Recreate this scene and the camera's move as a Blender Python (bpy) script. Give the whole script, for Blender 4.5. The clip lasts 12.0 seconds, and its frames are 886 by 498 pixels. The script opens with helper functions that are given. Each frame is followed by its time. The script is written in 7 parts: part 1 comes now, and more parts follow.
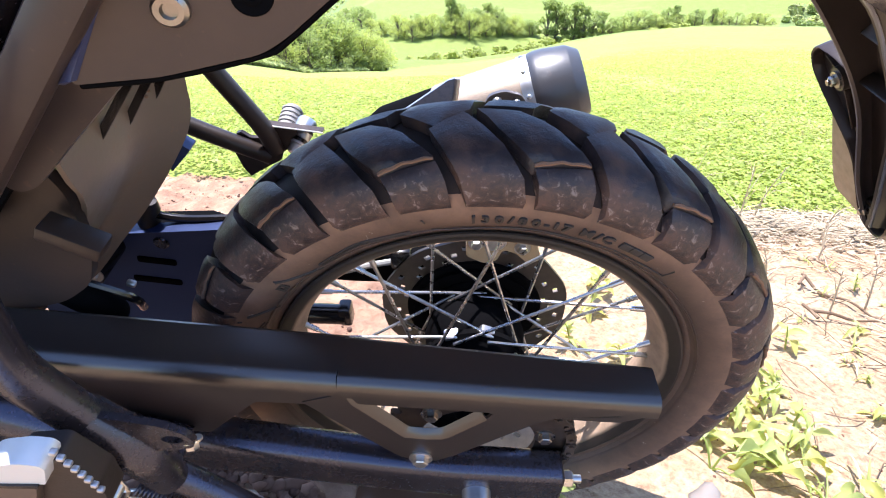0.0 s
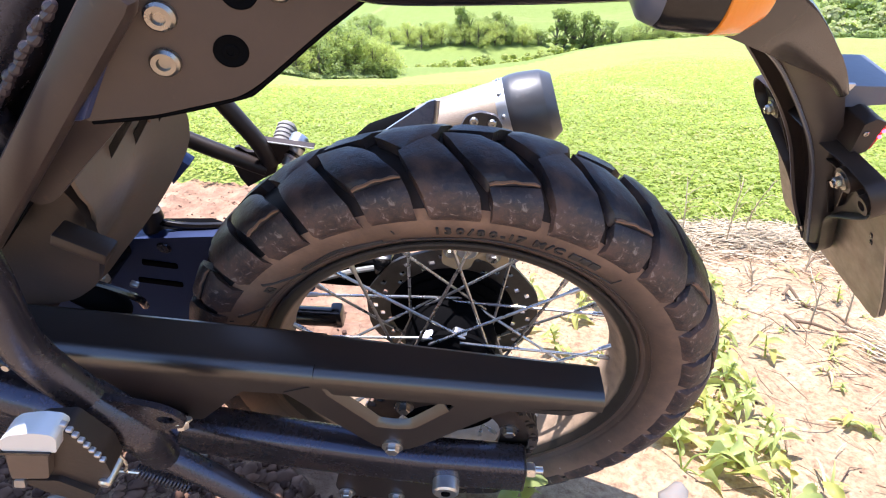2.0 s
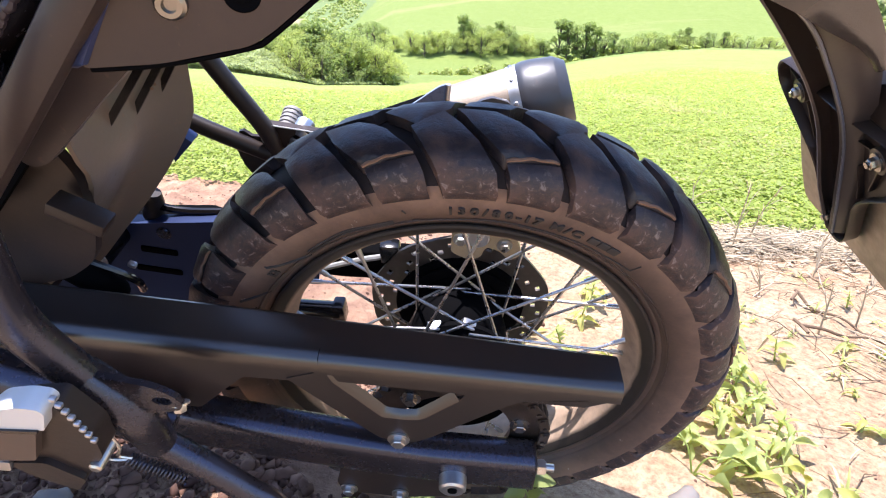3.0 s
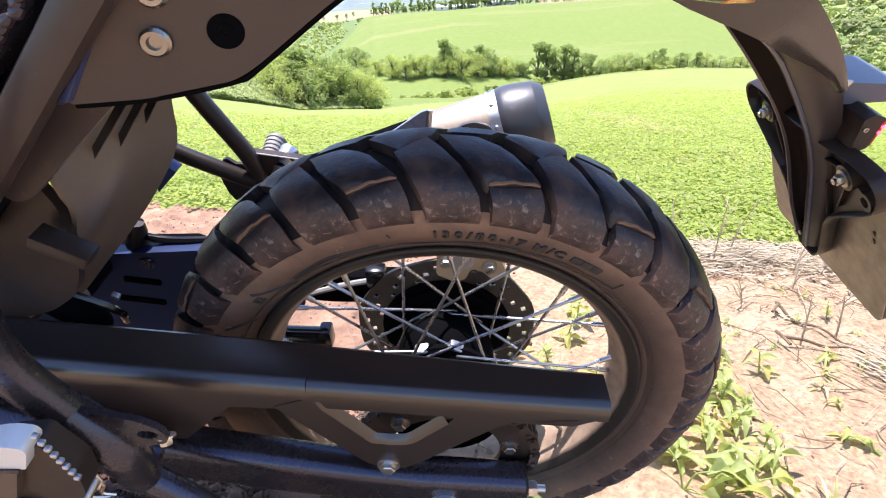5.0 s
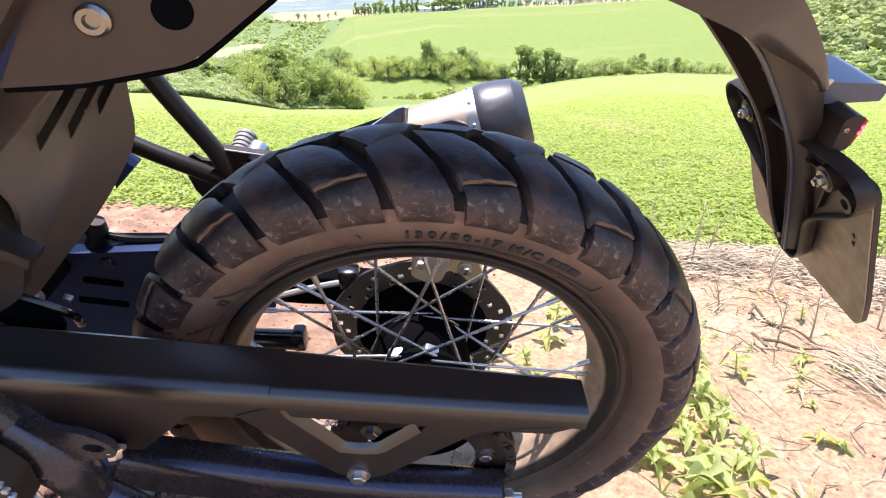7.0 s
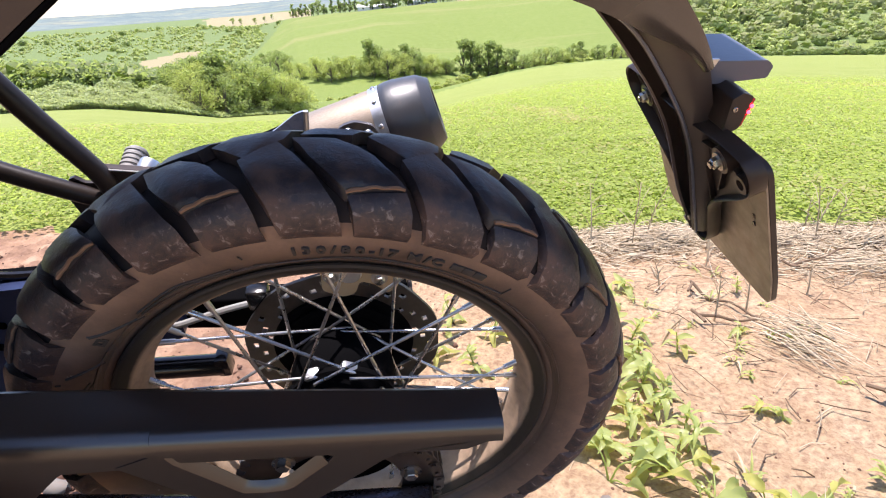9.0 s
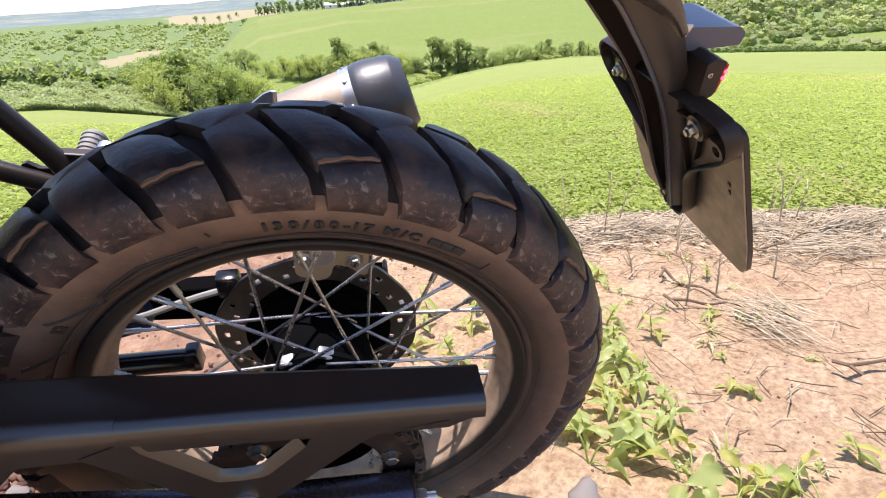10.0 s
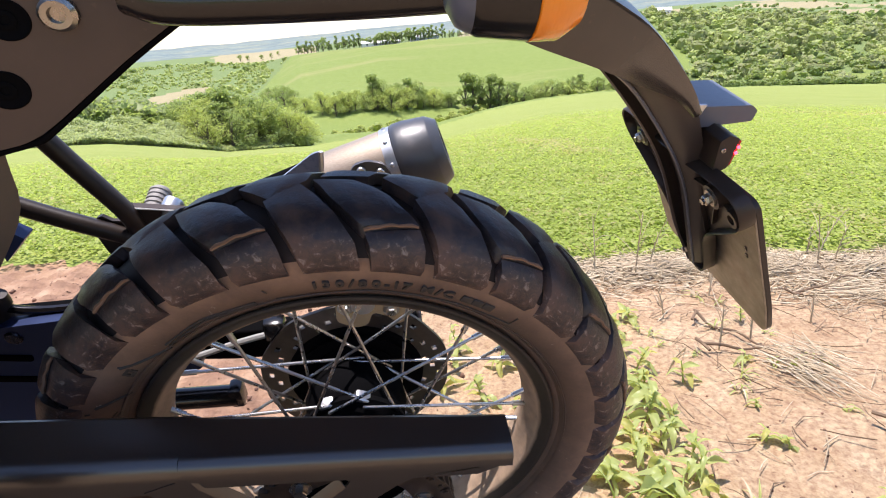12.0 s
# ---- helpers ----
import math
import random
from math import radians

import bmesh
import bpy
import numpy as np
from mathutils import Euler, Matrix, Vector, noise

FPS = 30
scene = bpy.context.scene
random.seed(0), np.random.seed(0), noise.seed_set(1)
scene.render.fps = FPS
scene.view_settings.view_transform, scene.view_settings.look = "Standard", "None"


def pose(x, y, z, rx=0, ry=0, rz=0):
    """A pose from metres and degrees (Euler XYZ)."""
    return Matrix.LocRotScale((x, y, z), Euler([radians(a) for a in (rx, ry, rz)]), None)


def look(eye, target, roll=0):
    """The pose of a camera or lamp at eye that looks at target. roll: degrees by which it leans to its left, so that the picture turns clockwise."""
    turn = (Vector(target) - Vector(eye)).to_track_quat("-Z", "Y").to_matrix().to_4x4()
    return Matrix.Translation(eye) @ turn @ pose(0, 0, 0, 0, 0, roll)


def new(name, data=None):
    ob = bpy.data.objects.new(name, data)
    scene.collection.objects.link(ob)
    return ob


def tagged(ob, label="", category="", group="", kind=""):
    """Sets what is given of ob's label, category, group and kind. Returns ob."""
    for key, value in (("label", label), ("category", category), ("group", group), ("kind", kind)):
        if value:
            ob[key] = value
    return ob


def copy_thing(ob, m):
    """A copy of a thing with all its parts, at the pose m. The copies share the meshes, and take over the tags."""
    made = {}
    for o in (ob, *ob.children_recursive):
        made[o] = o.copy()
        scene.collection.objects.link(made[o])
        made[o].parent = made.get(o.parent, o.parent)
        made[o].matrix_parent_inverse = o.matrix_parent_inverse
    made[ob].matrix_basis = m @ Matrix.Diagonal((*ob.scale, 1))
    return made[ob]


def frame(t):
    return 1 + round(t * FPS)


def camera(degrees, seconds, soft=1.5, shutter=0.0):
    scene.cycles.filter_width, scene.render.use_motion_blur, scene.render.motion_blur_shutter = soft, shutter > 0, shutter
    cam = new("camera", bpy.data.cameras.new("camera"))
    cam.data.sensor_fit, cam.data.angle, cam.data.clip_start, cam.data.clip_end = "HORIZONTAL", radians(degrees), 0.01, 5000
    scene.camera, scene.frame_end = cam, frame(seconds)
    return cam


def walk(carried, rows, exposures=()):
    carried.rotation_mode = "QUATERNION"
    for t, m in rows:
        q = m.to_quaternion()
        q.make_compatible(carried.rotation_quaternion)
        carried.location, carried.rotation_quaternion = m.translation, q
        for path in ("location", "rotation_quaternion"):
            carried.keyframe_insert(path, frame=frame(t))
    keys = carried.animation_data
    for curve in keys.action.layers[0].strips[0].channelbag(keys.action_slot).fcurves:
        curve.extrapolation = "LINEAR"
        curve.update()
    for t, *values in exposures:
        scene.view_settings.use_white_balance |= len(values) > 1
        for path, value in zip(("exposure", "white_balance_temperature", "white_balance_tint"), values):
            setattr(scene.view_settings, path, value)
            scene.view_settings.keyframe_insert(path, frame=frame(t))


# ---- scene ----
cam = camera(80.02, 12.0, 1.1)
PATH = [
    (0.0, -0.0185, -0.6059, 0.7450, 60.758, 0.654, 1.737),
    (0.5, 0.0071, -0.6382, 0.7650, 61.492, 0.411, 2.843),
    (1.0, 0.0160, -0.6509, 0.7727, 61.531, 0.201, 3.014),
    (1.5, 0.0192, -0.6485, 0.7707, 61.542, 0.165, 2.848),
    (2.0, 0.0194, -0.6496, 0.7714, 61.513, 0.381, 2.726),
    (2.5, 0.0106, -0.6543, 0.7493, 61.708, -0.061, 3.062),
    (3.0, 0.0073, -0.6423, 0.7407, 62.302, -0.410, 3.105),
    (3.5, 0.0091, -0.6508, 0.7482, 63.134, 0.243, 2.584),
    (5.5, 0.0066, -0.6428, 0.7417, 64.686, 0.027, 0.947),
    (6.0, 0.0016, -0.6384, 0.7375, 64.704, -0.053, 0.779),
    (6.5, 0.0117, -0.6321, 0.7361, 64.733, -0.464, -0.020),
    (8.5, 0.0202, -0.6250, 0.7385, 64.552, -0.331, -3.097),
    (9.0, 0.0691, -0.6004, 0.7329, 64.369, 1.411, -6.679),
    (9.5, 0.0780, -0.6029, 0.7345, 64.093, 2.411, -9.912),
    (10.0, 0.0655, -0.5989, 0.7106, 64.114, 1.296, -9.808),
    (10.5, 0.0371, -0.6053, 0.6790, 64.194, -3.279, -7.176),
    (11.0, 0.0481, -0.6002, 0.6849, 65.282, -4.608, -5.195),
    (11.5, 0.0703, -0.6003, 0.7072, 67.057, 0.571, -7.394),
    (12.0, 0.0607, -0.6246, 0.7477, 67.636, 1.991, -6.492),
]
walk(cam, [(t, pose(x, y, z, rx, ry, rz)) for t, x, y, z, rx, ry, rz in PATH],
     [(0.0, 1.63, 5950, 20), (0.5, 1.53, 5950, 20), (1.0, 1.48, 5950, 20), (2.0, 1.48, 5950, 20), (3.5, 1.37, 6000, 22), (6.5, 1.28, 6050, 22), (8.5, 1.17, 6350, 22), (9.5, 0.90, 6300, 22), (10.5, 0.94, 6300, 22), (11.0, 0.95, 6300, 20), (11.5, 0.84, 6300, 20), (12.0, 0.90, 6350, 20)])

# ---- world and sun: clear midday, sun high beyond the motorcycle ----
SUN_EL, SUN_AZ = 79.0, -45.0          # azimuth from +y towards +x
world = bpy.data.worlds.new("sky")
scene.world = world
world.use_nodes = True
wn = world.node_tree.nodes
wn.clear()
sky = wn.new("ShaderNodeTexSky")
sky.sky_type = "NISHITA"
sky.sun_disc = False
sky.sun_elevation = radians(SUN_EL)
sky.sun_rotation = radians(SUN_AZ)
sky.dust_density = 0.35
sky_bg = wn.new("ShaderNodeBackground")
sky_bg.inputs["Strength"].default_value = 0.138
sky_out = wn.new("ShaderNodeOutputWorld")
world.node_tree.links.new(sky.outputs["Color"], sky_bg.inputs["Color"])
world.node_tree.links.new(sky_bg.outputs["Background"], sky_out.inputs["Surface"])
sun_data = bpy.data.lights.new("sun", "SUN")
sun_data.energy = 4.4
sun_data.angle = radians(0.55)
sun_data.color = (1.0, 0.95, 0.87)
sun = new("sun", sun_data)
sun_dir = Vector((math.sin(radians(SUN_AZ)) * math.cos(radians(SUN_EL)), math.cos(radians(SUN_AZ)) * math.cos(radians(SUN_EL)), math.sin(radians(SUN_EL))))
sun.matrix_world = look(sun_dir * 50, (0, 0, 0))


# ---- materials ----
class Nodes:
    """A small builder for node materials."""

    def __init__(self, name):
        self.mat = bpy.data.materials.new(name)
        self.mat.use_nodes = True
        self.tree = self.mat.node_tree
        self.tree.nodes.clear()
        self.out = self.add("ShaderNodeOutputMaterial")
        self.bsdf = self.add("ShaderNodeBsdfPrincipled")
        self.link(self.bsdf.outputs["BSDF"], self.out.inputs["Surface"])

    def add(self, kind):
        return self.tree.nodes.new(kind)

    def link(self, a, b):
        self.tree.links.new(a, b)

    def coords(self, kind="Object"):
        return self.add("ShaderNodeTexCoord").outputs[kind]

    def noise(self, scale, detail=4.0, rough=0.55, kind="Object", distortion=0.0, squash=None):
        tex = self.add("ShaderNodeTexNoise")
        tex.inputs["Scale"].default_value = scale
        tex.inputs["Detail"].default_value = detail
        tex.inputs["Roughness"].default_value = rough
        tex.inputs["Distortion"].default_value = distortion
        src = self.coords(kind)
        if squash:
            mapping = self.add("ShaderNodeMapping")
            mapping.inputs["Scale"].default_value = squash
            self.link(src, mapping.inputs["Vector"])
            src = mapping.outputs["Vector"]
        self.link(src, tex.inputs["Vector"])
        return tex.outputs["Fac"]

    def voronoi(self, scale, feature="F1", kind="Object"):
        tex = self.add("ShaderNodeTexVoronoi")
        tex.feature = feature
        tex.inputs["Scale"].default_value = scale
        self.link(self.coords(kind), tex.inputs["Vector"])
        return tex

    def ramp(self, fac, *stops):
        ramp = self.add("ShaderNodeValToRGB")
        el = ramp.color_ramp.elements
        while len(el) > 1:
            el.remove(el[-1])
        el[0].position, el[0].color = stops[0][0], (*stops[0][1], 1)
        for pos, col in stops[1:]:
            el.new(pos).color = (*col, 1)
        self.link(fac, ramp.inputs["Fac"])
        return ramp.outputs["Color"]

    def span(self, fac, a, b, lo=0.0, hi=1.0):
        node = self.add("ShaderNodeMapRange")
        node.clamp = True
        for key, value in (("From Min", a), ("From Max", b), ("To Min", lo), ("To Max", hi)):
            node.inputs[key].default_value = value
        self.link(fac, node.inputs["Value"])
        return node.outputs["Result"]

    def mix(self, fac, a, b, blend="MIX"):
        node = self.add("ShaderNodeMix")
        node.data_type, node.blend_type = "RGBA", blend
        for sock, value in ((node.inputs[0], fac), (node.inputs[6], a), (node.inputs[7], b)):
            if isinstance(value, (int, float)):
                sock.default_value = value
            elif isinstance(value, tuple):
                sock.default_value = (*value, 1)
            else:
                self.link(value, sock)
        return node.outputs[2]

    def maths(self, op, a, b):
        node = self.add("ShaderNodeMath")
        node.operation = op
        for sock, value in zip(node.inputs, (a, b)):
            if isinstance(value, (int, float)):
                sock.default_value = value
            else:
                self.link(value, sock)
        return node.outputs[0]

    def bump(self, height, strength=0.3, distance=0.01, after=None):
        node = self.add("ShaderNodeBump")
        node.inputs["Strength"].default_value = strength
        node.inputs["Distance"].default_value = distance
        self.link(height, node.inputs["Height"])
        if after:
            self.link(after, node.inputs["Normal"])
        return node.outputs["Normal"]

    def set(self, **sockets):
        for key, value in sockets.items():
            sock = self.bsdf.inputs[key.replace("_", " ")]
            if isinstance(value, (int, float)):
                sock.default_value = value
            elif isinstance(value, tuple):
                sock.default_value = (*value, 1) if len(value) == 3 else value
            else:
                self.link(value, sock)
        return self


def random_tint(n, low, high, per="object"):
    """A colour between two, that differs from piece to piece."""
    src = n.add("ShaderNodeObjectInfo").outputs["Random"] if per == "object" else n.add("ShaderNodeNewGeometry").outputs["Random Per Island"]
    return n.mix(src, low, high)


DUST = (0.30, 0.165, 0.095)           # dry red earth


def coated(name, base, rough=0.45, metallic=0.0, dust=0.25, grain=220.0, spec=0.5, relief=0.12, sheen=None):
    """Painted or plastic bike surface with fine texture and a film of red dust."""
    n = Nodes(name)
    big = n.noise(9.0, 5.0, 0.6)
    fine = n.noise(grain, 3.0, 0.6)
    specks = n.noise(140.0, 2.0, 0.5)
    film = n.maths("MULTIPLY", n.span(big, 0.38, 0.72), dust)
    spot = n.maths("MULTIPLY", n.span(specks, 0.66, 0.74), 0.35 * min(1.0, dust * 3))
    fac = n.maths("MAXIMUM", film, spot)
    n.set(Base_Color=n.mix(fac, base, DUST), Metallic=metallic, Roughness=n.span(n.maths("ADD", fac, n.maths("MULTIPLY", fine, 0.15)), 0.0, 0.7, rough - 0.05, min(1.0, rough + 0.3)),
          Specular_IOR_Level=spec, Normal=n.bump(fine, relief, 0.001))
    if sheen:
        n.set(Specular_Tint=sheen)
    return n.mat


def bare_metal(name, base, rough, dust=0.1, scratch=(1, 1, 1)):
    n = Nodes(name)
    wear = n.noise(60.0, 6.0, 0.65, squash=scratch)
    blot = n.noise(18.0, 4.0, 0.6)
    fac = n.maths("MULTIPLY", n.span(blot, 0.45, 0.75), dust)
    n.set(Base_Color=n.mix(fac, n.mix(n.span(wear, 0.3, 0.7), base, tuple(c * 0.8 for c in base)), DUST), Metallic=n.span(fac, 0.0, 0.6, 1.0, 0.2),
          Roughness=n.span(wear, 0.3, 0.75, rough - 0.06, rough + 0.14), Normal=n.bump(wear, 0.06, 0.001))
    return n.mat


M_BLACK = coated("black_textured_plastic", (0.021, 0.0160, 0.0145), 0.39, dust=0.08, spec=0.32)
SKY_SHEEN = (0.60, 0.68, 1.0)             # added tint that makes the sky's reflection in black gloss bluer
M_GUARD = coated("satin_black_guard", (0.0165, 0.0108, 0.0090), 0.33, dust=0.015, spec=1.0, relief=0.03)
M_SATIN = coated("satin_black_casting", (0.036, 0.0255, 0.0230), 0.38, dust=0.10, spec=0.45)
M_PAINT = coated("black_powder_coat", (0.0185, 0.0145, 0.0150), 0.27, dust=0.08, spec=0.95, sheen=SKY_SHEEN)
M_FENDER = coated("worn_grey_plastic", (0.14, 0.115, 0.095), 0.38, dust=0.3)
M_GLOSS = coated("gloss_black", (0.006, 0.006, 0.007), 0.2, dust=0.03)


def rim_material():
    """Black anodised lips, with dry dust settled in the well between them."""
    n = Nodes("dusty_black_rim")
    split = n.add("ShaderNodeSeparateXYZ")
    n.link(n.coords(), split.inputs[0])
    dz = n.maths("SUBTRACT", split.outputs["Z"], 0.335)
    r = n.maths("POWER", n.maths("ADD", n.maths("MULTIPLY", split.outputs["X"], split.outputs["X"]), n.maths("MULTIPLY", dz, dz)), 0.5)
    blot = n.noise(40.0, 6.0, 0.65)
    fac = n.maths("MULTIPLY", n.span(n.maths("ADD", r, n.maths("MULTIPLY", blot, 0.006)), 0.2165, 0.2205, 1.0, 0.06), n.span(blot, 0.3, 0.6, 0.6, 1.0))
    n.set(Base_Color=n.mix(fac, (0.010, 0.0095, 0.0105), (0.40, 0.285, 0.195)), Roughness=n.span(fac, 0.0, 1.0, 0.46, 0.85), Specular_IOR_Level=0.22, Normal=n.bump(blot, 0.1, 0.001))
    return n.mat


M_RIM = rim_material()
# black hub; near-zero colour and gloss also paint shade on hidden parts
M_HUB_SHADE = coated("black_hub", (0.0035, 0.0035, 0.004), 0.85, dust=0.0, spec=0.02)
# navy base; on the swingarm plate it paints in the reflected sky
M_NAVY = coated("blue_black_paint", (0.019, 0.029, 0.078), 0.34, dust=0.0, spec=0.6, relief=0.03, sheen=SKY_SHEEN)
M_SCUFF = coated("scuffed_grey_alloy", (0.10, 0.088, 0.076), 0.4, metallic=0.5, dust=0.3, grain=60.0)
M_STEEL = bare_metal("zinc_steel", (0.62, 0.60, 0.57), 0.3, 0.12)
M_SPOKE = bare_metal("spoke_steel", (0.55, 0.55, 0.56), 0.26, 0.22)
M_DISC = bare_metal("brake_disc_steel", (0.125, 0.112, 0.102), 0.40, 0.15)
M_TITAN = bare_metal("brushed_silencer", (0.43, 0.355, 0.275), 0.52, 0.35, (1, 12, 12))
M_CAP = coated("dark_end_cap", (0.048, 0.050, 0.056), 0.40, dust=0.06, spec=0.6)
M_CALIPER = coated("bronze_caliper", (0.46, 0.35, 0.21), 0.40, metallic=0.35, dust=0.2, grain=90.0)
# whitened base puts direct sun on the foot peg's cap into the colour
M_WHITE_ALLOY = coated("worn_bright_alloy", (0.78, 0.78, 0.76), 0.35, metallic=0.3, dust=0.05, grain=90.0)
M_CHAIN = bare_metal("oily_chain", (0.115, 0.098, 0.085), 0.36, 0.2)
M_ALU = bare_metal("cast_aluminium", (0.66, 0.66, 0.66), 0.36, 0.05)
M_RUBBER = coated("peg_rubber", (0.27, 0.27, 0.26), 0.6, dust=0.2)
M_PLATE = bare_metal("plate_back", (0.28, 0.26, 0.23), 0.45, 0.35)
M_SHEEN = coated("slate_blue_plastic", (0.085, 0.095, 0.125), 0.3, dust=0.06)
M_BOLT = bare_metal("dull_bolt_steel", (0.36, 0.335, 0.30), 0.26, 0.1)
# blue base colour paints the sky's reflection on the rack plate's lip
M_LIP_SKY = coated("blue_black_lip", (0.030, 0.040, 0.100), 0.3, dust=0.04, spec=0.6)
M_WELD = coated("painted_weld", (0.015, 0.014, 0.024), 0.38, dust=0.10, relief=0.3)


def wheel_radius(n):
    """Distance from the wheel's axis, as a node."""
    split = n.add("ShaderNodeSeparateXYZ")
    n.link(n.coords(), split.inputs[0])
    dz = n.maths("SUBTRACT", split.outputs["Z"], 0.335)
    return n.maths("POWER", n.maths("ADD", n.maths("MULTIPLY", split.outputs["X"], split.outputs["X"]), n.maths("MULTIPLY", dz, dz)), 0.5)


def sidewall_material():
    """Rubber under dry dust, which lies thickest in a ring below the tread and is rubbed off towards the rim."""
    n = Nodes("dusty_sidewall_rubber")
    big = n.noise(11.0, 6.0, 0.62)
    fine = n.noise(160.0, 5.0, 0.65)
    blot = n.noise(30.0, 7.0, 0.70, distortion=0.3)
    r = n.maths("ADD", wheel_radius(n), n.maths("MULTIPLY", blot, 0.010))
    film = n.maths("MULTIPLY", n.span(big, 0.3, 0.7, 0.55, 1.0), n.span(blot, 0.35, 0.6, 0.72, 1.0))
    film = n.maths("MULTIPLY", film, n.span(r, 0.250, 0.290, 0.30, 0.88))
    col = n.mix(film, (0.015, 0.0140, 0.017), (0.345, 0.205, 0.132))
    flecks = n.maths("MULTIPLY", n.span(n.noise(120.0, 3.0, 0.6), 0.70, 0.74), 0.5)
    n.set(Base_Color=n.mix(flecks, col, (0.45, 0.40, 0.35)), Roughness=n.span(film, 0.0, 0.8, 0.45, 0.85), Specular_IOR_Level=0.4, Normal=n.bump(fine, 0.22, 0.0012))
    return n.mat


def tread_material():
    """Dark worn rubber with soft reddish stains, scuffed pale along the shoulder."""
    n = Nodes("tread_rubber")
    stain = n.noise(24.0, 5.0, 0.6, distortion=0.2)
    broad = n.noise(7.0, 3.0, 0.5)
    fine = n.noise(210.0, 5.0, 0.7)
    scuff = n.noise(130.0, 5.0, 0.7, distortion=0.6)
    r = wheel_radius(n)
    edge = n.span(r, 0.296, 0.311, 1.0, 0.0)
    film = n.maths("MULTIPLY", n.span(stain, 0.44, 0.70, 0.03, 0.46), n.span(broad, 0.35, 0.65, 0.45, 1.0))
    film = n.maths("ADD", film, n.maths("MULTIPLY", edge, n.span(scuff, 0.42, 0.62, 0.03, 0.22)))
    col = n.mix(film, (0.0115, 0.0105, 0.0155), (0.24, 0.130, 0.085))
    pale = n.maths("MULTIPLY", n.span(scuff, 0.57, 0.66), n.maths("MULTIPLY", edge, 0.34))
    n.set(Base_Color=n.mix(pale, col, (0.40, 0.35, 0.31)), Roughness=n.span(film, 0.0, 0.5, 0.40, 0.85), Specular_IOR_Level=0.5,
          Normal=n.bump(fine, 0.30, 0.0012, n.bump(scuff, 0.35, 0.0025)))
    return n.mat


M_TYRE = sidewall_material()
M_TREAD = tread_material()
M_MUD = coated("packed_red_soil", (0.165, 0.098, 0.066), 0.9, dust=0.2)
M_GROOVE = coated("dark_groove_rubber", (0.011, 0.010, 0.012), 0.75, dust=0.10, spec=0.2)
M_ARM = coated("black_mudguard_plastic", (0.036, 0.029, 0.027), 0.36, dust=0.08, spec=0.6)
M_COVER = coated("glossy_black_cover", (0.030, 0.026, 0.024), 0.20, dust=0.06, spec=0.8, relief=0.04)
# light slate base colour paints reflected sky on the heat shield
M_SHIELD = coated("slate_blue_shield", (0.20, 0.24, 0.33), 0.28, dust=0.04)
M_LETTER = coated("dark_raised_lettering", (0.03, 0.026, 0.024), 0.7, dust=0.12)


def lens_material(name, col, glow=0.0):
    n = Nodes(name)
    wave = n.noise(240.0, 2.0, 0.5, squash=(1, 1, 0.1))
    n.set(Base_Color=col, Roughness=0.22, Transmission_Weight=0.25, IOR=1.45, Coat_Weight=0.6, Normal=n.bump(wave, 0.35, 0.002))
    if glow:
        n.set(Emission_Color=(1.0, 0.03, 0.05), Emission_Strength=glow)
    return n.mat


M_ORANGE = lens_material("amber_lens", (0.95, 0.30, 0.015))
M_RED = lens_material("red_lens", (0.5, 0.01, 0.015))
M_LED = lens_material("lit_led", (0.9, 0.02, 0.04), 6.0)


def soil_material():
    n = Nodes("red_dry_soil")
    big = n.noise(1.3, 6.0, 0.6)
    mid = n.noise(9.0, 8.0, 0.65)
    fine = n.noise(70.0, 8.0, 0.7)
    crumb = n.voronoi(55.0)
    col = n.ramp(mid, (0.25, (0.332, 0.210, 0.117)), (0.5, (0.466, 0.325, 0.189)), (0.72, (0.575, 0.440, 0.280)))
    col = n.mix(n.span(big, 0.35, 0.65, 0.0, 0.6), col, (0.575, 0.438, 0.275))
    col = n.mix(n.span(fine, 0.35, 0.6, 0.7, 0.0), col, (0.20, 0.100, 0.062))
    # tilled, redder earth ahead of the wheel; its darkness is partly painted shade
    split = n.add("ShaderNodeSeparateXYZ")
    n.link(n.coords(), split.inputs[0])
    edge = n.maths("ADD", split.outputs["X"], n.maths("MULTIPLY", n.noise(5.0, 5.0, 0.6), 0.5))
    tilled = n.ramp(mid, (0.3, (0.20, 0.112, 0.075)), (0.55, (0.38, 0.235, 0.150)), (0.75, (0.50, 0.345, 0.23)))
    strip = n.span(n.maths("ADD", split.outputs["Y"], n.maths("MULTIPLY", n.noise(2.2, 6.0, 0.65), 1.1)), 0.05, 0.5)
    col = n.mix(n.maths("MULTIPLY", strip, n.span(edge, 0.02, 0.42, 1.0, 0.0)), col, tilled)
    n.set(Base_Color=col, Roughness=0.95, Specular_IOR_Level=0.15,
          Normal=n.bump(fine, 0.8, 0.014, n.bump(crumb.outputs["Distance"], 0.35, 0.012, n.bump(mid, 0.5, 0.03))))
    return n.mat


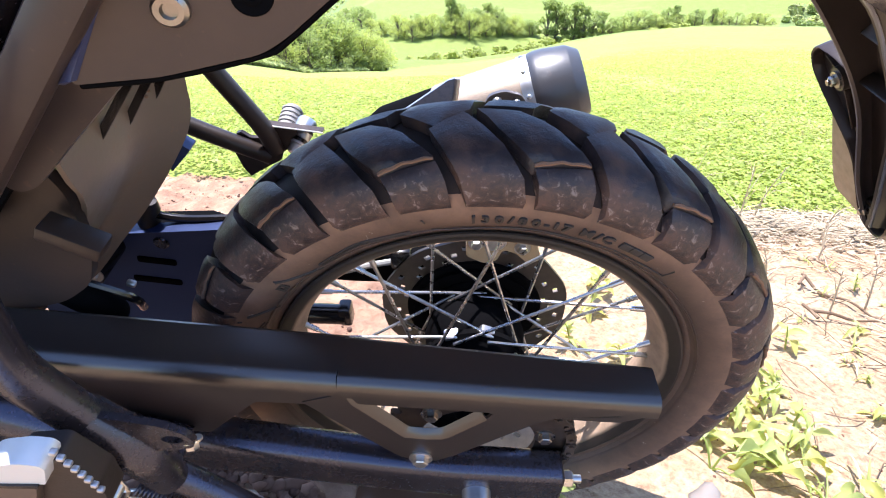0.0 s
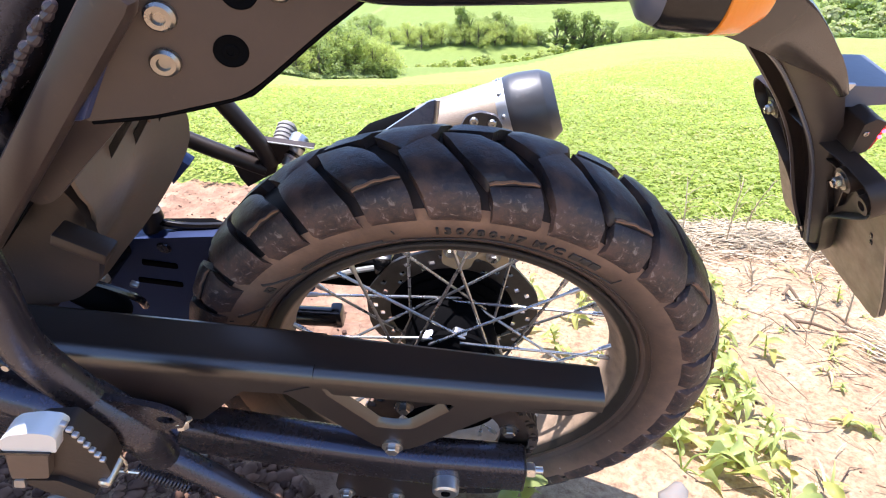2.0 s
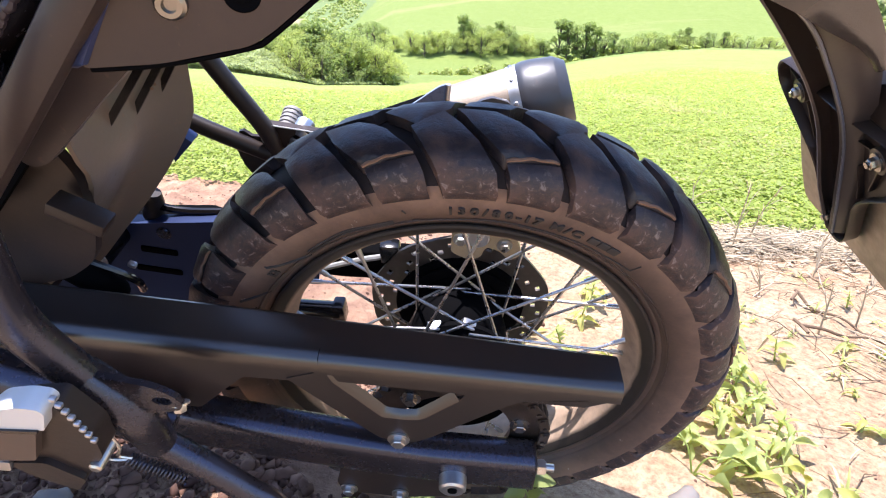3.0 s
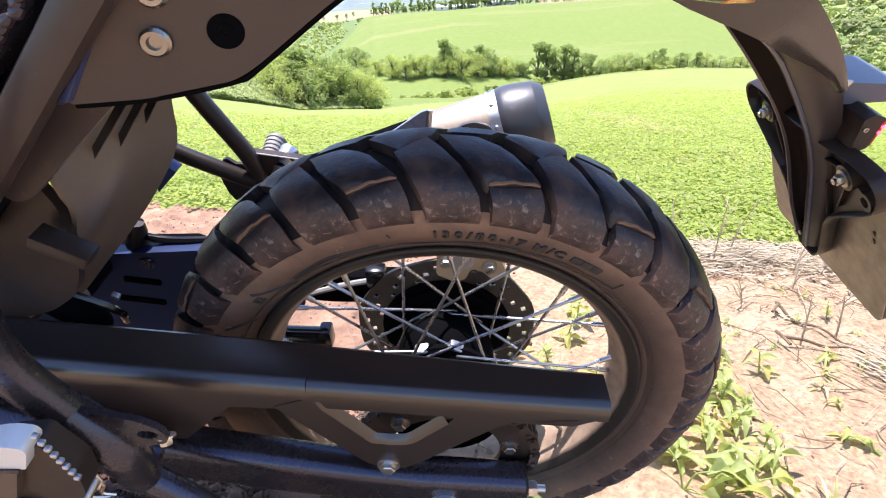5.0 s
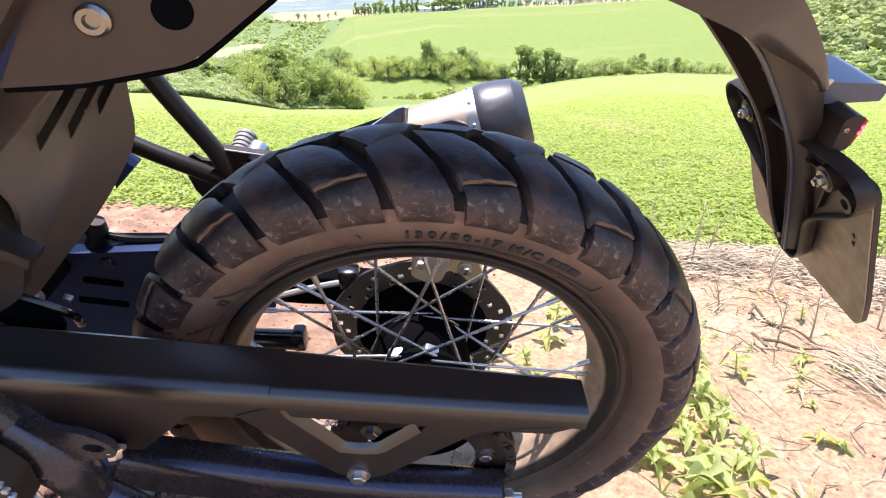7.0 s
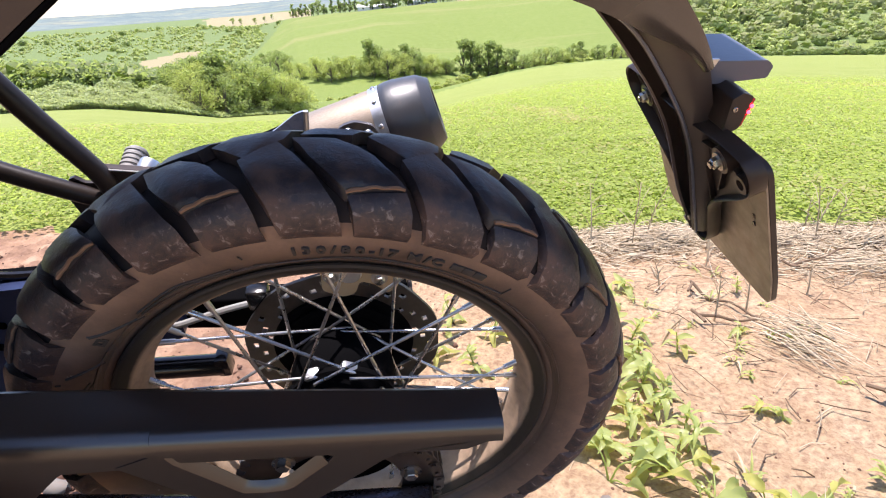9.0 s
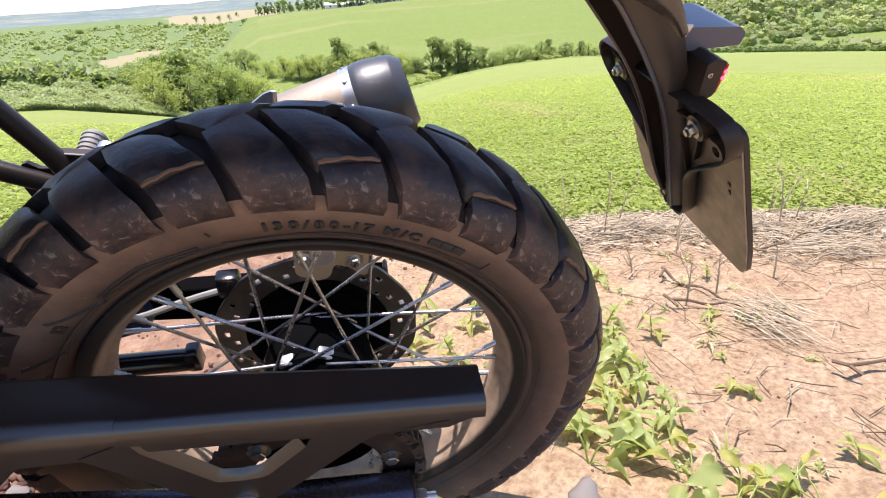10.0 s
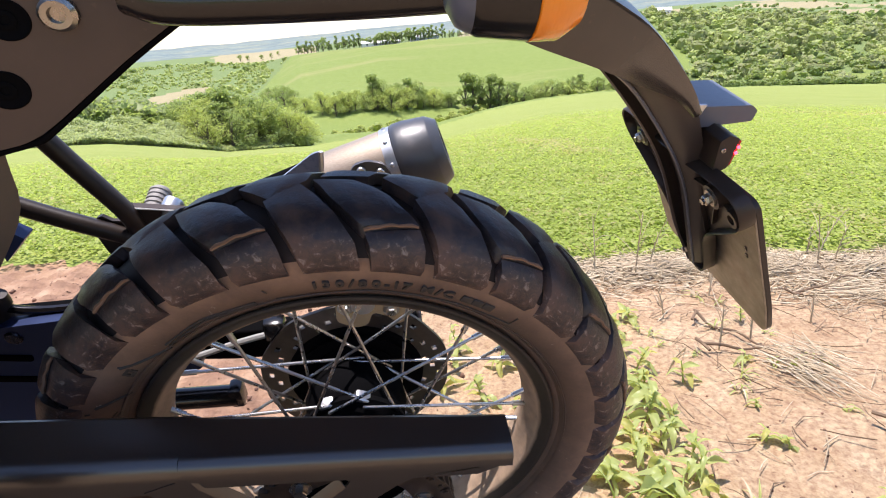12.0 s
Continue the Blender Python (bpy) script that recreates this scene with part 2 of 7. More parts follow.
def field_material(name, lo, hi, stripe=None, patch=None):
    n = Nodes(name)
    big = n.noise(0.022, 5.0, 0.6, distortion=0.4)
    mid = n.noise(0.35, 6.0, 0.7)
    fine = n.noise(4.0, 5.0, 0.75)
    col = n.mix(n.span(mid, 0.3, 0.7), lo, hi)
    col = n.mix(n.span(fine, 0.35, 0.65, 0.45, 0.0), col, tuple(c * 0.55 for c in lo))
    if patch:
        col = n.mix(n.span(big, 0.60, 0.70, 0.0, 0.8), col, patch)
    if stripe:
        band = n.noise(0.05, 4.0, 0.7, squash=(0.12, 1, 1))
        col = n.mix(n.span(band, 0.55, 0.70, 0.0, 0.35), col, stripe)
    n.set(Base_Color=col, Roughness=0.9, Specular_IOR_Level=0.2, Normal=n.bump(fine, 0.5, 0.2, n.bump(mid, 0.4, 0.5)))
    return n.mat


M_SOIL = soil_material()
M_SOY = field_material("soybean_canopy", (0.226, 0.278, 0.060), (0.292, 0.326, 0.094), patch=(0.37, 0.335, 0.14))
M_HILL = field_material("far_green_field", (0.164, 0.222, 0.048), (0.215, 0.264, 0.072), stripe=(0.32, 0.27, 0.13))
M_TAN = field_material("mown_pale_field", (0.30, 0.260, 0.140), (0.365, 0.315, 0.180))
M_SCRUB = field_material("scrubland", (0.135, 0.190, 0.062), (0.185, 0.238, 0.085), patch=(0.23, 0.25, 0.105))


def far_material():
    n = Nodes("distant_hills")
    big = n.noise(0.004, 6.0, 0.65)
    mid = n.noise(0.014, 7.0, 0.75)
    # distance haze is mixed into these grey-blue base colours
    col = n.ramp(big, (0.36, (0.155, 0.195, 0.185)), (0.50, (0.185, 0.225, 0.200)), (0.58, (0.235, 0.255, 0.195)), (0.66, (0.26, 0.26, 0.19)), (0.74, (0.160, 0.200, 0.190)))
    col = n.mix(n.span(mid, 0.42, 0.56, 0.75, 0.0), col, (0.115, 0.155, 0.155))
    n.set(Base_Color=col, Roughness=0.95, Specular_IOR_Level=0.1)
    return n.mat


M_FAR = far_material()


def leaf_material(name, lo, hi, through_col=None, rough=0.5):
    n = Nodes(name)
    col = random_tint(n, lo, hi, "island")
    mottle = n.noise(40.0, 3.0, 0.6)
    col = n.mix(n.span(mottle, 0.4, 0.7, 0.0, 0.3), col, tuple(c * 0.6 for c in lo))
    n.set(Base_Color=col, Roughness=rough, Specular_IOR_Level=0.35)
    if through_col:
        back = n.add("ShaderNodeBsdfTranslucent")
        back.inputs["Color"].default_value = (*through_col, 1)
        blend = n.add("ShaderNodeMixShader")
        blend.inputs["Fac"].default_value = 0.48
        n.link(n.bsdf.outputs["BSDF"], blend.inputs[1])
        n.link(back.outputs["BSDF"], blend.inputs[2])
        n.link(blend.outputs["Shader"], n.out.inputs["Surface"])
    return n.mat


M_SOYLEAF = leaf_material("soybean_leaf", (0.228, 0.288, 0.052), (0.410, 0.450, 0.132), (0.54, 0.67, 0.13), 0.5)
M_SOYPALE = leaf_material("yellowed_soybean_leaf", (0.36, 0.345, 0.12), (0.50, 0.47, 0.22), (0.62, 0.60, 0.20), 0.55)
M_WEED = leaf_material("weed_leaf", (0.25, 0.32, 0.085), (0.50, 0.54, 0.25), (0.66, 0.72, 0.20), 0.4)
M_YELLOW = leaf_material("yellowing_leaf", (0.36, 0.36, 0.07), (0.50, 0.50, 0.20), (0.68, 0.66, 0.16), 0.45)
M_TREE = leaf_material("tree_leaves", (0.190, 0.245, 0.090), (0.300, 0.360, 0.135), (0.45, 0.56, 0.14))
M_SCRUBLEAF = leaf_material("scrub_leaves", (0.37, 0.425, 0.17), (0.49, 0.52, 0.22), (0.68, 0.78, 0.26))
M_WOODS = leaf_material("woodland_leaves", (0.265, 0.295, 0.130), (0.39, 0.405, 0.19), (0.52, 0.60, 0.20))
M_TREE_LIGHT = leaf_material("light_tree_leaves", (0.29, 0.35, 0.10), (0.41, 0.455, 0.15), (0.60, 0.68, 0.16))
M_GRASS = leaf_material("tall_grass", (0.36, 0.43, 0.19), (0.47, 0.52, 0.26), (0.55, 0.62, 0.24))
M_STRAW = leaf_material("dry_straw", (0.36, 0.275, 0.165), (0.57, 0.475, 0.33), None, 0.7)
M_TWIG = leaf_material("dry_twig", (0.13, 0.085, 0.05), (0.24, 0.16, 0.10), None, 0.8)
M_BARK = leaf_material("tree_bark", (0.10, 0.08, 0.06), (0.18, 0.15, 0.12), None, 0.9)
# clods darker than the soil: shade under the bike put into their colour
M_CLOD_SHADE = leaf_material("soil_clod", (0.078, 0.039, 0.027), (0.225, 0.125, 0.082), None, 0.95)
M_STONE = coated("grey_stone", (0.19, 0.175, 0.155), 0.85, dust=0.25)
M_WALL = coated("white_farm_wall", (0.75, 0.74, 0.70), 0.7, dust=0.05, grain=2.0)


# ---- geometry helpers ----
def finish(bm, name, material, smooth=40.0):
    me = bpy.data.meshes.new(name)
    bmesh.ops.recalc_face_normals(bm, faces=bm.faces)
    lim = radians(smooth)
    for f in bm.faces:
        f.smooth = smooth > 0
    for e in bm.edges:
        e.smooth = not (len(e.link_faces) == 2 and e.calc_face_angle(0.0) > lim)
    bm.to_mesh(me)
    bm.free()
    for m in material if isinstance(material, (list, tuple)) else [material]:
        me.materials.append(m)
    return me


def part(name, bm, material, parent=None, label="", smooth=40.0):
    """Links a bmesh as one mesh object, under a thing or a part."""
    ob = new(name, finish(bm, name, material, smooth))
    ob.parent = parent
    return tagged(ob, label) if label else ob


def clone(ob, m, parent=None):
    """A further piece on the same mesh."""
    c = new(ob.name.split(".")[0], ob.data)
    c.parent = parent if parent else ob.parent
    c.matrix_basis = m
    return c


def empty(name, m, label, category, group=""):
    ob = new(name)
    ob.empty_display_size = 0.1
    ob.matrix_world = m
    return tagged(ob, label, category, group)


def bevelled(bm, width, segs=2, angle=30.0):
    edges = [e for e in bm.edges if len(e.link_faces) == 2 and e.calc_face_angle(0.0) > radians(angle)]
    if width > 0 and edges:
        bmesh.ops.bevel(bm, geom=edges, offset=width, segments=segs, affect="EDGES", profile=0.5, clamp_overlap=True)
    return bm


def box(c, s, bevel=0.0, turn=(0, 0, 0), bm=None):
    own = bmesh.new()
    bmesh.ops.create_cube(own, size=1.0, matrix=pose(*c, *turn) @ Matrix.Diagonal((*s, 1)))
    bevelled(own, bevel)
    return joined(bm, own)


def joined(bm, extra):
    if bm is None:
        return extra
    me = bpy.data.meshes.new("tmp")
    extra.to_mesh(me)
    extra.free()
    bm.from_mesh(me)
    bpy.data.meshes.remove(me)
    return bm


def prism(outline, a, b, plane="xz", bevel=0.0, bm=None):
    """A plate: a 2D outline drawn from depth a to depth b along the third axis."""
    own = bmesh.new()

    def place(p, d):
        return {"xz": (p[0], d, p[1]), "xy": (p[0], p[1], d), "yz": (d, p[0], p[1])}[plane]
    lo = [own.verts.new(place(p, a)) for p in outline]
    hi = [own.verts.new(place(p, b)) for p in outline]
    own.faces.new(lo)
    own.faces.new(hi[::-1])
    k = len(outline)
    for i in range(k):
        own.faces.new((lo[i], hi[i], hi[(i + 1) % k], lo[(i + 1) % k]))
    bevelled(own, bevel)
    return joined(bm, own)


def ring_plate(outer, inner, a, b, bm=None):
    """A plate in the xz plane with a hole; outer and inner have as many corners."""
    own = bmesh.new()
    loops = [[own.verts.new((p[0], d, p[1])) for p in line] for line, d in ((outer, a), (inner, a), (outer, b), (inner, b))]
    k = len(outer)
    for i in range(k):
        j = (i + 1) % k
        own.faces.new((loops[0][i], loops[0][j], loops[1][j], loops[1][i]))
        own.faces.new((loops[2][i], loops[3][i], loops[3][j], loops[2][j]))
        own.faces.new((loops[0][i], loops[2][i], loops[2][j], loops[0][j]))
        own.faces.new((loops[1][i], loops[1][j], loops[3][j], loops[3][i]))
    return joined(bm, own)


def round_poly(points, radius, steps=4):
    """Rounds the corners of a 2D outline."""
    out = []
    k = len(points)
    for i in range(k):
        p0, p1, p2 = (Vector(points[j % k]) for j in (i - 1, i, i + 1))
        r = min(radius, (p0 - p1).length * 0.45, (p2 - p1).length * 0.45)
        a, b = p1 + (p0 - p1).normalized() * r, p1 + (p2 - p1).normalized() * r
        for s in range(steps + 1):
            t = s / steps
            out.append(tuple(a * (1 - t) ** 2 + p1 * 2 * t * (1 - t) + b * t * t))
    return out


def spline(points, per=6):
    """A smooth line through points (Catmull-Rom)."""
    p = [Vector(q) for q in points]
    if len(p) < 3:
        return p
    p = [p[0] * 2 - p[1]] + p + [p[-1] * 2 - p[-2]]
    out = []
    for i in range(1, len(p) - 2):
        for s in range(per):
            t = s / per
            out.append(0.5 * (p[i] * 2 + (p[i + 1] - p[i - 1]) * t + (p[i - 1] * 2 - p[i] * 5 + p[i + 1] * 4 - p[i + 2]) * t * t + (p[i] * 3 - p[i - 1] - p[i + 1] * 3 + p[i + 2]) * t ** 3))
    out.append(p[-2])
    return out


def tube(points, radius, sides=12, per=6, bm=None, flat=1.0):
    """A round bar along a smooth line; radius may be a list, one for each point."""
    own = bmesh.new()
    line = spline(points, per)
    k = len(line)
    rings = []
    up = Vector((0.13, 0.31, 0.94))
    for i, p in enumerate(line):
        d = (line[min(i + 1, k - 1)] - line[max(i - 1, 0)]).normalized()
        u = d.cross(up)
        if u.length < 0.1:
            u = d.cross(Vector((1, 0, 0)))
        u.normalize()
        v = u.cross(d)
        if isinstance(radius, (int, float)):
            r = radius
        else:
            f = i / (k - 1) * (len(radius) - 1)
            j = min(int(f), len(radius) - 2)
            r = radius[j] + (radius[j + 1] - radius[j]) * (f - j)
        rings.append([own.verts.new(p + (u * math.cos(a) + v * math.sin(a) * flat) * r) for a in (2 * math.pi * s / sides for s in range(sides))])
    for a, b in zip(rings, rings[1:]):
        for s in range(sides):
            own.faces.new((a[s], a[(s + 1) % sides], b[(s + 1) % sides], b[s]))
    own.faces.new(rings[0][::-1])
    own.faces.new(rings[-1])
    return joined(bm, own)


def lathe(profile, m, segs=48, closed=False, bm=None, a0=0.0, a1=360.0):
    """Turns (radius, height) pairs round the local z axis of the pose m."""
    own = bmesh.new()
    full = a1 - a0 >= 359.9
    n = segs if full else segs + 1
    cols = []
    for s in range(n):
        a = radians(a0 + (a1 - a0) * s / segs)
        cols.append([own.verts.new(m @ Vector((r * math.cos(a), r * math.sin(a), h))) for r, h in profile])
    k = len(profile)
    for s in range(segs):
        c, d = cols[s], cols[(s + 1) % n]
        for i in range(k if closed else k - 1):
            j = (i + 1) % k
            if profile[i][0] < 1e-7 and profile[j][0] < 1e-7:
                continue
            own.faces.new((c[i], d[i], d[j], c[j]))
    bmesh.ops.remove_doubles(own, verts=own.verts, dist=1e-6)
    return joined(bm, own)


def along(p, d):
    """The pose at p whose z axis points along d."""
    return Matrix.Translation(p) @ Vector(d).to_track_quat("Z", "Y").to_matrix().to_4x4()


def rod(p, q, r, sides=16, bevel=0.0, bm=None):
    p, q = Vector(p), Vector(q)
    h = (q - p).length
    b = min(bevel, r * 0.6)
    prof = [(0, 0), (r - b, 0), (r, b), (r, h - b), (r - b, h), (0, h)] if b else [(0, 0), (r, 0), (r, h), (0, h)]
    return lathe(prof, along(p, q - p), sides, bm=bm)


def hex_bolt(p, d, r=0.007, h=0.006, washer=1.55):
    """A hexagon head on a washer, its axis along d."""
    m = along(p, d)
    bm = lathe([(0, 0), (r * washer, 0), (r * washer, 0.0016), (0, 0.0016)], m, 20)
    lathe([(0, 0.0016), (r, 0.0016), (r, 0.0016 + h * 0.85), (r * 0.86, 0.0016 + h), (0, 0.0016 + h)], m, 6, bm=bm)
    return bm


def socket_bolt(p, d, r=0.008, h=0.004):
    """A round head with a hexagon socket."""
    m = along(p, d)
    prof = [(0, h * 0.25), (r * 0.45, h * 0.25), (r * 0.48, h * 0.95), (r * 0.8, h), (r, h * 0.6), (r, 0), (0, 0)]
    return lathe(prof, m, 18)


def sheet(rows, thick=0.003, bm=None):
    """A shell over a grid of points, with thickness along its normals."""
    own = bmesh.new()
    nr, nc = len(rows), len(rows[0])
    P = [[Vector(p) for p in r] for r in rows]
    N = []
    for i in range(nr):
        line = []
        for j in range(nc):
            a = P[min(i + 1, nr - 1)][j] - P[max(i - 1, 0)][j]
            b = P[i][min(j + 1, nc - 1)] - P[i][max(j - 1, 0)]
            line.append(a.cross(b).normalized())
        N.append(line)
    A = [[own.verts.new(P[i][j]) for j in range(nc)] for i in range(nr)]
    B = [[own.verts.new(P[i][j] + N[i][j] * thick) for j in range(nc)] for i in range(nr)]
    for i in range(nr - 1):
        for j in range(nc - 1):
            own.faces.new((A[i][j], A[i][j + 1], A[i + 1][j + 1], A[i + 1][j]))
            own.faces.new((B[i][j], B[i + 1][j], B[i + 1][j + 1], B[i][j + 1]))
    edge = [(i, 0) for i in range(nr)] + [(nr - 1, j) for j in range(1, nc)] + [(i, nc - 1) for i in range(nr - 2, -1, -1)] + [(0, j) for j in range(nc - 2, 0, -1)]
    for (i, j), (k, l) in zip(edge, edge[1:] + edge[:1]):
        own.faces.new((A[i][j], A[k][l], B[k][l], B[i][j]))
    return joined(bm, own)


def raw_mesh(name, verts, faces, material, smooth=False, slots=None):
    """One object from arrays (for stuff)."""
    me = bpy.data.meshes.new(name)
    verts = np.asarray(verts, np.float32).reshape(-1, 3)
    faces = np.asarray(faces, np.int32)
    k = faces.shape[1]
    me.vertices.add(len(verts))
    me.vertices.foreach_set("co", verts.ravel())
    me.loops.add(faces.size)
    me.loops.foreach_set("vertex_index", faces.ravel())
    me.polygons.add(len(faces))
    me.polygons.foreach_set("loop_start", np.arange(0, faces.size, k, dtype=np.int32))
    me.polygons.foreach_set("loop_total", np.full(len(faces), k, np.int32))
    if smooth:
        me.polygons.foreach_set("use_smooth", np.ones(len(faces), bool))
    for m in material if isinstance(material, (list, tuple)) else [material]:
        me.materials.append(m)
    if slots is not None:
        me.polygons.foreach_set("material_index", np.asarray(slots, np.int32))
    me.update(calc_edges=True)
    me.validate()
    return new(name, me)


# ---- the lie of the land ----
EYE = (0.03, -0.6)                    # the point round which the sheet of ground is laid out


def table(az, pairs):
    return np.interp(az, [p[0] for p in pairs], [p[1] for p in pairs])


# by bearing (degrees from +y to +x): how far the near field reaches and how steeply down its end lies
FIELD_END = ((-60, 70), (-30, 62), (-20, 66), (-10, 78), (0, 120), (6, 150), (10, 165), (16, 175), (22, 190), (36, 210), (60, 220))
FIELD_EL = ((-60, -6.5), (-30, -8.0), (-26, -8.35), (-20, -9.5), (-16, -10.3), (-8, -10.4), (0, -9.9), (5.7, -9.2), (10.5, -8.05), (16.4, -6.9), (22, -6.2), (36, -5.6), (48, -5.05), (70, -4.5))
# the opposite hillside: foot, top
HILL_TOP = ((-60, 900), (-30, 900), (-16, 700), (-8, 480), (0, 430), (20, 460), (26, 480), (50, 520), (70, 520))
HILL_EL = ((-60, -2.4), (-30, -2.2), (-19, -1.95), (-14, -2.1), (-11.8, -2.2), (-7.9, -1.6), (-4, -1.3), (1.7, -0.98), (5, -0.65), (12.5, -0.3), (20, 0.3), (26, 0.8), (31, 0.6), (36, 0.2), (44, -0.4), (70, -0.6))
RIDGE_EL = ((-60, -1.1), (-30, -0.95), (-19.4, -0.68), (-14.5, -0.38), (-9.3, -0.06), (-3.8, 0.26), (1.8, 0.75), (5.7, 0.9), (15, 1.5), (20, 1.85), (26, 2.4), (33, 2.9), (45, 3.1), (70, 2.8))


def land(x, y):
    """Height of the ground."""
    x, y = np.asarray(x, float), np.asarray(y, float)
    dx, dy = x - EYE[0], y - EYE[1]
    r = np.hypot(dx, dy) + 1e-6
    az = np.degrees(np.arctan2(dx, dy))
    behind = np.clip((np.abs(az) - 75.0) / 50.0, 0, 1)
    azc = np.clip(az, -60, 70)
    eye_z = 0.74
    rf = table(azc, FIELD_END)
    zf = eye_z + rf * np.tan(np.radians(table(azc, FIELD_EL)))
    rh = table(azc, HILL_TOP)
    zh = eye_z + rh * np.tan(np.radians(table(azc, HILL_EL)))
    rr = 4200.0
    zr = eye_z + rr * np.tan(np.radians(table(azc, RIDGE_EL)))
    near = 0.035 + (zf - 0.035) * (r / rf)
    # first metres: a gentle fall away from the wheel
    local = -0.085 * (y + 0.15) - 0.012 * x
    w = np.clip((r - 2.0) / 14.0, 0, 1)
    w = w * w * (3 - 2 * w)
    near = local * (1 - w) + near * w
    rv = rf + 0.28 * (rh - rf)
    zv = np.minimum(zf - 3.0, eye_z + rv * np.tan(np.radians(table(azc, FIELD_EL) - 0.55)))
    t1 = np.clip((r - rf) / (rv - rf), 0, 1)
    t2 = np.clip((r - rv) / (rh - rv), 0, 1)
    t3 = np.clip((r - rh) / (rr - rh), 0, 1)
    s1 = t1 * t1 * (3 - 2 * t1)
    hill = zv + (zh - zv) * (0.75 * t2 + 0.25 * t2 * t2 * (3 - 2 * t2))
    dip = zh - 14.0 * np.sin(np.pi * np.clip(t3 * 1.2, 0, 1)) + (zr - zh) * t3 ** 1.5
    z = np.where(r < rf, near, np.where(r < rv, zf + (zv - zf) * s1, np.where(r < rh, hill, dip)))
    return z * (1 - behind) + behind * np.clip(-0.03 * r, -3, 0)


def soil_edge(x):
    """Where the bare strip ends and the soybean begins, along y."""
    return np.interp(x, [-3.0, -1.5, -1.1, -0.4, 0.4, 1.0, 1.4, 2.2, 4.0], [1.75, 1.68, 1.62, 1.45, 1.32, 1.27, 1.22, 1.12, 0.85]) + 0.03 * np.sin(5.3 * x) + 0.02 * np.sin(13.0 * x)


def lump(x, y, s, seed=0.0):
    """Cheap smooth noise on arrays."""
    x, y = x * s + seed * 3.7, y * s - seed * 1.9
    return (np.sin(1.7 * x + 1.3 * y + seed) * np.cos(1.1 * y - 0.8 * x + 2.1) + 0.6 * np.sin(3.1 * x - 2.3 * y + 1.0 + seed) * np.cos(2.9 * y + 1.7 * x) + 0.35 * np.sin(6.7 * x + 4.1 * y) * np.cos(5.9 * y - 3.3 * x + seed)) / 1.9


def soil_relief(x, y):
    """Clods and hollows of the bare strip."""
    tilled = np.clip((0.25 - x) / 0.5, 0, 1)
    bare = np.clip((soil_edge(x) + 0.3 - y) / 0.3, 0, 1)
    flat = np.exp(-((x / 0.25) ** 2 + ((y + 0.0) / 0.12) ** 2))
    rough = 0.012 * lump(x, y, 5.0, 1) + 0.007 * lump(x, y, 17.0, 2) + tilled * (0.020 * lump(x, y, 9.0, 3) + 0.012 * lump(x, y, 26.0, 4))
    return (rough * bare + 0.02 * lump(x, y, 2.3, 5) * (1 - bare)) * (1 - flat)


def ground_z(x, y):
    r = np.hypot(np.asarray(x) - EYE[0], np.asarray(y) - EYE[1])
    return land(x, y) + soil_relief(np.asarray(x, float), np.asarray(y, float)) * np.clip((12 - r) / 8, 0, 1)


# edges of the fields on the opposite slope, by bearing, as angles of sight
MEADOW_TOP = ((-28, -6.0), (-25.5, -5.55), (-22.7, -4.95), (-18.7, -4.2), (-17.0, -4.2))
MEADOW_LOW = ((-28, -6.0), (-25.5, -5.9), (-22, -6.1), (-17.0, -6.2))
STRIP_TOP = ((37, -5.3), (40.3, -5.0), (45, -3.9), (52, -2.9), (70, -2.5))
STRIP_LOW = ((37, -5.4), (40, -5.25), (45, -4.6), (52, -4.3), (70, -4.0))


def wood_edge(el):
    """Bearing at which the woodland of the right slope begins, at an angle of sight."""
    return np.interp(el, [-5.2, -4.2, -2.5, -0.5, 1.5], [28.6, 30.4, 29.4, 26.8, 24.6])


def sight(x, y):
    return np.degrees(np.arctan2(land(x, y) - 0.74, np.hypot(np.asarray(x) - EYE[0], np.asarray(y) - EYE[1])))


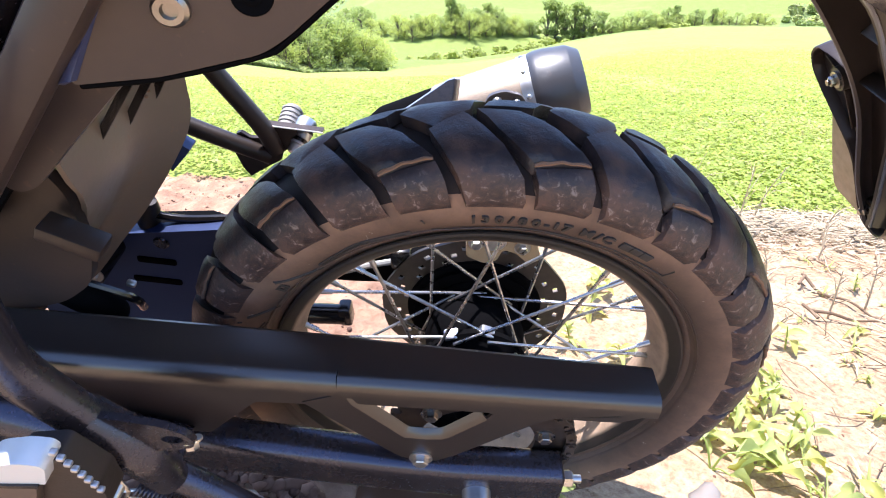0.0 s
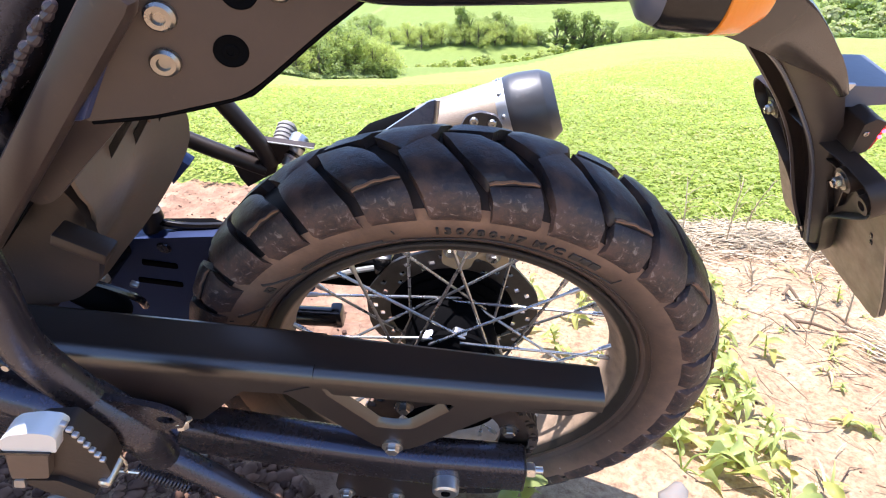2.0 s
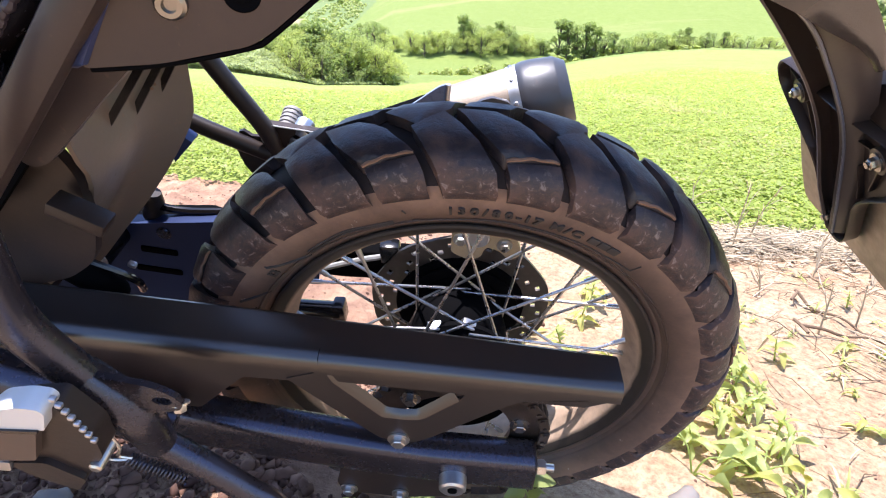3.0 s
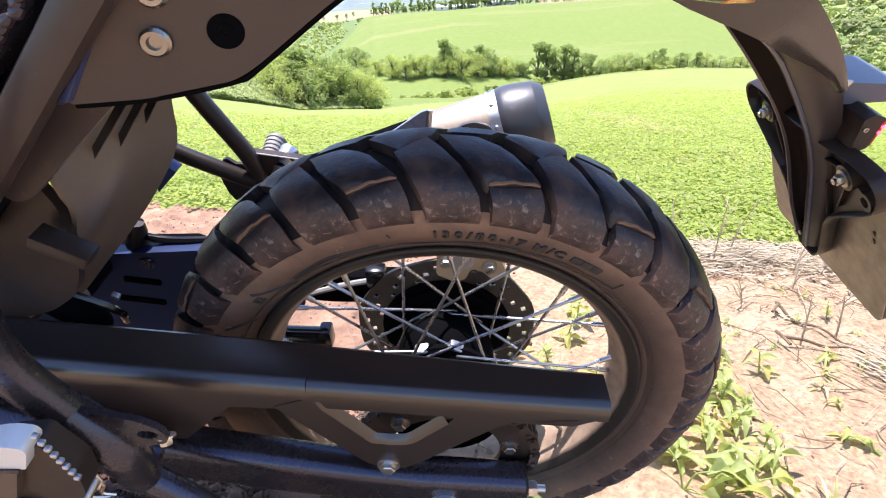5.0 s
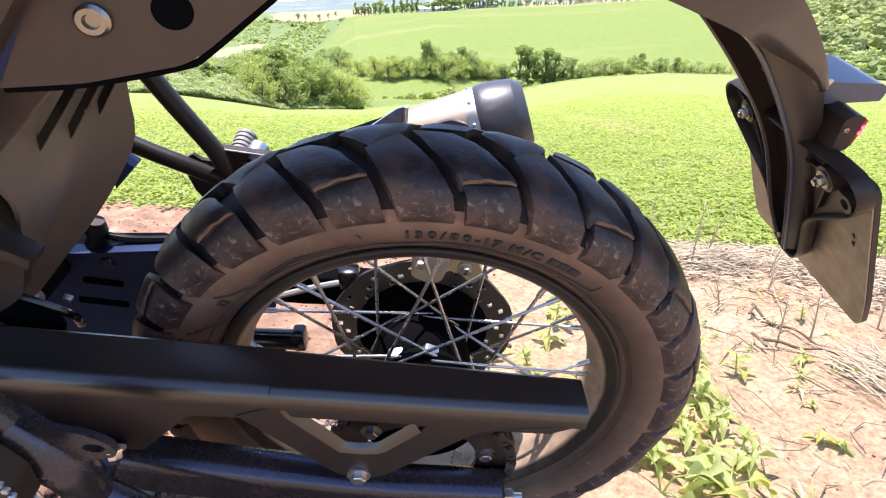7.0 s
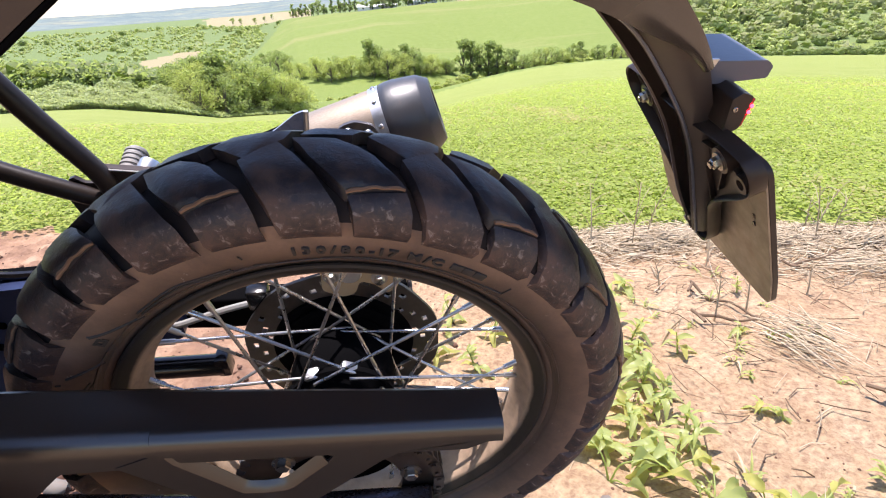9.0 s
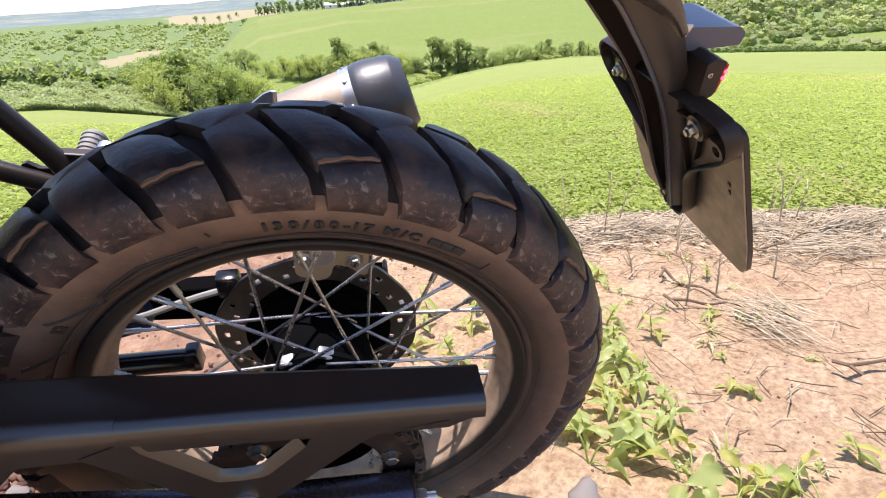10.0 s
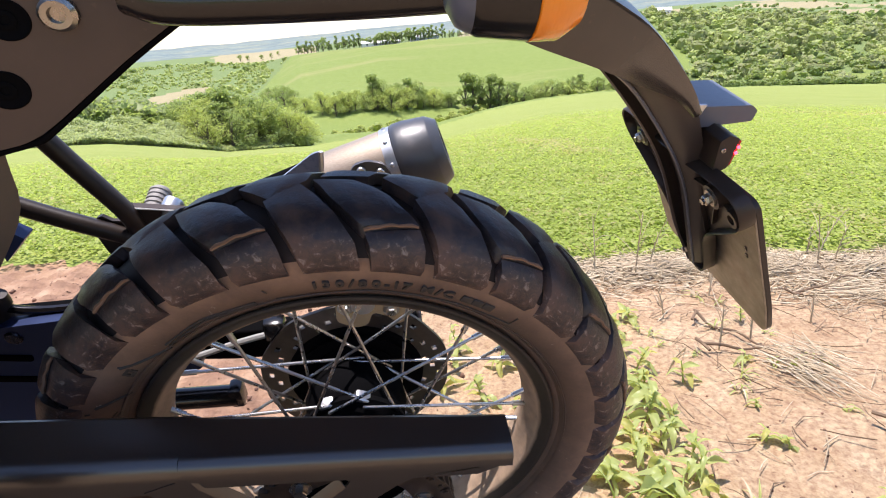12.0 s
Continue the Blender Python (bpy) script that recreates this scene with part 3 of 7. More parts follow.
def build_ground():
    fine = np.arange(-62, 72.01, 0.34)
    coarse = np.concatenate([np.arange(75, 180, 6.0), np.arange(-180, -62.5, 6.0)])
    az = np.concatenate([fine, coarse])
    rad = np.concatenate([[0.02, 0.08, 0.15, 0.22], np.arange(0.28, 2.6, 0.016), np.geomspace(2.65, 50, 75), np.geomspace(51, 4600, 215)])
    A, R = np.meshgrid(np.radians(az), rad)
    X, Y = EYE[0] + R * np.sin(A), EYE[1] + R * np.cos(A)
    Z = ground_z(X, Y)
    Z = np.where(R > 70, Z + 0.35 * lump(X, Y, 0.03, 7), Z)
    Z = np.where(R > 1000, Z + np.clip((R - 1000) / 1500, 0, 1) * (9.0 * lump(X, Y, 0.0021, 8) + 4.0 * lump(X, Y, 0.0065, 9)), Z)
    nr, na = X.shape
    verts = np.stack([X, Y, Z], -1).reshape(-1, 3)
    i, j = np.meshgrid(np.arange(nr - 1), np.arange(na), indexing="ij")
    jn = (j + 1) % na
    faces = np.stack([i * na + j, i * na + jn, (i + 1) * na + jn, (i + 1) * na + j], -1).reshape(-1, 4)
    cx, cy = X[i, j].ravel(), Y[i, j].ravel()
    r, a = R[i, j].ravel(), np.degrees(A[i, j].ravel())
    ac = np.clip(a, -60, 70)
    rf, rh = table(ac, FIELD_END), table(ac, HILL_TOP)
    rv = rf + 0.28 * (rh - rf)
    el = sight(cx, cy) + 0.06 * lump(cx, cy, 0.02, 4)
    slot = np.ones(len(r), np.int32)                            # soybean
    slot[(cy < soil_edge(cx)) & (r < 30) & (cy > -8)] = 0          # bare strip
    beyond = r > rf
    slot[~beyond & (r > 6) & (a > 41.0) & (np.abs(el - np.interp(a, [41, 43.2, 45.7, 60], [-7.95, -7.78, -7.42, -5.6])) < 0.02 + 0.05 * np.clip(a - 41, 0, 2.5))] = 0
    slot[beyond] = 2                                            # far green field
    left = beyond & (a < -17.0 + 8.5 * np.clip((r - rv) / (rh - rv), 0, 1) ** 0.7 + 0.35 * lump(r * 0.02, a * 0.3, 1.0, 2))
    slot[left] = 4                                              # scrubland
    slot[left & (a > -28) & (a < -17.0) & (r > rv) & (el < table(ac, MEADOW_TOP)) & (el > table(ac, MEADOW_LOW))] = 3
    slot[beyond & (r > rv * 0.5) & (a > wood_edge(el))] = 4     # wooded slope
    slot[beyond & (a > 37) & (el < table(ac, STRIP_TOP)) & (el > table(ac, STRIP_LOW))] = 2
    slot[r > rh] = 4
    slot[(r > rh) & (r < rh * 2.6) & (a > -15.8 + 0.8 * lump(r * 0.004, a, 1.0, 3)) & (a < -6.5)] = 3
    slot[(r > rh) & (a > 8) & (a < 24)] = 3
    slot[(r > rh) & (a > 24) & (lump(r * 0.0035, a * 0.22, 1.0, 5) > 0.05)] = 3
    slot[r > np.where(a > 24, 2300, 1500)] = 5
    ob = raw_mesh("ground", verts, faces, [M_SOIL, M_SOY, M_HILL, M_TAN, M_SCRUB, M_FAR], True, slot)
    return tagged(ob, "red dry soil strip running into a green soybean field and hills", "ground", kind="structure")


build_ground()


# ---- the motorcycle, in its own axes: x to the rear, y to its right side, z up; it leans on its side stand ----
LEAN_DEG = 14.02
bike = empty("motorcycle", pose(0, 0, 0, LEAN_DEG, 0, 0), "black adventure motorcycle leaning on its side stand on bare soil", "motorcycle")
HUB = Vector((0, 0, 0.335))
WHEEL_Y = -0.025                      # middle plane of the rear wheel
AXLE = Matrix.Translation(HUB) @ pose(0, 0, 0, 90, 0, 0)      # local z of this pose points to -y (the near side)


def wheel_point(deg, r, y):
    """A point at an angle (0 at the top, turning to the rear), radius and side of the rear wheel."""
    a = radians(deg)
    return Vector((r * math.sin(a), y, HUB.z + r * math.cos(a)))


WHEEL = Matrix.Translation((0, WHEEL_Y, 0)) @ AXLE


# tyre: half outline of the casing (radius, side)
CASE = [(0.222, 0.025), (0.2285, 0.0335), (0.2325, 0.0355), (0.2355, 0.0390), (0.2370, 0.0388), (0.2385, 0.0412), (0.2460, 0.0472), (0.2560, 0.0526), (0.2660, 0.0548),
        (0.2750, 0.0556), (0.2820, 0.0548), (0.2880, 0.0524), (0.2945, 0.0470), (0.3010, 0.0385), (0.3060, 0.0280), (0.3085, 0.0160), (0.3095, 0.0)]
TREAD = [(0.2850, 0.0612), (0.2970, 0.0585), (0.3075, 0.0500), (0.3135, 0.0440), (0.3190, 0.0340), (0.3222, 0.0210), (0.3235, 0.0)]


def tread_r(y):
    t = sorted((p[1], p[0]) for p in TREAD)
    return float(np.interp(abs(y), [p[0] for p in t], [p[1] for p in t]))


def build_tyre():
    prof = CASE + [(r, -y) for r, y in CASE[-2::-1]]
    tyre = part("tyre", lathe(prof, WHEEL, 144), M_TYRE, bike, "dust-covered block-tread rear tyre", 60)

    def block(name, rim_line, k=5, sunk=0.0):
        """A tread block between two lines of (angle, side), from the shoulder to the middle."""
        bm = bmesh.new()
        (la, lb) = rim_line
        n = len(la)
        top, low = [], []
        for i in range(n):
            row_t, row_l = [], []
            for j in range(k + 1):
                f = j / k
                a = la[i][0] * (1 - f) + lb[i][0] * f
                y = la[i][1] * (1 - f) + lb[i][1] * f
                edge = (j in (0, k)) or (i in (0, n - 1))
                r = tread_r(y) - sunk * i / (n - 1)
                row_t.append(bm.verts.new(wheel_point(a, r - (0.0016 if edge else 0.0), WHEEL_Y + y)))
                row_l.append(bm.verts.new(wheel_point(a, r - 0.0130, WHEEL_Y + y * (0.90 if i == 0 and abs(y) > 0.05 else 1.0))))
            top.append(row_t)
            low.append(row_l)
        for i in range(n - 1):
            for j in range(k):
                bm.faces.new((top[i][j], top[i][j + 1], top[i + 1][j + 1], top[i + 1][j]))
            bm.faces.new((top[i][0], top[i + 1][0], low[i + 1][0], low[i][0]))
            bm.faces.new((top[i][k], low[i][k], low[i + 1][k], top[i + 1][k]))
        for j in range(k):
            bm.faces.new((top[0][j], low[0][j], low[0][j + 1], top[0][j + 1]))
            bm.faces.new((top[-1][j], top[-1][j + 1], low[-1][j + 1], low[-1][j]))
        return part(name, bm, M_TREAD, tyre, smooth=50)

    # one pitch pair, as lines of (angle, side): a long block cut off slantwise below the crown, a block that
    # runs over the crown and is stepped at the shoulder, and a block that comes over from the far side
    def flip(line):
        return [(a, -y) for a, y in line]
    cut_a = [(-2.9, -0.0612), (-3.7, -0.0545), (-4.5, -0.048), (-5.9, -0.036), (-6.9, -0.025), (-7.8, -0.0135)]
    cut_b = [(6.5, -0.0612), (5.7, -0.0545), (4.5, -0.048), (2.6, -0.034), (-0.2, -0.012), (-2.9, 0.0100)]
    low_a = [(8.4, -0.0612), (8.0, -0.056), (7.5, -0.0515), (7.2, -0.0478)]
    low_b = [(17.2, -0.0612), (16.7, -0.055), (16.1, -0.049), (15.5, -0.0432)]
    top_a = [(6.9, -0.0458), (5.6, -0.040), (3.8, -0.030), (1.9, -0.016), (0.5, 0.0), (-0.9, 0.0140)]
    top_b = [(15.3, -0.0415), (13.9, -0.034), (12.3, -0.025), (10.8, -0.013), (8.6, -0.002), (5.4, 0.0110)]
    over_a = [(-7.3, -0.0105), (-10.0, 0.004), (-12.6, 0.0180), (-11.4, 0.031), (-8.4, 0.046), (-4.6, 0.0612)]
    over_b = [(-6.7, -0.0095), (-4.4, 0.002), (-1.9, 0.0125), (-1.3, 0.030), (0.4, 0.046), (4.6, 0.0612)]
    far_a = [(6.4, 0.0612), (2.6, 0.046), (1.0, 0.031), (0.2, 0.0185)]
    far_b = [(16.0, 0.0612), (12.4, 0.046), (9.0, 0.031), (7.6, 0.0185)]
    pair = [block("tread_block", (cut_a, cut_b), 7), block("tread_block", (low_a, low_b), 6, 0.0022), block("tread_block", (top_a, top_b), 7),
            block("tread_block", (over_a, over_b), 6), block("tread_block", (far_a, far_b), 6)]
    # soil packed along the step of the shoulder
    ledge = [(7.0 + 8.2 * f / 8, -0.0470 + 0.0048 * (1 - (1 - f / 8) ** 2)) for f in range(9)]
    line = [wheel_point(a, tread_r(y) - 0.0022 + 0.0006 * math.sin(2.1 * i), WHEEL_Y + y) for i, (a, y) in enumerate(ledge)]
    pair.append(part("packed_soil", tube(line, [0.0020, 0.0026, 0.0022, 0.0019, 0.0018, 0.0017, 0.0019, 0.0021, 0.0013], 6, 2, flat=0.8), M_MUD, tyre))
    for i in range(16):
        turn = AXLE @ Matrix.Rotation(-radians(22.5 * i), 4, "Z") @ AXLE.inverted()
        for ob in pair:
            if i == 0:
                ob.matrix_basis = turn
            else:
                clone(ob, turn, tyre)
    floor = [(0.2850, 0.0538), (0.2892, 0.0520), (0.2952, 0.0468), (0.3017, 0.0385), (0.3067, 0.0280), (0.3092, 0.0160), (0.3102, 0.0)]
    part("groove_floor", lathe(floor + [(r, -y) for r, y in floor[-2::-1]], WHEEL, 144), M_GROOVE, tyre)
    # ribs and marks moulded on the near sidewall
    rib = lathe([(0.2405, 0.0432), (0.2412, 0.0450), (0.2424, 0.0462), (0.2432, 0.0450)], WHEEL, 120)
    part("sidewall_rib", rib, M_TYRE, tyre)
    return tyre


TYRE = build_tyre()


def glyph_mesh(ch, size, depth):
    cu = bpy.data.curves.new("glyph", "FONT")
    cu.body, cu.size, cu.extrude, cu.align_x, cu.resolution_u, cu.offset = ch, size, depth, "CENTER", 2, 0.00035
    ob = bpy.data.objects.new("glyph", cu)
    scene.collection.objects.link(ob)
    me = bpy.data.meshes.new_from_object(ob.evaluated_get(bpy.context.evaluated_depsgraph_get()))
    bpy.data.objects.remove(ob)
    me.materials.append(M_LETTER)
    return me


def build_lettering():
    """Size marking on the near sidewall; characters that cannot be read are plain bars."""
    a = -2.6
    for ch in "130/80-17 M/C ###":
        w = {" ": 1.5, "1": 1.8, "/": 1.7, "-": 1.6, "7": 2.2, "M": 3.0}.get(ch, 2.5)
        if ch != " ":
            # the sidewall leans outward here: the glyph's up is radial, its front faces -y
            m = Matrix.Translation(wheel_point(a + w / 2, 0.2545, -0.0778)) @ Matrix.Rotation(radians(a + w / 2), 4, "Y") @ pose(0, 0, 0, 90 + 16, 0, 0)
            if ch == "#":
                ob = part("letter_bar", box((0, 0.0042, 0), (0.0088, 0.0082, 0.0022), 0.0006), M_LETTER, TYRE)
            else:
                ob = new("letter", glyph_mesh(ch, 0.0125, 0.0010))
                ob.parent = TYRE
            ob.matrix_basis = m @ Matrix.Diagonal((1.22, 1.0, 1.0, 1.0))
        a += w


build_lettering()


def sidewall_y(r):
    t = sorted(CASE[1:11])
    return WHEEL_Y - float(np.interp(r, [p[0] for p in t], [p[1] for p in t]))


def build_sidewall_marks():
    def groove(pts, width):
        line = [wheel_point(a, r, sidewall_y(r) - 0.0009) for a, r in pts]
        return part("moulded_line", tube(line, width * 1.5, 6, 4), M_LETTER, TYRE)
    # chevron panel and double line near the front of the upper sidewall
    for o in (0.0, 0.0035):
        groove([(-14, 0.2450 + o), (-20, 0.2460 + o), (-25, 0.2490 + o), (-31, 0.2460 + o), (-36, 0.2440 + o)], 0.0006)
        groove([(-62, 0.2420 + o), (-66, 0.2480 + o), (-70, 0.2520 + o), (-77, 0.2520 + o), (-84, 0.2450 + o)], 0.0006)
    groove([(-37, 0.240), (-43, 0.252), (-46, 0.262)], 0.0009)
    groove([(-55, 0.240), (-58, 0.254), (-60, 0.263)], 0.0009)
    groove([(40.5, 0.250), (40.3, 0.262)], 0.0005)
    groove([(40.5, 0.250), (34, 0.2475), (24, 0.247), (8, 0.2465), (-10, 0.2455)], 0.0005)
    badge = [box((0.0034 * i, 0.0034 * j, 0), (0.0030, 0.0030, 0.0012)) for i in (-1, 0, 1) for j in (-1, 0, 1) if (i, j) != (0, 0)]
    bm = badge[0]
    for extra in badge[1:]:
        joined(bm, extra)
    ob = part("moulded_badge", bm, M_LETTER, TYRE)
    ob.matrix_basis = Matrix.Translation(wheel_point(-47, 0.2520, -0.0762)) @ Matrix.Rotation(radians(-47), 4, "Y") @ pose(0, 0, 0, 106, 0, 0)
    for a, r in ((-10.6, 0.2585), (-45.5, 0.2600), (-62.0, 0.2660)):
        groove([(a, r), (a - 0.4, r + 0.004)], 0.0005)


build_sidewall_marks()


def build_rim():
    prof = [(0.2300, 0.0355), (0.2306, 0.0372), (0.2298, 0.0390), (0.2275, 0.0398), (0.2240, 0.0385), (0.2200, 0.0345), (0.2150, 0.0320), (0.2125, 0.0290), (0.2105, 0.0230), (0.2080, 0.0150),
            (0.2040, 0.0100), (0.2030, 0.0)]
    lo = [(0.2240, 0.0320), (0.2185, 0.0280), (0.2150, 0.0180), (0.2100, 0.0)]
    ring = prof + [(r, -y) for r, y in prof[-2::-1]] + [(r, -y) for r, y in lo[:-1]] + lo[::-1]
    rim = part("rim", lathe(ring, WHEEL, 144, closed=True), M_RIM, bike, "black spoked wheel rim coated with dust", 35)
    # 36 spokes in crossing pairs
    for k in range(18):
        side = -1 if k % 2 else 1
        for off, lead in ((-3.5, 1), (3.5, -1)):
            a = 64.0 + 20.0 * k + off
            p = wheel_point(a, 0.2040, WHEEL_Y + side * 0.006)
            q = wheel_point(a + lead * 74, 0.056, -0.012 + side * 0.034 + 0.003 * lead)
            bm = rod(q, p, 0.0019, 8)
            d = (q - p).normalized()
            rod(p - d * 0.001, p + d * 0.016, 0.0031, 8, bm=bm)
            part("spoke", bm, M_SPOKE, rim, smooth=60)
    return rim


build_rim()


def build_hub():
    prof = [(0, -0.090), (0.026, -0.090), (0.030, -0.060), (0.056, -0.048), (0.058, -0.040), (0.052, -0.034), (0.058, -0.020), (0.062, 0.0), (0.058, 0.022), (0.052, 0.030), (0.060, 0.034), (0.062, 0.042), (0.050, 0.050), (0.036, 0.085), (0, 0.085)]
    hub = part("hub", lathe(prof, AXLE, 40), M_HUB_SHADE, bike, "black cast wheel hub")
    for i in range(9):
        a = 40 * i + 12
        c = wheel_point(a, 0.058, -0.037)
        # every other socket is bright metal, painted as a lug catching the sun
        part("spoke_socket", box(tuple(c), (0.018, 0.014, 0.011), 0.003, (12, a + 14, 0)), M_ALU if i % 2 == 0 else M_HUB_SHADE, hub)
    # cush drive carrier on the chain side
    part("sprocket_carrier", lathe([(0.025, 0.075), (0.060, 0.075), (0.064, 0.082), (0.064, 0.098), (0.028, 0.104), (0.025, 0.104)], AXLE, 36, closed=True), M_HUB_SHADE, bike)


build_hub()


def build_disc():
    y = 0.047
    # rotor with rows of drilled holes, left open in its grid of cells
    n, radii = 84, [0.084, 0.0872, 0.0934, 0.0962, 0.1024, 0.1052, 0.1114, 0.1145, 0.1205]
    bm = bmesh.new()
    v = [[[bm.verts.new(wheel_point(360 * s / n, r + (0.0012 * math.cos(radians(360 * s / n * 10)) if k == len(radii) - 1 else 0), yy)) for k, r in enumerate(radii)] for s in range(n)] for yy in (y, y + 0.0045)]

    def drilled(s, k):
        return (k == 1 and s % 6 == 0) or (k == 3 and s % 6 == 2) or (k == 5 and s % 6 == 4)
    for s in range(n):
        t = (s + 1) % n
        for k in range(len(radii) - 1):
            c = [(s, k), (t, k), (t, k + 1), (s, k + 1)]
            if drilled(s, k):
                for (p, q) in zip(c, c[1:] + c[:1]):
                    bm.faces.new((v[0][p[0]][p[1]], v[1][p[0]][p[1]], v[1][q[0]][q[1]], v[0][q[0]][q[1]]))
            else:
                bm.faces.new([v[0][p][q] for p, q in c])
                bm.faces.new([v[1][p][q] for p, q in c[::-1]])
        for k in (0, len(radii) - 1):
            bm.faces.new((v[0][s][k], v[1][s][k], v[1][t][k], v[0][t][k]))
    disc = part("brake_disc", bm, M_DISC, bike, "drilled steel rear brake disc")
    # carrier with arms, and the toothed sensor ring
    part("disc_carrier", lathe([(0.040, y - 0.004), (0.086, y - 0.003), (0.088, y + 0.002), (0.040, y + 0.002)], AXLE @ Matrix.Rotation(math.pi, 4, "X"), 48, closed=True), M_HUB_SHADE, disc)
    part("sensor_ring", lathe([(0.062, y - 0.010), (0.078, y - 0.010), (0.078, y - 0.006), (0.062, y - 0.006)], AXLE @ Matrix.Rotation(math.pi, 4, "X"), 48, closed=True), M_HUB_SHADE, disc)
    # caliper over the top of the disc, with its bracket and pin
    cal = part("brake_caliper", prism(round_poly([(-0.012, 0.112), (-0.010, 0.150), (0.030, 0.160), (0.064, 0.142), (0.074, 0.112), (0.060, 0.100), (0.046, 0.116), (0.030, 0.122), (0.024, 0.104), (0.010, 0.100)], 0.006),
                                      0.030, 0.072, bevel=0.002), M_CALIPER, bike, "bronze-coloured brake caliper")
    cal.matrix_basis = Matrix.Translation(HUB)
    for x, z in ((0.052, 0.126), (0.0, 0.134)):
        part("caliper_bolt", hex_bolt((x, 0.029, z), (0, -1, 0), 0.006), M_STEEL, cal)
    part("caliper_piston", rod((0.020, 0.024, 0.138), (0.020, 0.032, 0.138), 0.014, 24, 0.002), M_ALU, cal)
    part("brake_stay", tube([(-0.23, 0.062, 0.372), (-0.19, 0.060, 0.382), (-0.12, 0.060, 0.404), (-0.02, 0.058, 0.425)], 0.0042, 8), M_RUBBER, bike, "grey sheathed brake line")
    part("line_clamp", box((-0.091, 0.060, 0.4175), (0.026, 0.020, 0.030), 0.004), M_GLOSS, bike)
    part("brake_hose", tube([(-0.24, 0.10, 0.47), (-0.14, 0.065, 0.478), (-0.06, 0.055, 0.468), (0.0, 0.058, 0.462)], 0.0042, 8), M_GLOSS, bike)
    return disc


build_disc()


def build_drive():
    y = -0.134
    n = 43
    ro, ri = 0.1015, 0.094
    out = []
    for i in range(n):
        a = 360 * i / n
        for da, r in ((-2.6, ri), (-1.2, ro), (1.2, ro), (2.6, ri)):
            out.append((r * math.sin(radians(a + da)), HUB.z + r * math.cos(radians(a + da))))
    inn = []
    for i in range(n * 4):
        a = radians(360 * i / (n * 4))
        inn.append((0.062 * math.sin(a), HUB.z + 0.062 * math.cos(a)))
    sp = part("sprocket", ring_plate(out, inn, y - 0.003, y + 0.003), M_CHAIN, bike, "dark oily steel rear sprocket")
    for i in range(6):
        c = wheel_point(60 * i + 20, 0.072, y - 0.003)
        part("sprocket_nut", hex_bolt(c, (0, -1, 0), 0.007), M_BOLT, sp)
    # chain: path along the top run, round the sprocket and back
    R = 0.0985
    pts = []
    x = -0.46
    while x < 0:
        pts.append(((x, HUB.z + R + 0.012 * (x / -0.46)), 0))
        x += 0.01588
    a = 0.0
    while a < 180:
        pts.append(((R * math.sin(radians(a)), HUB.z + R * math.cos(radians(a))), a))
        a += 360 / n
    x = 0.0
    while x > -0.46:
        pts.append(((x, HUB.z - R + 0.072 * min(1.0, x / -0.14)), 180))
        x -= 0.01588
    bm_o = prism(round_poly([(-0.0115, -0.0062), (0, -0.0045), (0.0115, -0.0062), (0.0115, 0.0062), (0, 0.0045), (-0.0115, 0.0062)], 0.005), -0.0105, -0.0085)
    prism(round_poly([(-0.0115, -0.0062), (0, -0.0045), (0.0115, -0.0062), (0.0115, 0.0062), (0, 0.0045), (-0.0115, 0.0062)], 0.005), 0.0085, 0.0105, bm=bm_o)
    for px in (-0.0079, 0.0079):
        rod((px, -0.0125, 0), (px, 0.0125, 0), 0.0028, 10, bm=bm_o)
    bm_i = prism(round_poly([(-0.0115, -0.0062), (0, -0.0045), (0.0115, -0.0062), (0.0115, 0.0062), (0, 0.0045), (-0.0115, 0.0062)], 0.005), -0.0080, -0.0062)
    prism(round_poly([(-0.0115, -0.0062), (0, -0.0045), (0.0115, -0.0062), (0.0115, 0.0062), (0, 0.0045), (-0.0115, 0.0062)], 0.005), 0.0062, 0.0080, bm=bm_i)
    for px in (-0.0079, 0.0079):
        rod((px, -0.0066, 0), (px, 0.0066, 0), 0.005, 10, bm=bm_i)
    holder = part("chain", tube([(-0.46, y, HUB.z + R + 0.01), (-0.47, y, HUB.z + R + 0.01)], 0.002, 6), M_CHAIN, bike, "oily roller drive chain")
    first = {}
    for i, ((px, pz), a) in enumerate(pts):
        m = Matrix.Translation((px, y, pz)) @ Matrix.Rotation(radians(a), 4, "Y")
        k = i % 2
        if k not in first:
            first[k] = part("chain_link", (bm_o, bm_i)[k], M_CHAIN, holder)
            first[k].matrix_basis = m
        else:
            clone(first[k], m, holder)


build_drive()


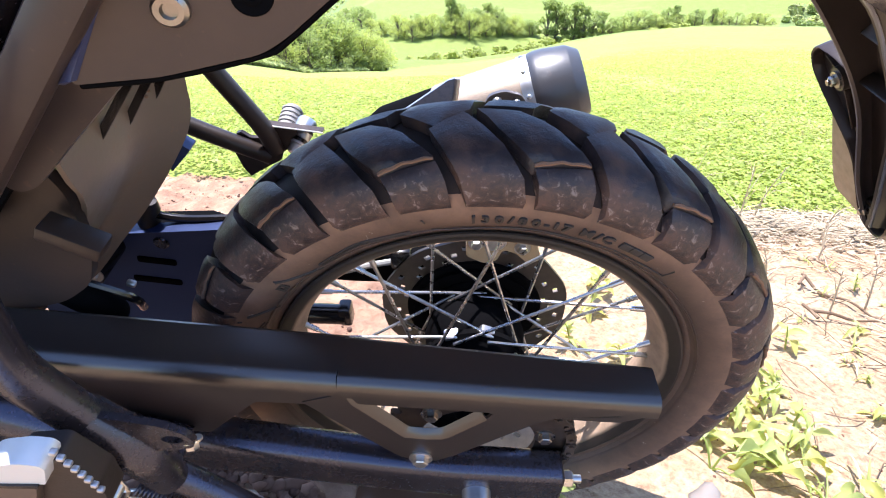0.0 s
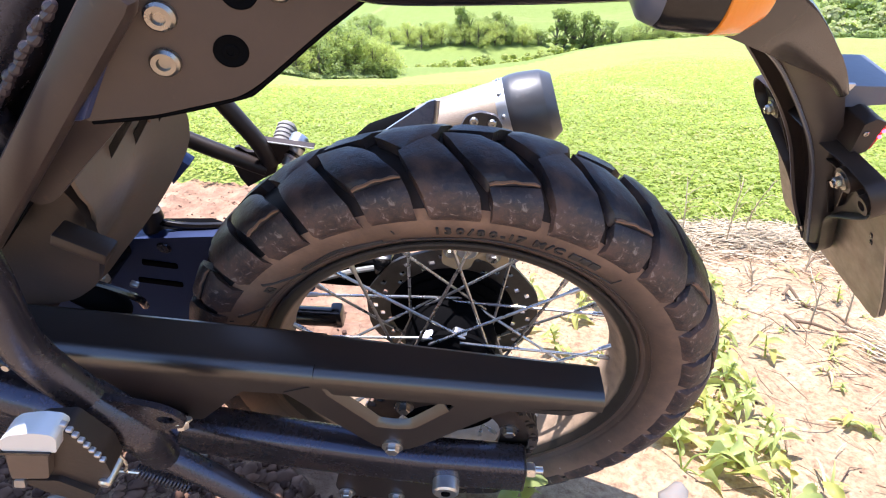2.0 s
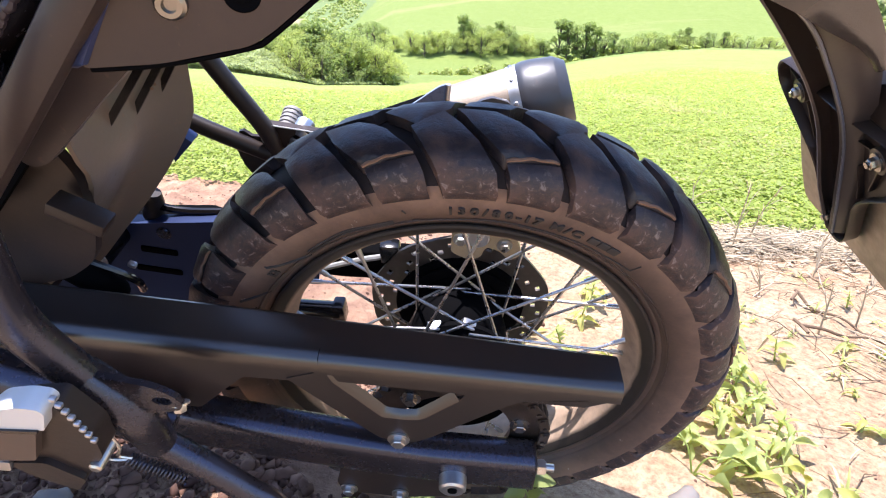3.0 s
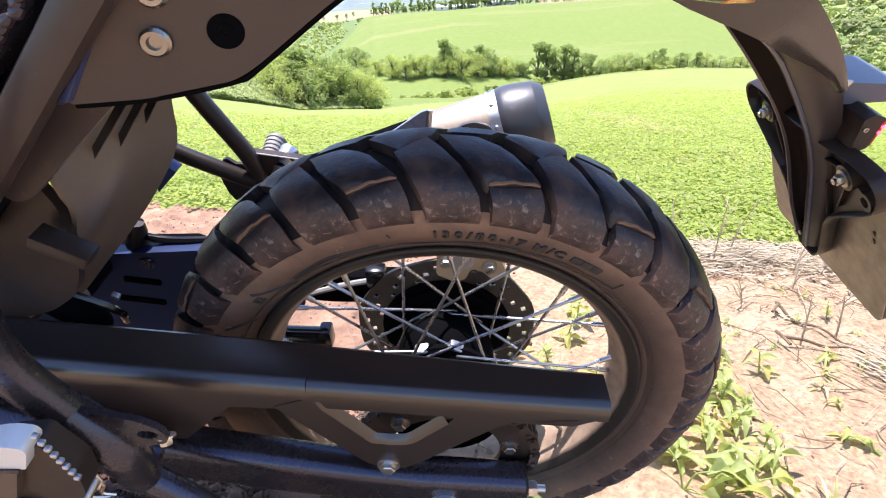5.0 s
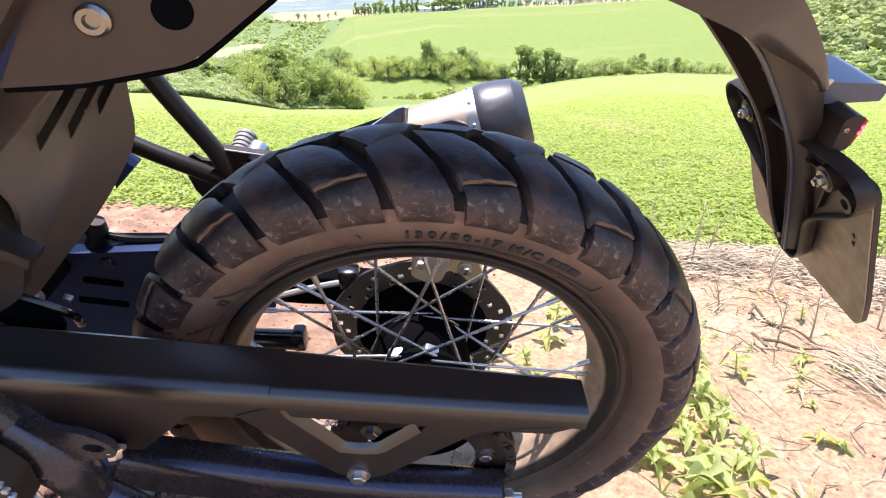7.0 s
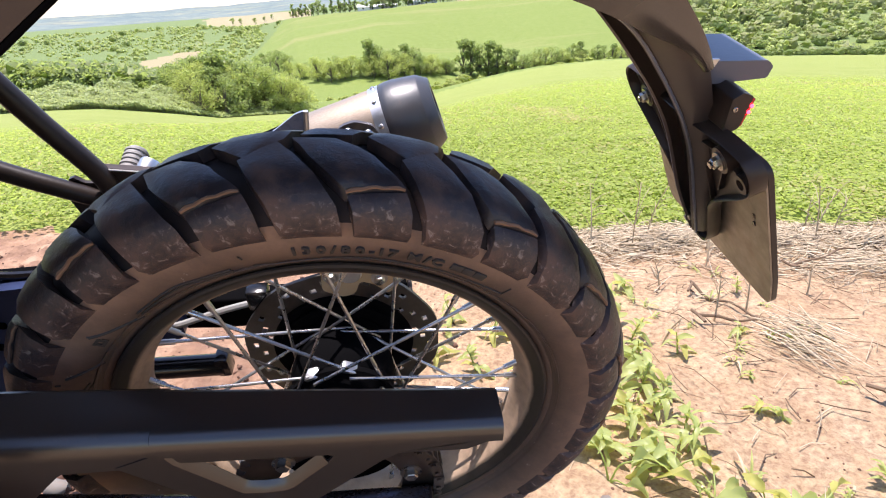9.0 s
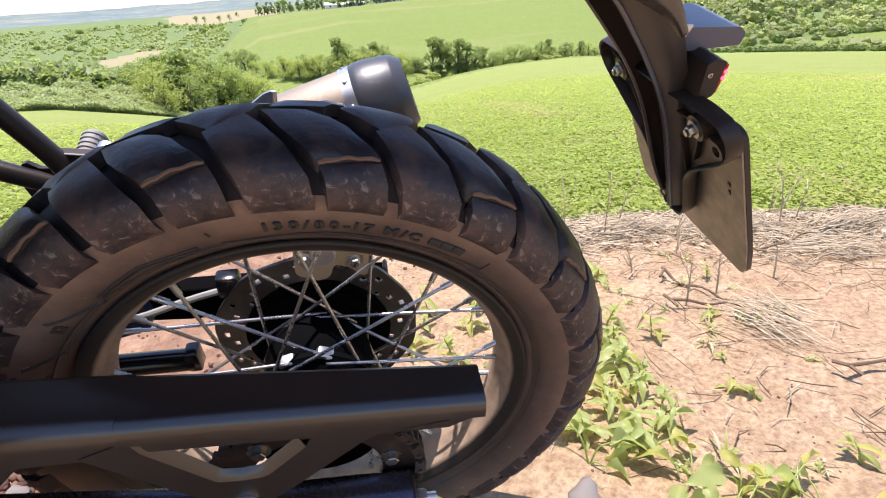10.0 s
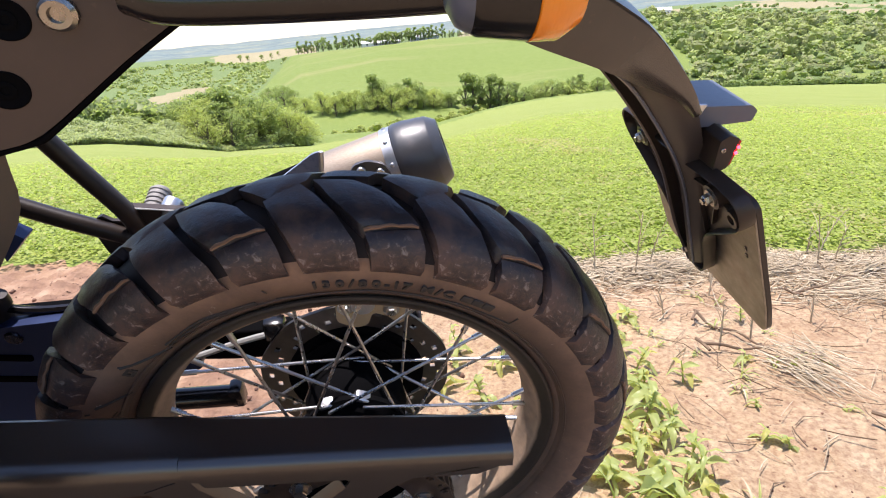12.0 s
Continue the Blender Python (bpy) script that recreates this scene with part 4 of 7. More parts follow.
def build_swingarm():
    def beam(side):
        y = -0.1560 if side < 0 else 0.120
        # far beam is widened ahead of the tyre to keep sun off the soil
        wide = 0.0190 if side < 0 else 0.036
        prof = [(-0.50, 0.392), (-0.38, 0.382), (-0.285, 0.3655), (-0.175, 0.3375), (-0.10, 0.3200), (-0.022, 0.3050), (0.088, 0.2955)] if side < 0 else [(-0.56, 0.385), (-0.36, 0.390), (-0.26, 0.360), (-0.17, 0.346), (0.085, 0.340)]
        bm = bmesh.new()
        rings = []
        tall = 0.0325 if side < 0 else 0.026
        sect = round_poly([(-wide, -tall), (wide, -tall), (wide, tall), (-wide, tall)], 0.024 if side < 0 else 0.011, 6)
        for x, z in prof:
            slim = 1.0 if side < 0 else float(np.interp(x, [-0.34, -0.24], [1.0, 0.4]))
            rings.append([bm.verts.new((x, y + u * slim, z + v)) for u, v in sect])
        k = len(sect)
        for a, b in zip(rings, rings[1:]):
            for s in range(k):
                bm.faces.new((a[s], a[(s + 1) % k], b[(s + 1) % k], b[s]))
        bm.faces.new(rings[0])
        bm.faces.new(rings[-1][::-1])
        # far beam gets near-black instead of paint, as if it lay in shade
        arm = part("swingarm_beam", bm, M_PAINT if side < 0 else M_HUB_SHADE, bike, "black tubular swingarm beam")
        # end cap and chain adjuster
        part("end_cap", box((0.0885, y, prof[-1][1] - 0.001), (0.006, 0.034, 0.056), 0.008), M_BLACK, arm)
        part("adjuster_bolt", rod((0.088, y - 0.004, 0.300), (0.112, y - 0.004, 0.298), 0.0045, 12), M_STEEL, arm)
        part("adjuster_nut", lathe([(0, 0), (0.009, 0), (0.009, 0.008), (0.0075, 0.010), (0, 0.010)], along((0.093, y - 0.004, 0.2995), (1, 0, 0)), 6), M_STEEL, arm)
        return arm
    arm = beam(-1)
    beam(1)
    # hollow axle end
    ax = part("axle_end", lathe([(0.0, 0.006), (0.0055, 0.006), (0.0060, 0.0165), (0.0125, 0.017), (0.0150, 0.015), (0.0155, 0.002), (0.0155, 0.0), (0.0, 0.0)], along((0.0, -0.1735, 0.296), (0, -1, 0)), 28), M_ALU, bike, "bright hollow axle end")
    # black plug fills the bore to give it the darkness of a hole
    part("axle_bore", lathe([(0, 0.0), (0.0052, 0.0), (0.0052, 0.0178), (0, 0.0178)], along((0.0, -0.1735, 0.296), (0, -1, 0)), 20), M_HUB_SHADE, ax)
    # guide plate bolted below the beam
    part("chain_guide", prism(round_poly([(-0.135, 0.262), (-0.125, 0.302), (-0.040, 0.296), (-0.004, 0.282), (0.0, 0.240), (-0.060, 0.232), (-0.128, 0.240)], 0.008), -0.172, -0.150, bevel=0.003), M_BLACK, arm)
    for x, z in ((-0.122, 0.250), (-0.062, 0.243)):
        part("guide_bolt", hex_bolt((x, -0.1725, z), (0, -1, 0), 0.0065), M_STEEL, arm)
    # deep inner plate of the right beam, with pressed slots and a rivet head
    br = part("swingarm_plate", prism(round_poly([(-0.62, 0.440), (-0.430, 0.436), (-0.310, 0.443), (-0.20, 0.410), (-0.20, 0.338), (-0.26, 0.326), (-0.31, 0.300), (-0.36, 0.220), (-0.62, 0.180)], 0.012), 0.079, 0.098, bevel=0.003), M_NAVY, bike, "black pressed swingarm plate with slots, tinted blue as reflected sky")
    # pressed slots are black bars in place of the shade inside them
    for x0, x1, z in ((-0.442, -0.392, 0.389), (-0.462, -0.398, 0.352)):
        part("pressed_slot", box(((x0 + x1) / 2, 0.0782, z), (x1 - x0, 0.006, 0.010), 0.0028, (0, 9, 0)), M_HUB_SHADE, br)
    part("rivet_head", rod((-0.399, 0.0795, 0.421), (-0.399, 0.0755, 0.421), 0.010, 20, 0.002), M_PAINT, br)
    part("link_tube", tube([(-0.52, 0.17, 0.186), (-0.36, 0.17, 0.177), (-0.212, 0.17, 0.171)], 0.018, 16), M_GLOSS, bike, "black suspension link tube")
    part("link_lug", box((-0.212, 0.170, 0.176), (0.022, 0.030, 0.040), 0.005), M_GLOSS, bike)
    part("pivot_boss", rod((-0.47, 0.02, 0.42), (-0.47, 0.09, 0.42), 0.022, 20, 0.004), M_GLOSS, br)
    part("pivot_bolt", hex_bolt((-0.455, 0.018, 0.425), (0, -1, 0), 0.008), M_STEEL, br)


build_swingarm()


def fold_z(x):
    """Height of the fold along the chain guard."""
    return float(np.interp(x, [-0.46, -0.341, -0.12, 0.147], [0.538, 0.525, 0.500, 0.473]))


def build_guard():
    yf = -0.176
    t = 0.0028

    def channel(x0, x1, lift, back0, back1, bend, proud):
        """Top strip and rounded bend of the guard between two stations."""
        rows = []
        n = 10
        for i in range(n + 1):
            x = x0 + (x1 - x0) * i / n
            z = fold_z(x) + lift + 0.0040
            back = back0 + (back1 - back0) * i / n
            row = [(x, back, z - 0.001), (x, back - 0.0015, z), (x, back - 0.02, z)]
            for k in range(7):
                a = math.pi / 2 * k / 6
                row.append((x, yf - proud + bend - bend * math.sin(a), z - bend + bend * math.cos(a)))
            rows.append(row + [(x, yf - proud, fold_z(x) - 0.0115)])
        return sheet(rows, -t)
    guard = part("chain_guard", channel(-0.46, -0.1135, 0.0, -0.128, -0.131, 0.0105, 0.0), M_GUARD, bike, "satin black folded metal chain guard", 25)
    part("guard_rear_section", channel(-0.1165, 0.147, 0.0014, -0.1335, -0.1430, 0.0080, 0.0010), M_GUARD, guard, smooth=25)
    z = fold_z(-0.1165) + 0.0058
    seam = [(-0.1165, -0.134, z), (-0.1165, -0.150, z), (-0.1165, yf + 0.007, z)] + [(-0.1165, yf - 0.0012 + 0.0082 - 0.0082 * math.sin(a), z - 0.0082 + 0.0082 * math.cos(a)) for a in (0.4, 0.9, 1.4)]
    part("guard_seam", tube(seam, 0.0011, 6, 2), M_HUB_SHADE, guard)
    # front skirt, hanging down from the bend
    part("guard_skirt", prism([(-0.46, fold_z(-0.46) - 0.0115), (-0.46, 0.440), (-0.300, 0.424), (-0.2480, 0.4200), (-0.2440, 0.4212), (-0.1930, 0.4715), (-0.1890, 0.4740), (-0.1135, 0.4690),
                               (-0.1135, fold_z(-0.1135) - 0.0115), (-0.12, fold_z(-0.12) - 0.0115), (-0.341, fold_z(-0.341) - 0.0115)], yf, yf + t), M_GUARD, guard)
    # rear web: a V-shaped bracket round an opening, down to its bolt, and the strip behind it
    def under(x):
        return (x, fold_z(x) - 0.0115)
    outer = [(-0.150, 0.4755), (-0.120, 0.437), (-0.0800, 0.3860), (-0.0730, 0.3790), (-0.0560, 0.3712), (-0.0400, 0.3725), (-0.0240, 0.3825), (0.020, 0.4215), (0.048, 0.446), under(0.048), under(-0.04), under(-0.1165)]
    inner = [(-0.1085, 0.4750), (-0.090, 0.450), (-0.072, 0.4250), (-0.068, 0.4205), (-0.050, 0.4175), (-0.034, 0.4180), (-0.027, 0.4215), (0.006, 0.4540), (0.010, 0.4605), (0.006, 0.4630), (-0.040, 0.4675), (-0.1000, 0.4735)]
    web = ring_plate(outer, inner, yf - 0.0010, yf - 0.0010 + t)
    prism([under(0.048), (0.048, 0.446), (0.0620, 0.4545), (0.118, 0.4495), (0.1400, 0.4600), (0.147, 0.4645), under(0.147), under(0.10)], yf - 0.0010, yf - 0.0010 + t, bm=web)
    part("guard_bracket", web, M_GUARD, guard, smooth=30)
    # pressed lip that slopes in along the arms of the V
    lip = [(-0.1150, 0.4960), (-0.1085, 0.4750), (-0.090, 0.450), (-0.072, 0.4250), (-0.068, 0.4205), (-0.050, 0.4175), (-0.034, 0.4180), (-0.027, 0.4215), (0.006, 0.4540)]
    deep = [(-0.1085, 0.4960), (-0.1010, 0.4770), (-0.082, 0.4530), (-0.066, 0.4300), (-0.063, 0.4272), (-0.050, 0.4250), (-0.036, 0.4255), (-0.031, 0.4285), (0.000, 0.4590)]
    part("guard_lip", sheet([[(p[0] + (q[0] - p[0]) * k / 3, yf - 0.0016 + 0.0065 * (k / 3) ** 1.5, p[1] + (q[1] - p[1]) * k / 3) for k in range(4)] for p, q in zip(lip, deep)], 0.0014), M_GUARD, guard, smooth=45)
    part("guard_bolt", hex_bolt((-0.055, yf - 0.0012, 0.3785), (0, -1, 0), 0.0075, 0.006, 1.5), M_STEEL, guard)


build_guard()


def build_stand_and_frame():
    # bent side tube, its clamp plate and the lower frame tube
    side_t = part("side_tube", tube([(-0.250, -0.236, 0.80), (-0.262, -0.238, 0.70), (-0.276, -0.240, 0.625), (-0.262, -0.240, 0.565), (-0.243, -0.240, 0.520), (-0.242, -0.236, 0.465)], 0.0135, 20), M_PAINT, bike, "black bent frame tube")
    part("clamp_sleeve", tube([(-0.264, -0.240, 0.560), (-0.242, -0.239, 0.514), (-0.243, -0.236, 0.476)], [0.0170, 0.0175, 0.0150], 20), M_PAINT, side_t)
    hole = [(-0.2100 + 0.0075 * math.cos(2 * math.pi * i / 40), 0.5385 + 0.0050 * math.sin(2 * math.pi * i / 40)) for i in range(40)]
    lug = round_poly([(-0.258, 0.569), (-0.212, 0.556), (-0.199, 0.545), (-0.196, 0.534), (-0.200, 0.527), (-0.212, 0.524), (-0.238, 0.520), (-0.250, 0.512)], 0.008, 4)
    c0 = Vector((-0.2100, 0.5385))
    lug = sorted(lug, key=lambda p: math.atan2(p[1] - c0.y, p[0] - c0.x) % (2 * math.pi))
    part("lug_plate", ring_plate(lug, hole, -0.243, -0.238), M_PAINT, side_t, "black lug plate with an open hole", 25)
    part("lug_bolt", hex_bolt((-0.2035, -0.2365, 0.5275), (0.1, -0.6, -0.8), 0.0048), M_STEEL, side_t)
    part("lower_frame_tube", tube([(-0.56, -0.195, 0.585), (-0.44, -0.195, 0.525), (-0.35, -0.195, 0.470), (-0.26, -0.196, 0.425)], 0.021, 20), M_PAINT, bike, "black lower frame tube")
    strap = part("clip_strap", tube([(-0.40, -0.196, 0.560), (-0.361, -0.197, 0.541), (-0.330, -0.197, 0.532)], 0.006, 10), M_GLOSS, bike)
    for x, z in ((-0.361, 0.542), (-0.348, 0.540)):
        part("clip_stud", rod((x, -0.205, z + 0.002), (x, -0.196, z), 0.0032, 10), M_STEEL, strap)
    # folded foot peg: end cap whitened as sunlit, dark body with teeth down its edge
    peg = part("foot_peg", prism(round_poly([(-0.287, 0.566), (-0.268, 0.584), (-0.243, 0.588), (-0.233, 0.555), (-0.239, 0.526), (-0.276, 0.480), (-0.309, 0.517)], 0.004), -0.280, -0.262, bevel=0.002), M_BLACK, bike, "black folded foot peg with a cap whitened as if sunlit")
    part("peg_skirt", prism(round_poly([(-0.311, 0.519), (-0.280, 0.521), (-0.262, 0.497), (-0.276, 0.479), (-0.300, 0.500)], 0.003), -0.2845, -0.2795, bevel=0.001), M_BLACK, peg)
    part("peg_cap", prism(round_poly([(-0.2895, 0.573), (-0.284, 0.586), (-0.272, 0.595), (-0.254, 0.599), (-0.243, 0.597), (-0.2415, 0.592), (-0.249, 0.577), (-0.251, 0.5735)], 0.004), -0.288, -0.272, bevel=0.002), M_WHITE_ALLOY, peg, "aluminium cap whitened as if sunlit")
    part("cap_edge", prism(round_poly([(-0.291, 0.5705), (-0.2895, 0.5735), (-0.254, 0.5745), (-0.256, 0.5710)], 0.001), -0.2895, -0.272, bevel=0.0005), M_GLOSS, peg)
    part("peg_face", prism(round_poly([(-0.311, 0.526), (-0.2905, 0.570), (-0.259, 0.571), (-0.281, 0.529)], 0.003), -0.2865, -0.276, bevel=0.0015), M_SCUFF, peg, "scratched grey end face")
    part("face_foot", prism(round_poly([(-0.317, 0.512), (-0.310, 0.5245), (-0.302, 0.5245), (-0.308, 0.512)], 0.002), -0.287, -0.272, bevel=0.001), M_ALU, peg)
    for i in range(8):
        f = i / 7
        part("peg_tooth", box((-0.2360 + 0.0035 * f, -0.2815, 0.600 - 0.048 * f), (0.0042, 0.0040, 0.0038), 0.0012, (0, 20, 0)), M_ALU, peg, smooth=0)
    part("peg_pivot", rod((-0.2495, -0.2835, 0.512), (-0.2485, -0.262, 0.513), 0.0050, 16, 0.0015), M_STEEL, peg)
    part("pivot_clip", tube([(-0.246, -0.262, 0.520), (-0.244, -0.264, 0.506), (-0.250, -0.264, 0.495), (-0.243, -0.262, 0.488)], 0.0013, 6), M_STEEL, peg)
    # side stand leg with its spring
    leg = part("side_stand", tube([(-0.318, -0.205, 0.470), (-0.275, -0.212, 0.428), (-0.210, -0.220, 0.352), (-0.165, -0.230, 0.280), (-0.085, -0.290, 0.045)], 0.0130, 18), M_PAINT, bike, "black side stand leg")
    part("stand_foot", box((-0.07, -0.30, 0.068), (0.075, 0.050, 0.008), 0.003, (-14, 0, 0)), M_PAINT, leg)
    a, b = Vector((-0.312, -0.215, 0.385)), Vector((-0.262, -0.218, 0.357))
    d = (b - a).normalized()
    u = d.cross(Vector((0, 0, 1))).normalized()
    v = u.cross(d)
    coil = [a + (b - a) * (s / 224) + (u * math.cos(s * 2 * math.pi / 14) + v * math.sin(s * 2 * math.pi / 14)) * 0.0060 for s in range(225)]
    part("stand_spring", tube(coil, 0.0013, 6, 1), M_PAINT, leg, "small dark coil spring")
    part("spring_hook", tube([a + Vector((-0.020, -0.008, 0.022)), a + Vector((-0.012, -0.004, 0.006)), a], 0.0016, 6), M_STEEL, leg)


build_stand_and_frame()


def build_right_side():
    # right passenger foot peg hanging on two tubes
    t1 = part("peg_tube", tube([(-0.37, 0.155, 0.765), (-0.304, 0.160, 0.621), (-0.264, 0.165, 0.538), (-0.255, 0.168, 0.500)], 0.0118, 14), M_BLACK, bike, "black foot peg hanger tube")
    part("peg_tube", tube([(-0.50, 0.160, 0.625), (-0.365, 0.160, 0.549), (-0.310, 0.161, 0.520), (-0.262, 0.165, 0.494)], 0.0112, 14), M_BLACK, bike, "black foot peg hanger tube")
    part("peg_gusset", prism([(-0.262, 0.538), (-0.222, 0.532), (-0.229, 0.508), (-0.246, 0.499), (-0.252, 0.486), (-0.266, 0.479), (-0.298, 0.461), (-0.305, 0.474), (-0.310, 0.499), (-0.301, 0.502), (-0.300, 0.526), (-0.294, 0.528), (-0.284, 0.520), (-0.272, 0.519)], 0.168, 0.174), M_BLACK, t1, "black pressed hanger plate")
    part("gusset_lip", prism([(-0.264, 0.5395), (-0.190, 0.5280), (-0.191, 0.5250), (-0.263, 0.5362)], 0.168, 0.178, bevel=0.0008), M_BLACK, t1)
    part("lip_edge", tube([(-0.264, 0.1675, 0.5380), (-0.226, 0.1675, 0.5322), (-0.190, 0.1675, 0.5265)], 0.0012, 6), M_WHITE_ALLOY, t1, "bright edge line")
    foot, lean = Vector((-0.248, 0.190, 0.508)), Vector((0.12, 0.88, 0.36)).normalized()
    peg = part("passenger_peg", lathe([(0, 0), (0.0115, 0), (0.0125, 0.004), (0.0130, 0.042), (0.0110, 0.0455), (0, 0.0465)], along(foot, lean), 24), M_RUBBER, bike, "ribbed grey rubber passenger foot peg")
    for i in range(6):
        part("peg_rib", lathe([(0.0118, -0.0022), (0.0142, -0.0014), (0.0142, 0.0014), (0.0118, 0.0022)], along(foot + lean * (0.006 + 0.0068 * i), lean), 24), M_RUBBER, peg)
    start, run = Vector((-0.2320, 0.160, 0.502)), Vector((0.018, 0.036, 0.026)).normalized()
    cy = part("rear_master_cylinder", lathe([(0.0085, 0.020), (0.0122, 0.021), (0.0126, 0.026), (0.0126, 0.046), (0.0105, 0.049), (0, 0.050)], along(start, run), 24), M_ALU, bike, "bright end of the brake cylinder")
    part("cylinder_nut", lathe([(0.0030, 0.0), (0.0062, 0.0), (0.0076, 0.003), (0.0076, 0.012), (0.0095, 0.013), (0.0095, 0.016), (0.0030, 0.016)], along(start, run), 20, closed=True), M_ALU, cy)
    part("rubber_boot", lathe([(0.0, 0.002), (0.0028, 0.002), (0.0028, 0.015), (0.0112, 0.016), (0.0116, 0.0205), (0.0, 0.021)], along(start, run), 20), M_GLOSS, cy)
    part("cylinder_ring", lathe([(0.0127, 0.030), (0.0134, 0.031), (0.0134, 0.033), (0.0127, 0.034)], along(start, run), 24), M_GLOSS, cy)
    # right swingarm pivot clutter ahead of the tyre: brake hose, pedal linkage
    part("brake_line", tube([(-0.46, 0.10, 0.475), (-0.413, 0.10, 0.454), (-0.376, 0.10, 0.4435), (-0.329, 0.10, 0.443), (-0.25, 0.11, 0.440)], 0.0055, 8), M_GLOSS, bike)
    part("linkage_boot", lathe([(0, 0), (0.012, 0), (0.014, 0.01), (0.011, 0.02), (0.014, 0.03), (0.010, 0.045), (0, 0.045)], along((-0.420, 0.100, 0.430), (0.35, 0.0, 1)), 16), M_BLACK, bike)

    # unseen pipe, added to shade the soil and kept near-black
    part("exhaust_pipe", tube([(-0.150, 0.245, 0.455), (-0.185, 0.240, 0.400), (-0.220, 0.230, 0.330), (-0.300, 0.215, 0.288), (-0.45, 0.19, 0.275), (-0.75, 0.12, 0.26)], 0.028, 16), M_HUB_SHADE, bike, "dark exhaust pipe leading to the silencer")
    # silencer: tapered can, strap, end cap with a chamfered mouth, heat shield
    a, b = Vector((-0.145, 0.245, 0.462)), Vector((0.146, 0.245, 0.558))
    d = (b - a).normalized()
    L = (b - a).length
    m = along(a, d)
    can = part("silencer", lathe([(0.0500, 0.108), (0.0510, 0.112), (0.0522, L - 0.072), (0, L - 0.072)], m, 40), M_TITAN, bike, "brushed metal silencer with a dark end cap")
    part("can_front", lathe([(0, 0), (0.034, 0), (0.046, 0.03), (0.049, 0.10), (0.0492, 0.1085), (0, 0.1085)], m, 40), M_HUB_SHADE, can, "front of the silencer, coloured near-black")
    part("strap", lathe([(0.0505, L - 0.083), (0.0530, L - 0.083), (0.0536, L - 0.069), (0.0505, L - 0.069)], m, 40), M_ALU, can, "riveted bright metal band")
    cap = [(0.0515, L - 0.070), (0.0540, L - 0.067), (0.0548, L - 0.060), (0.0545, L - 0.050), (0.0500, L - 0.020), (0.0490, L - 0.018), (0.0420, L - 0.007), (0.0400, L - 0.005), (0.031, L - 0.005), (0.029, L - 0.009), (0.024, L - 0.032), (0, L - 0.034)]
    part("end_cap", lathe(cap, m, 40), M_CAP, can, "dark tapered end cap", 35)
    for k in range(10):
        q = m @ Matrix.Rotation(radians(36 * k + 8), 4, "Z") @ Vector((0.0532, 0, L - 0.076))
        part("rivet", lathe([(0, 0), (0.0035, 0), (0.002, 0.002), (0, 0.0024)], along(q, q - (a + d * (q - a).dot(d))), 10), M_STEEL, can)
    part("mount_lug", prism(round_poly([(0.004, 0.540), (0.016, 0.566), (0.034, 0.572), (0.056, 0.566), (0.066, 0.548)], 0.006), 0.186, 0.192, bevel=0.001), M_CAP, can, "dark bolted mounting bracket")
    for x, z in ((0.026, 0.559), (0.050, 0.556)):
        part("mount_bolt", socket_bolt((x, 0.1855, z), (0, -1, 0), 0.0060, 0.004), M_STEEL, can)
    part("heat_shield", prism(round_poly([(-0.105, 0.530), (-0.034, 0.5800), (-0.0230, 0.5832), (-0.0250, 0.5560), (-0.034, 0.520), (-0.105, 0.500)], 0.003), 0.198, 0.202, bevel=0.0008), M_SHIELD, can, "heat shield coloured slate blue as reflected sky")
    part("shield_edge", tube([(-0.0300, 0.1975, 0.535), (-0.0245, 0.1975, 0.560), (-0.0222, 0.1980, 0.5830)], 0.0034, 8), M_ALU, can)


build_right_side()


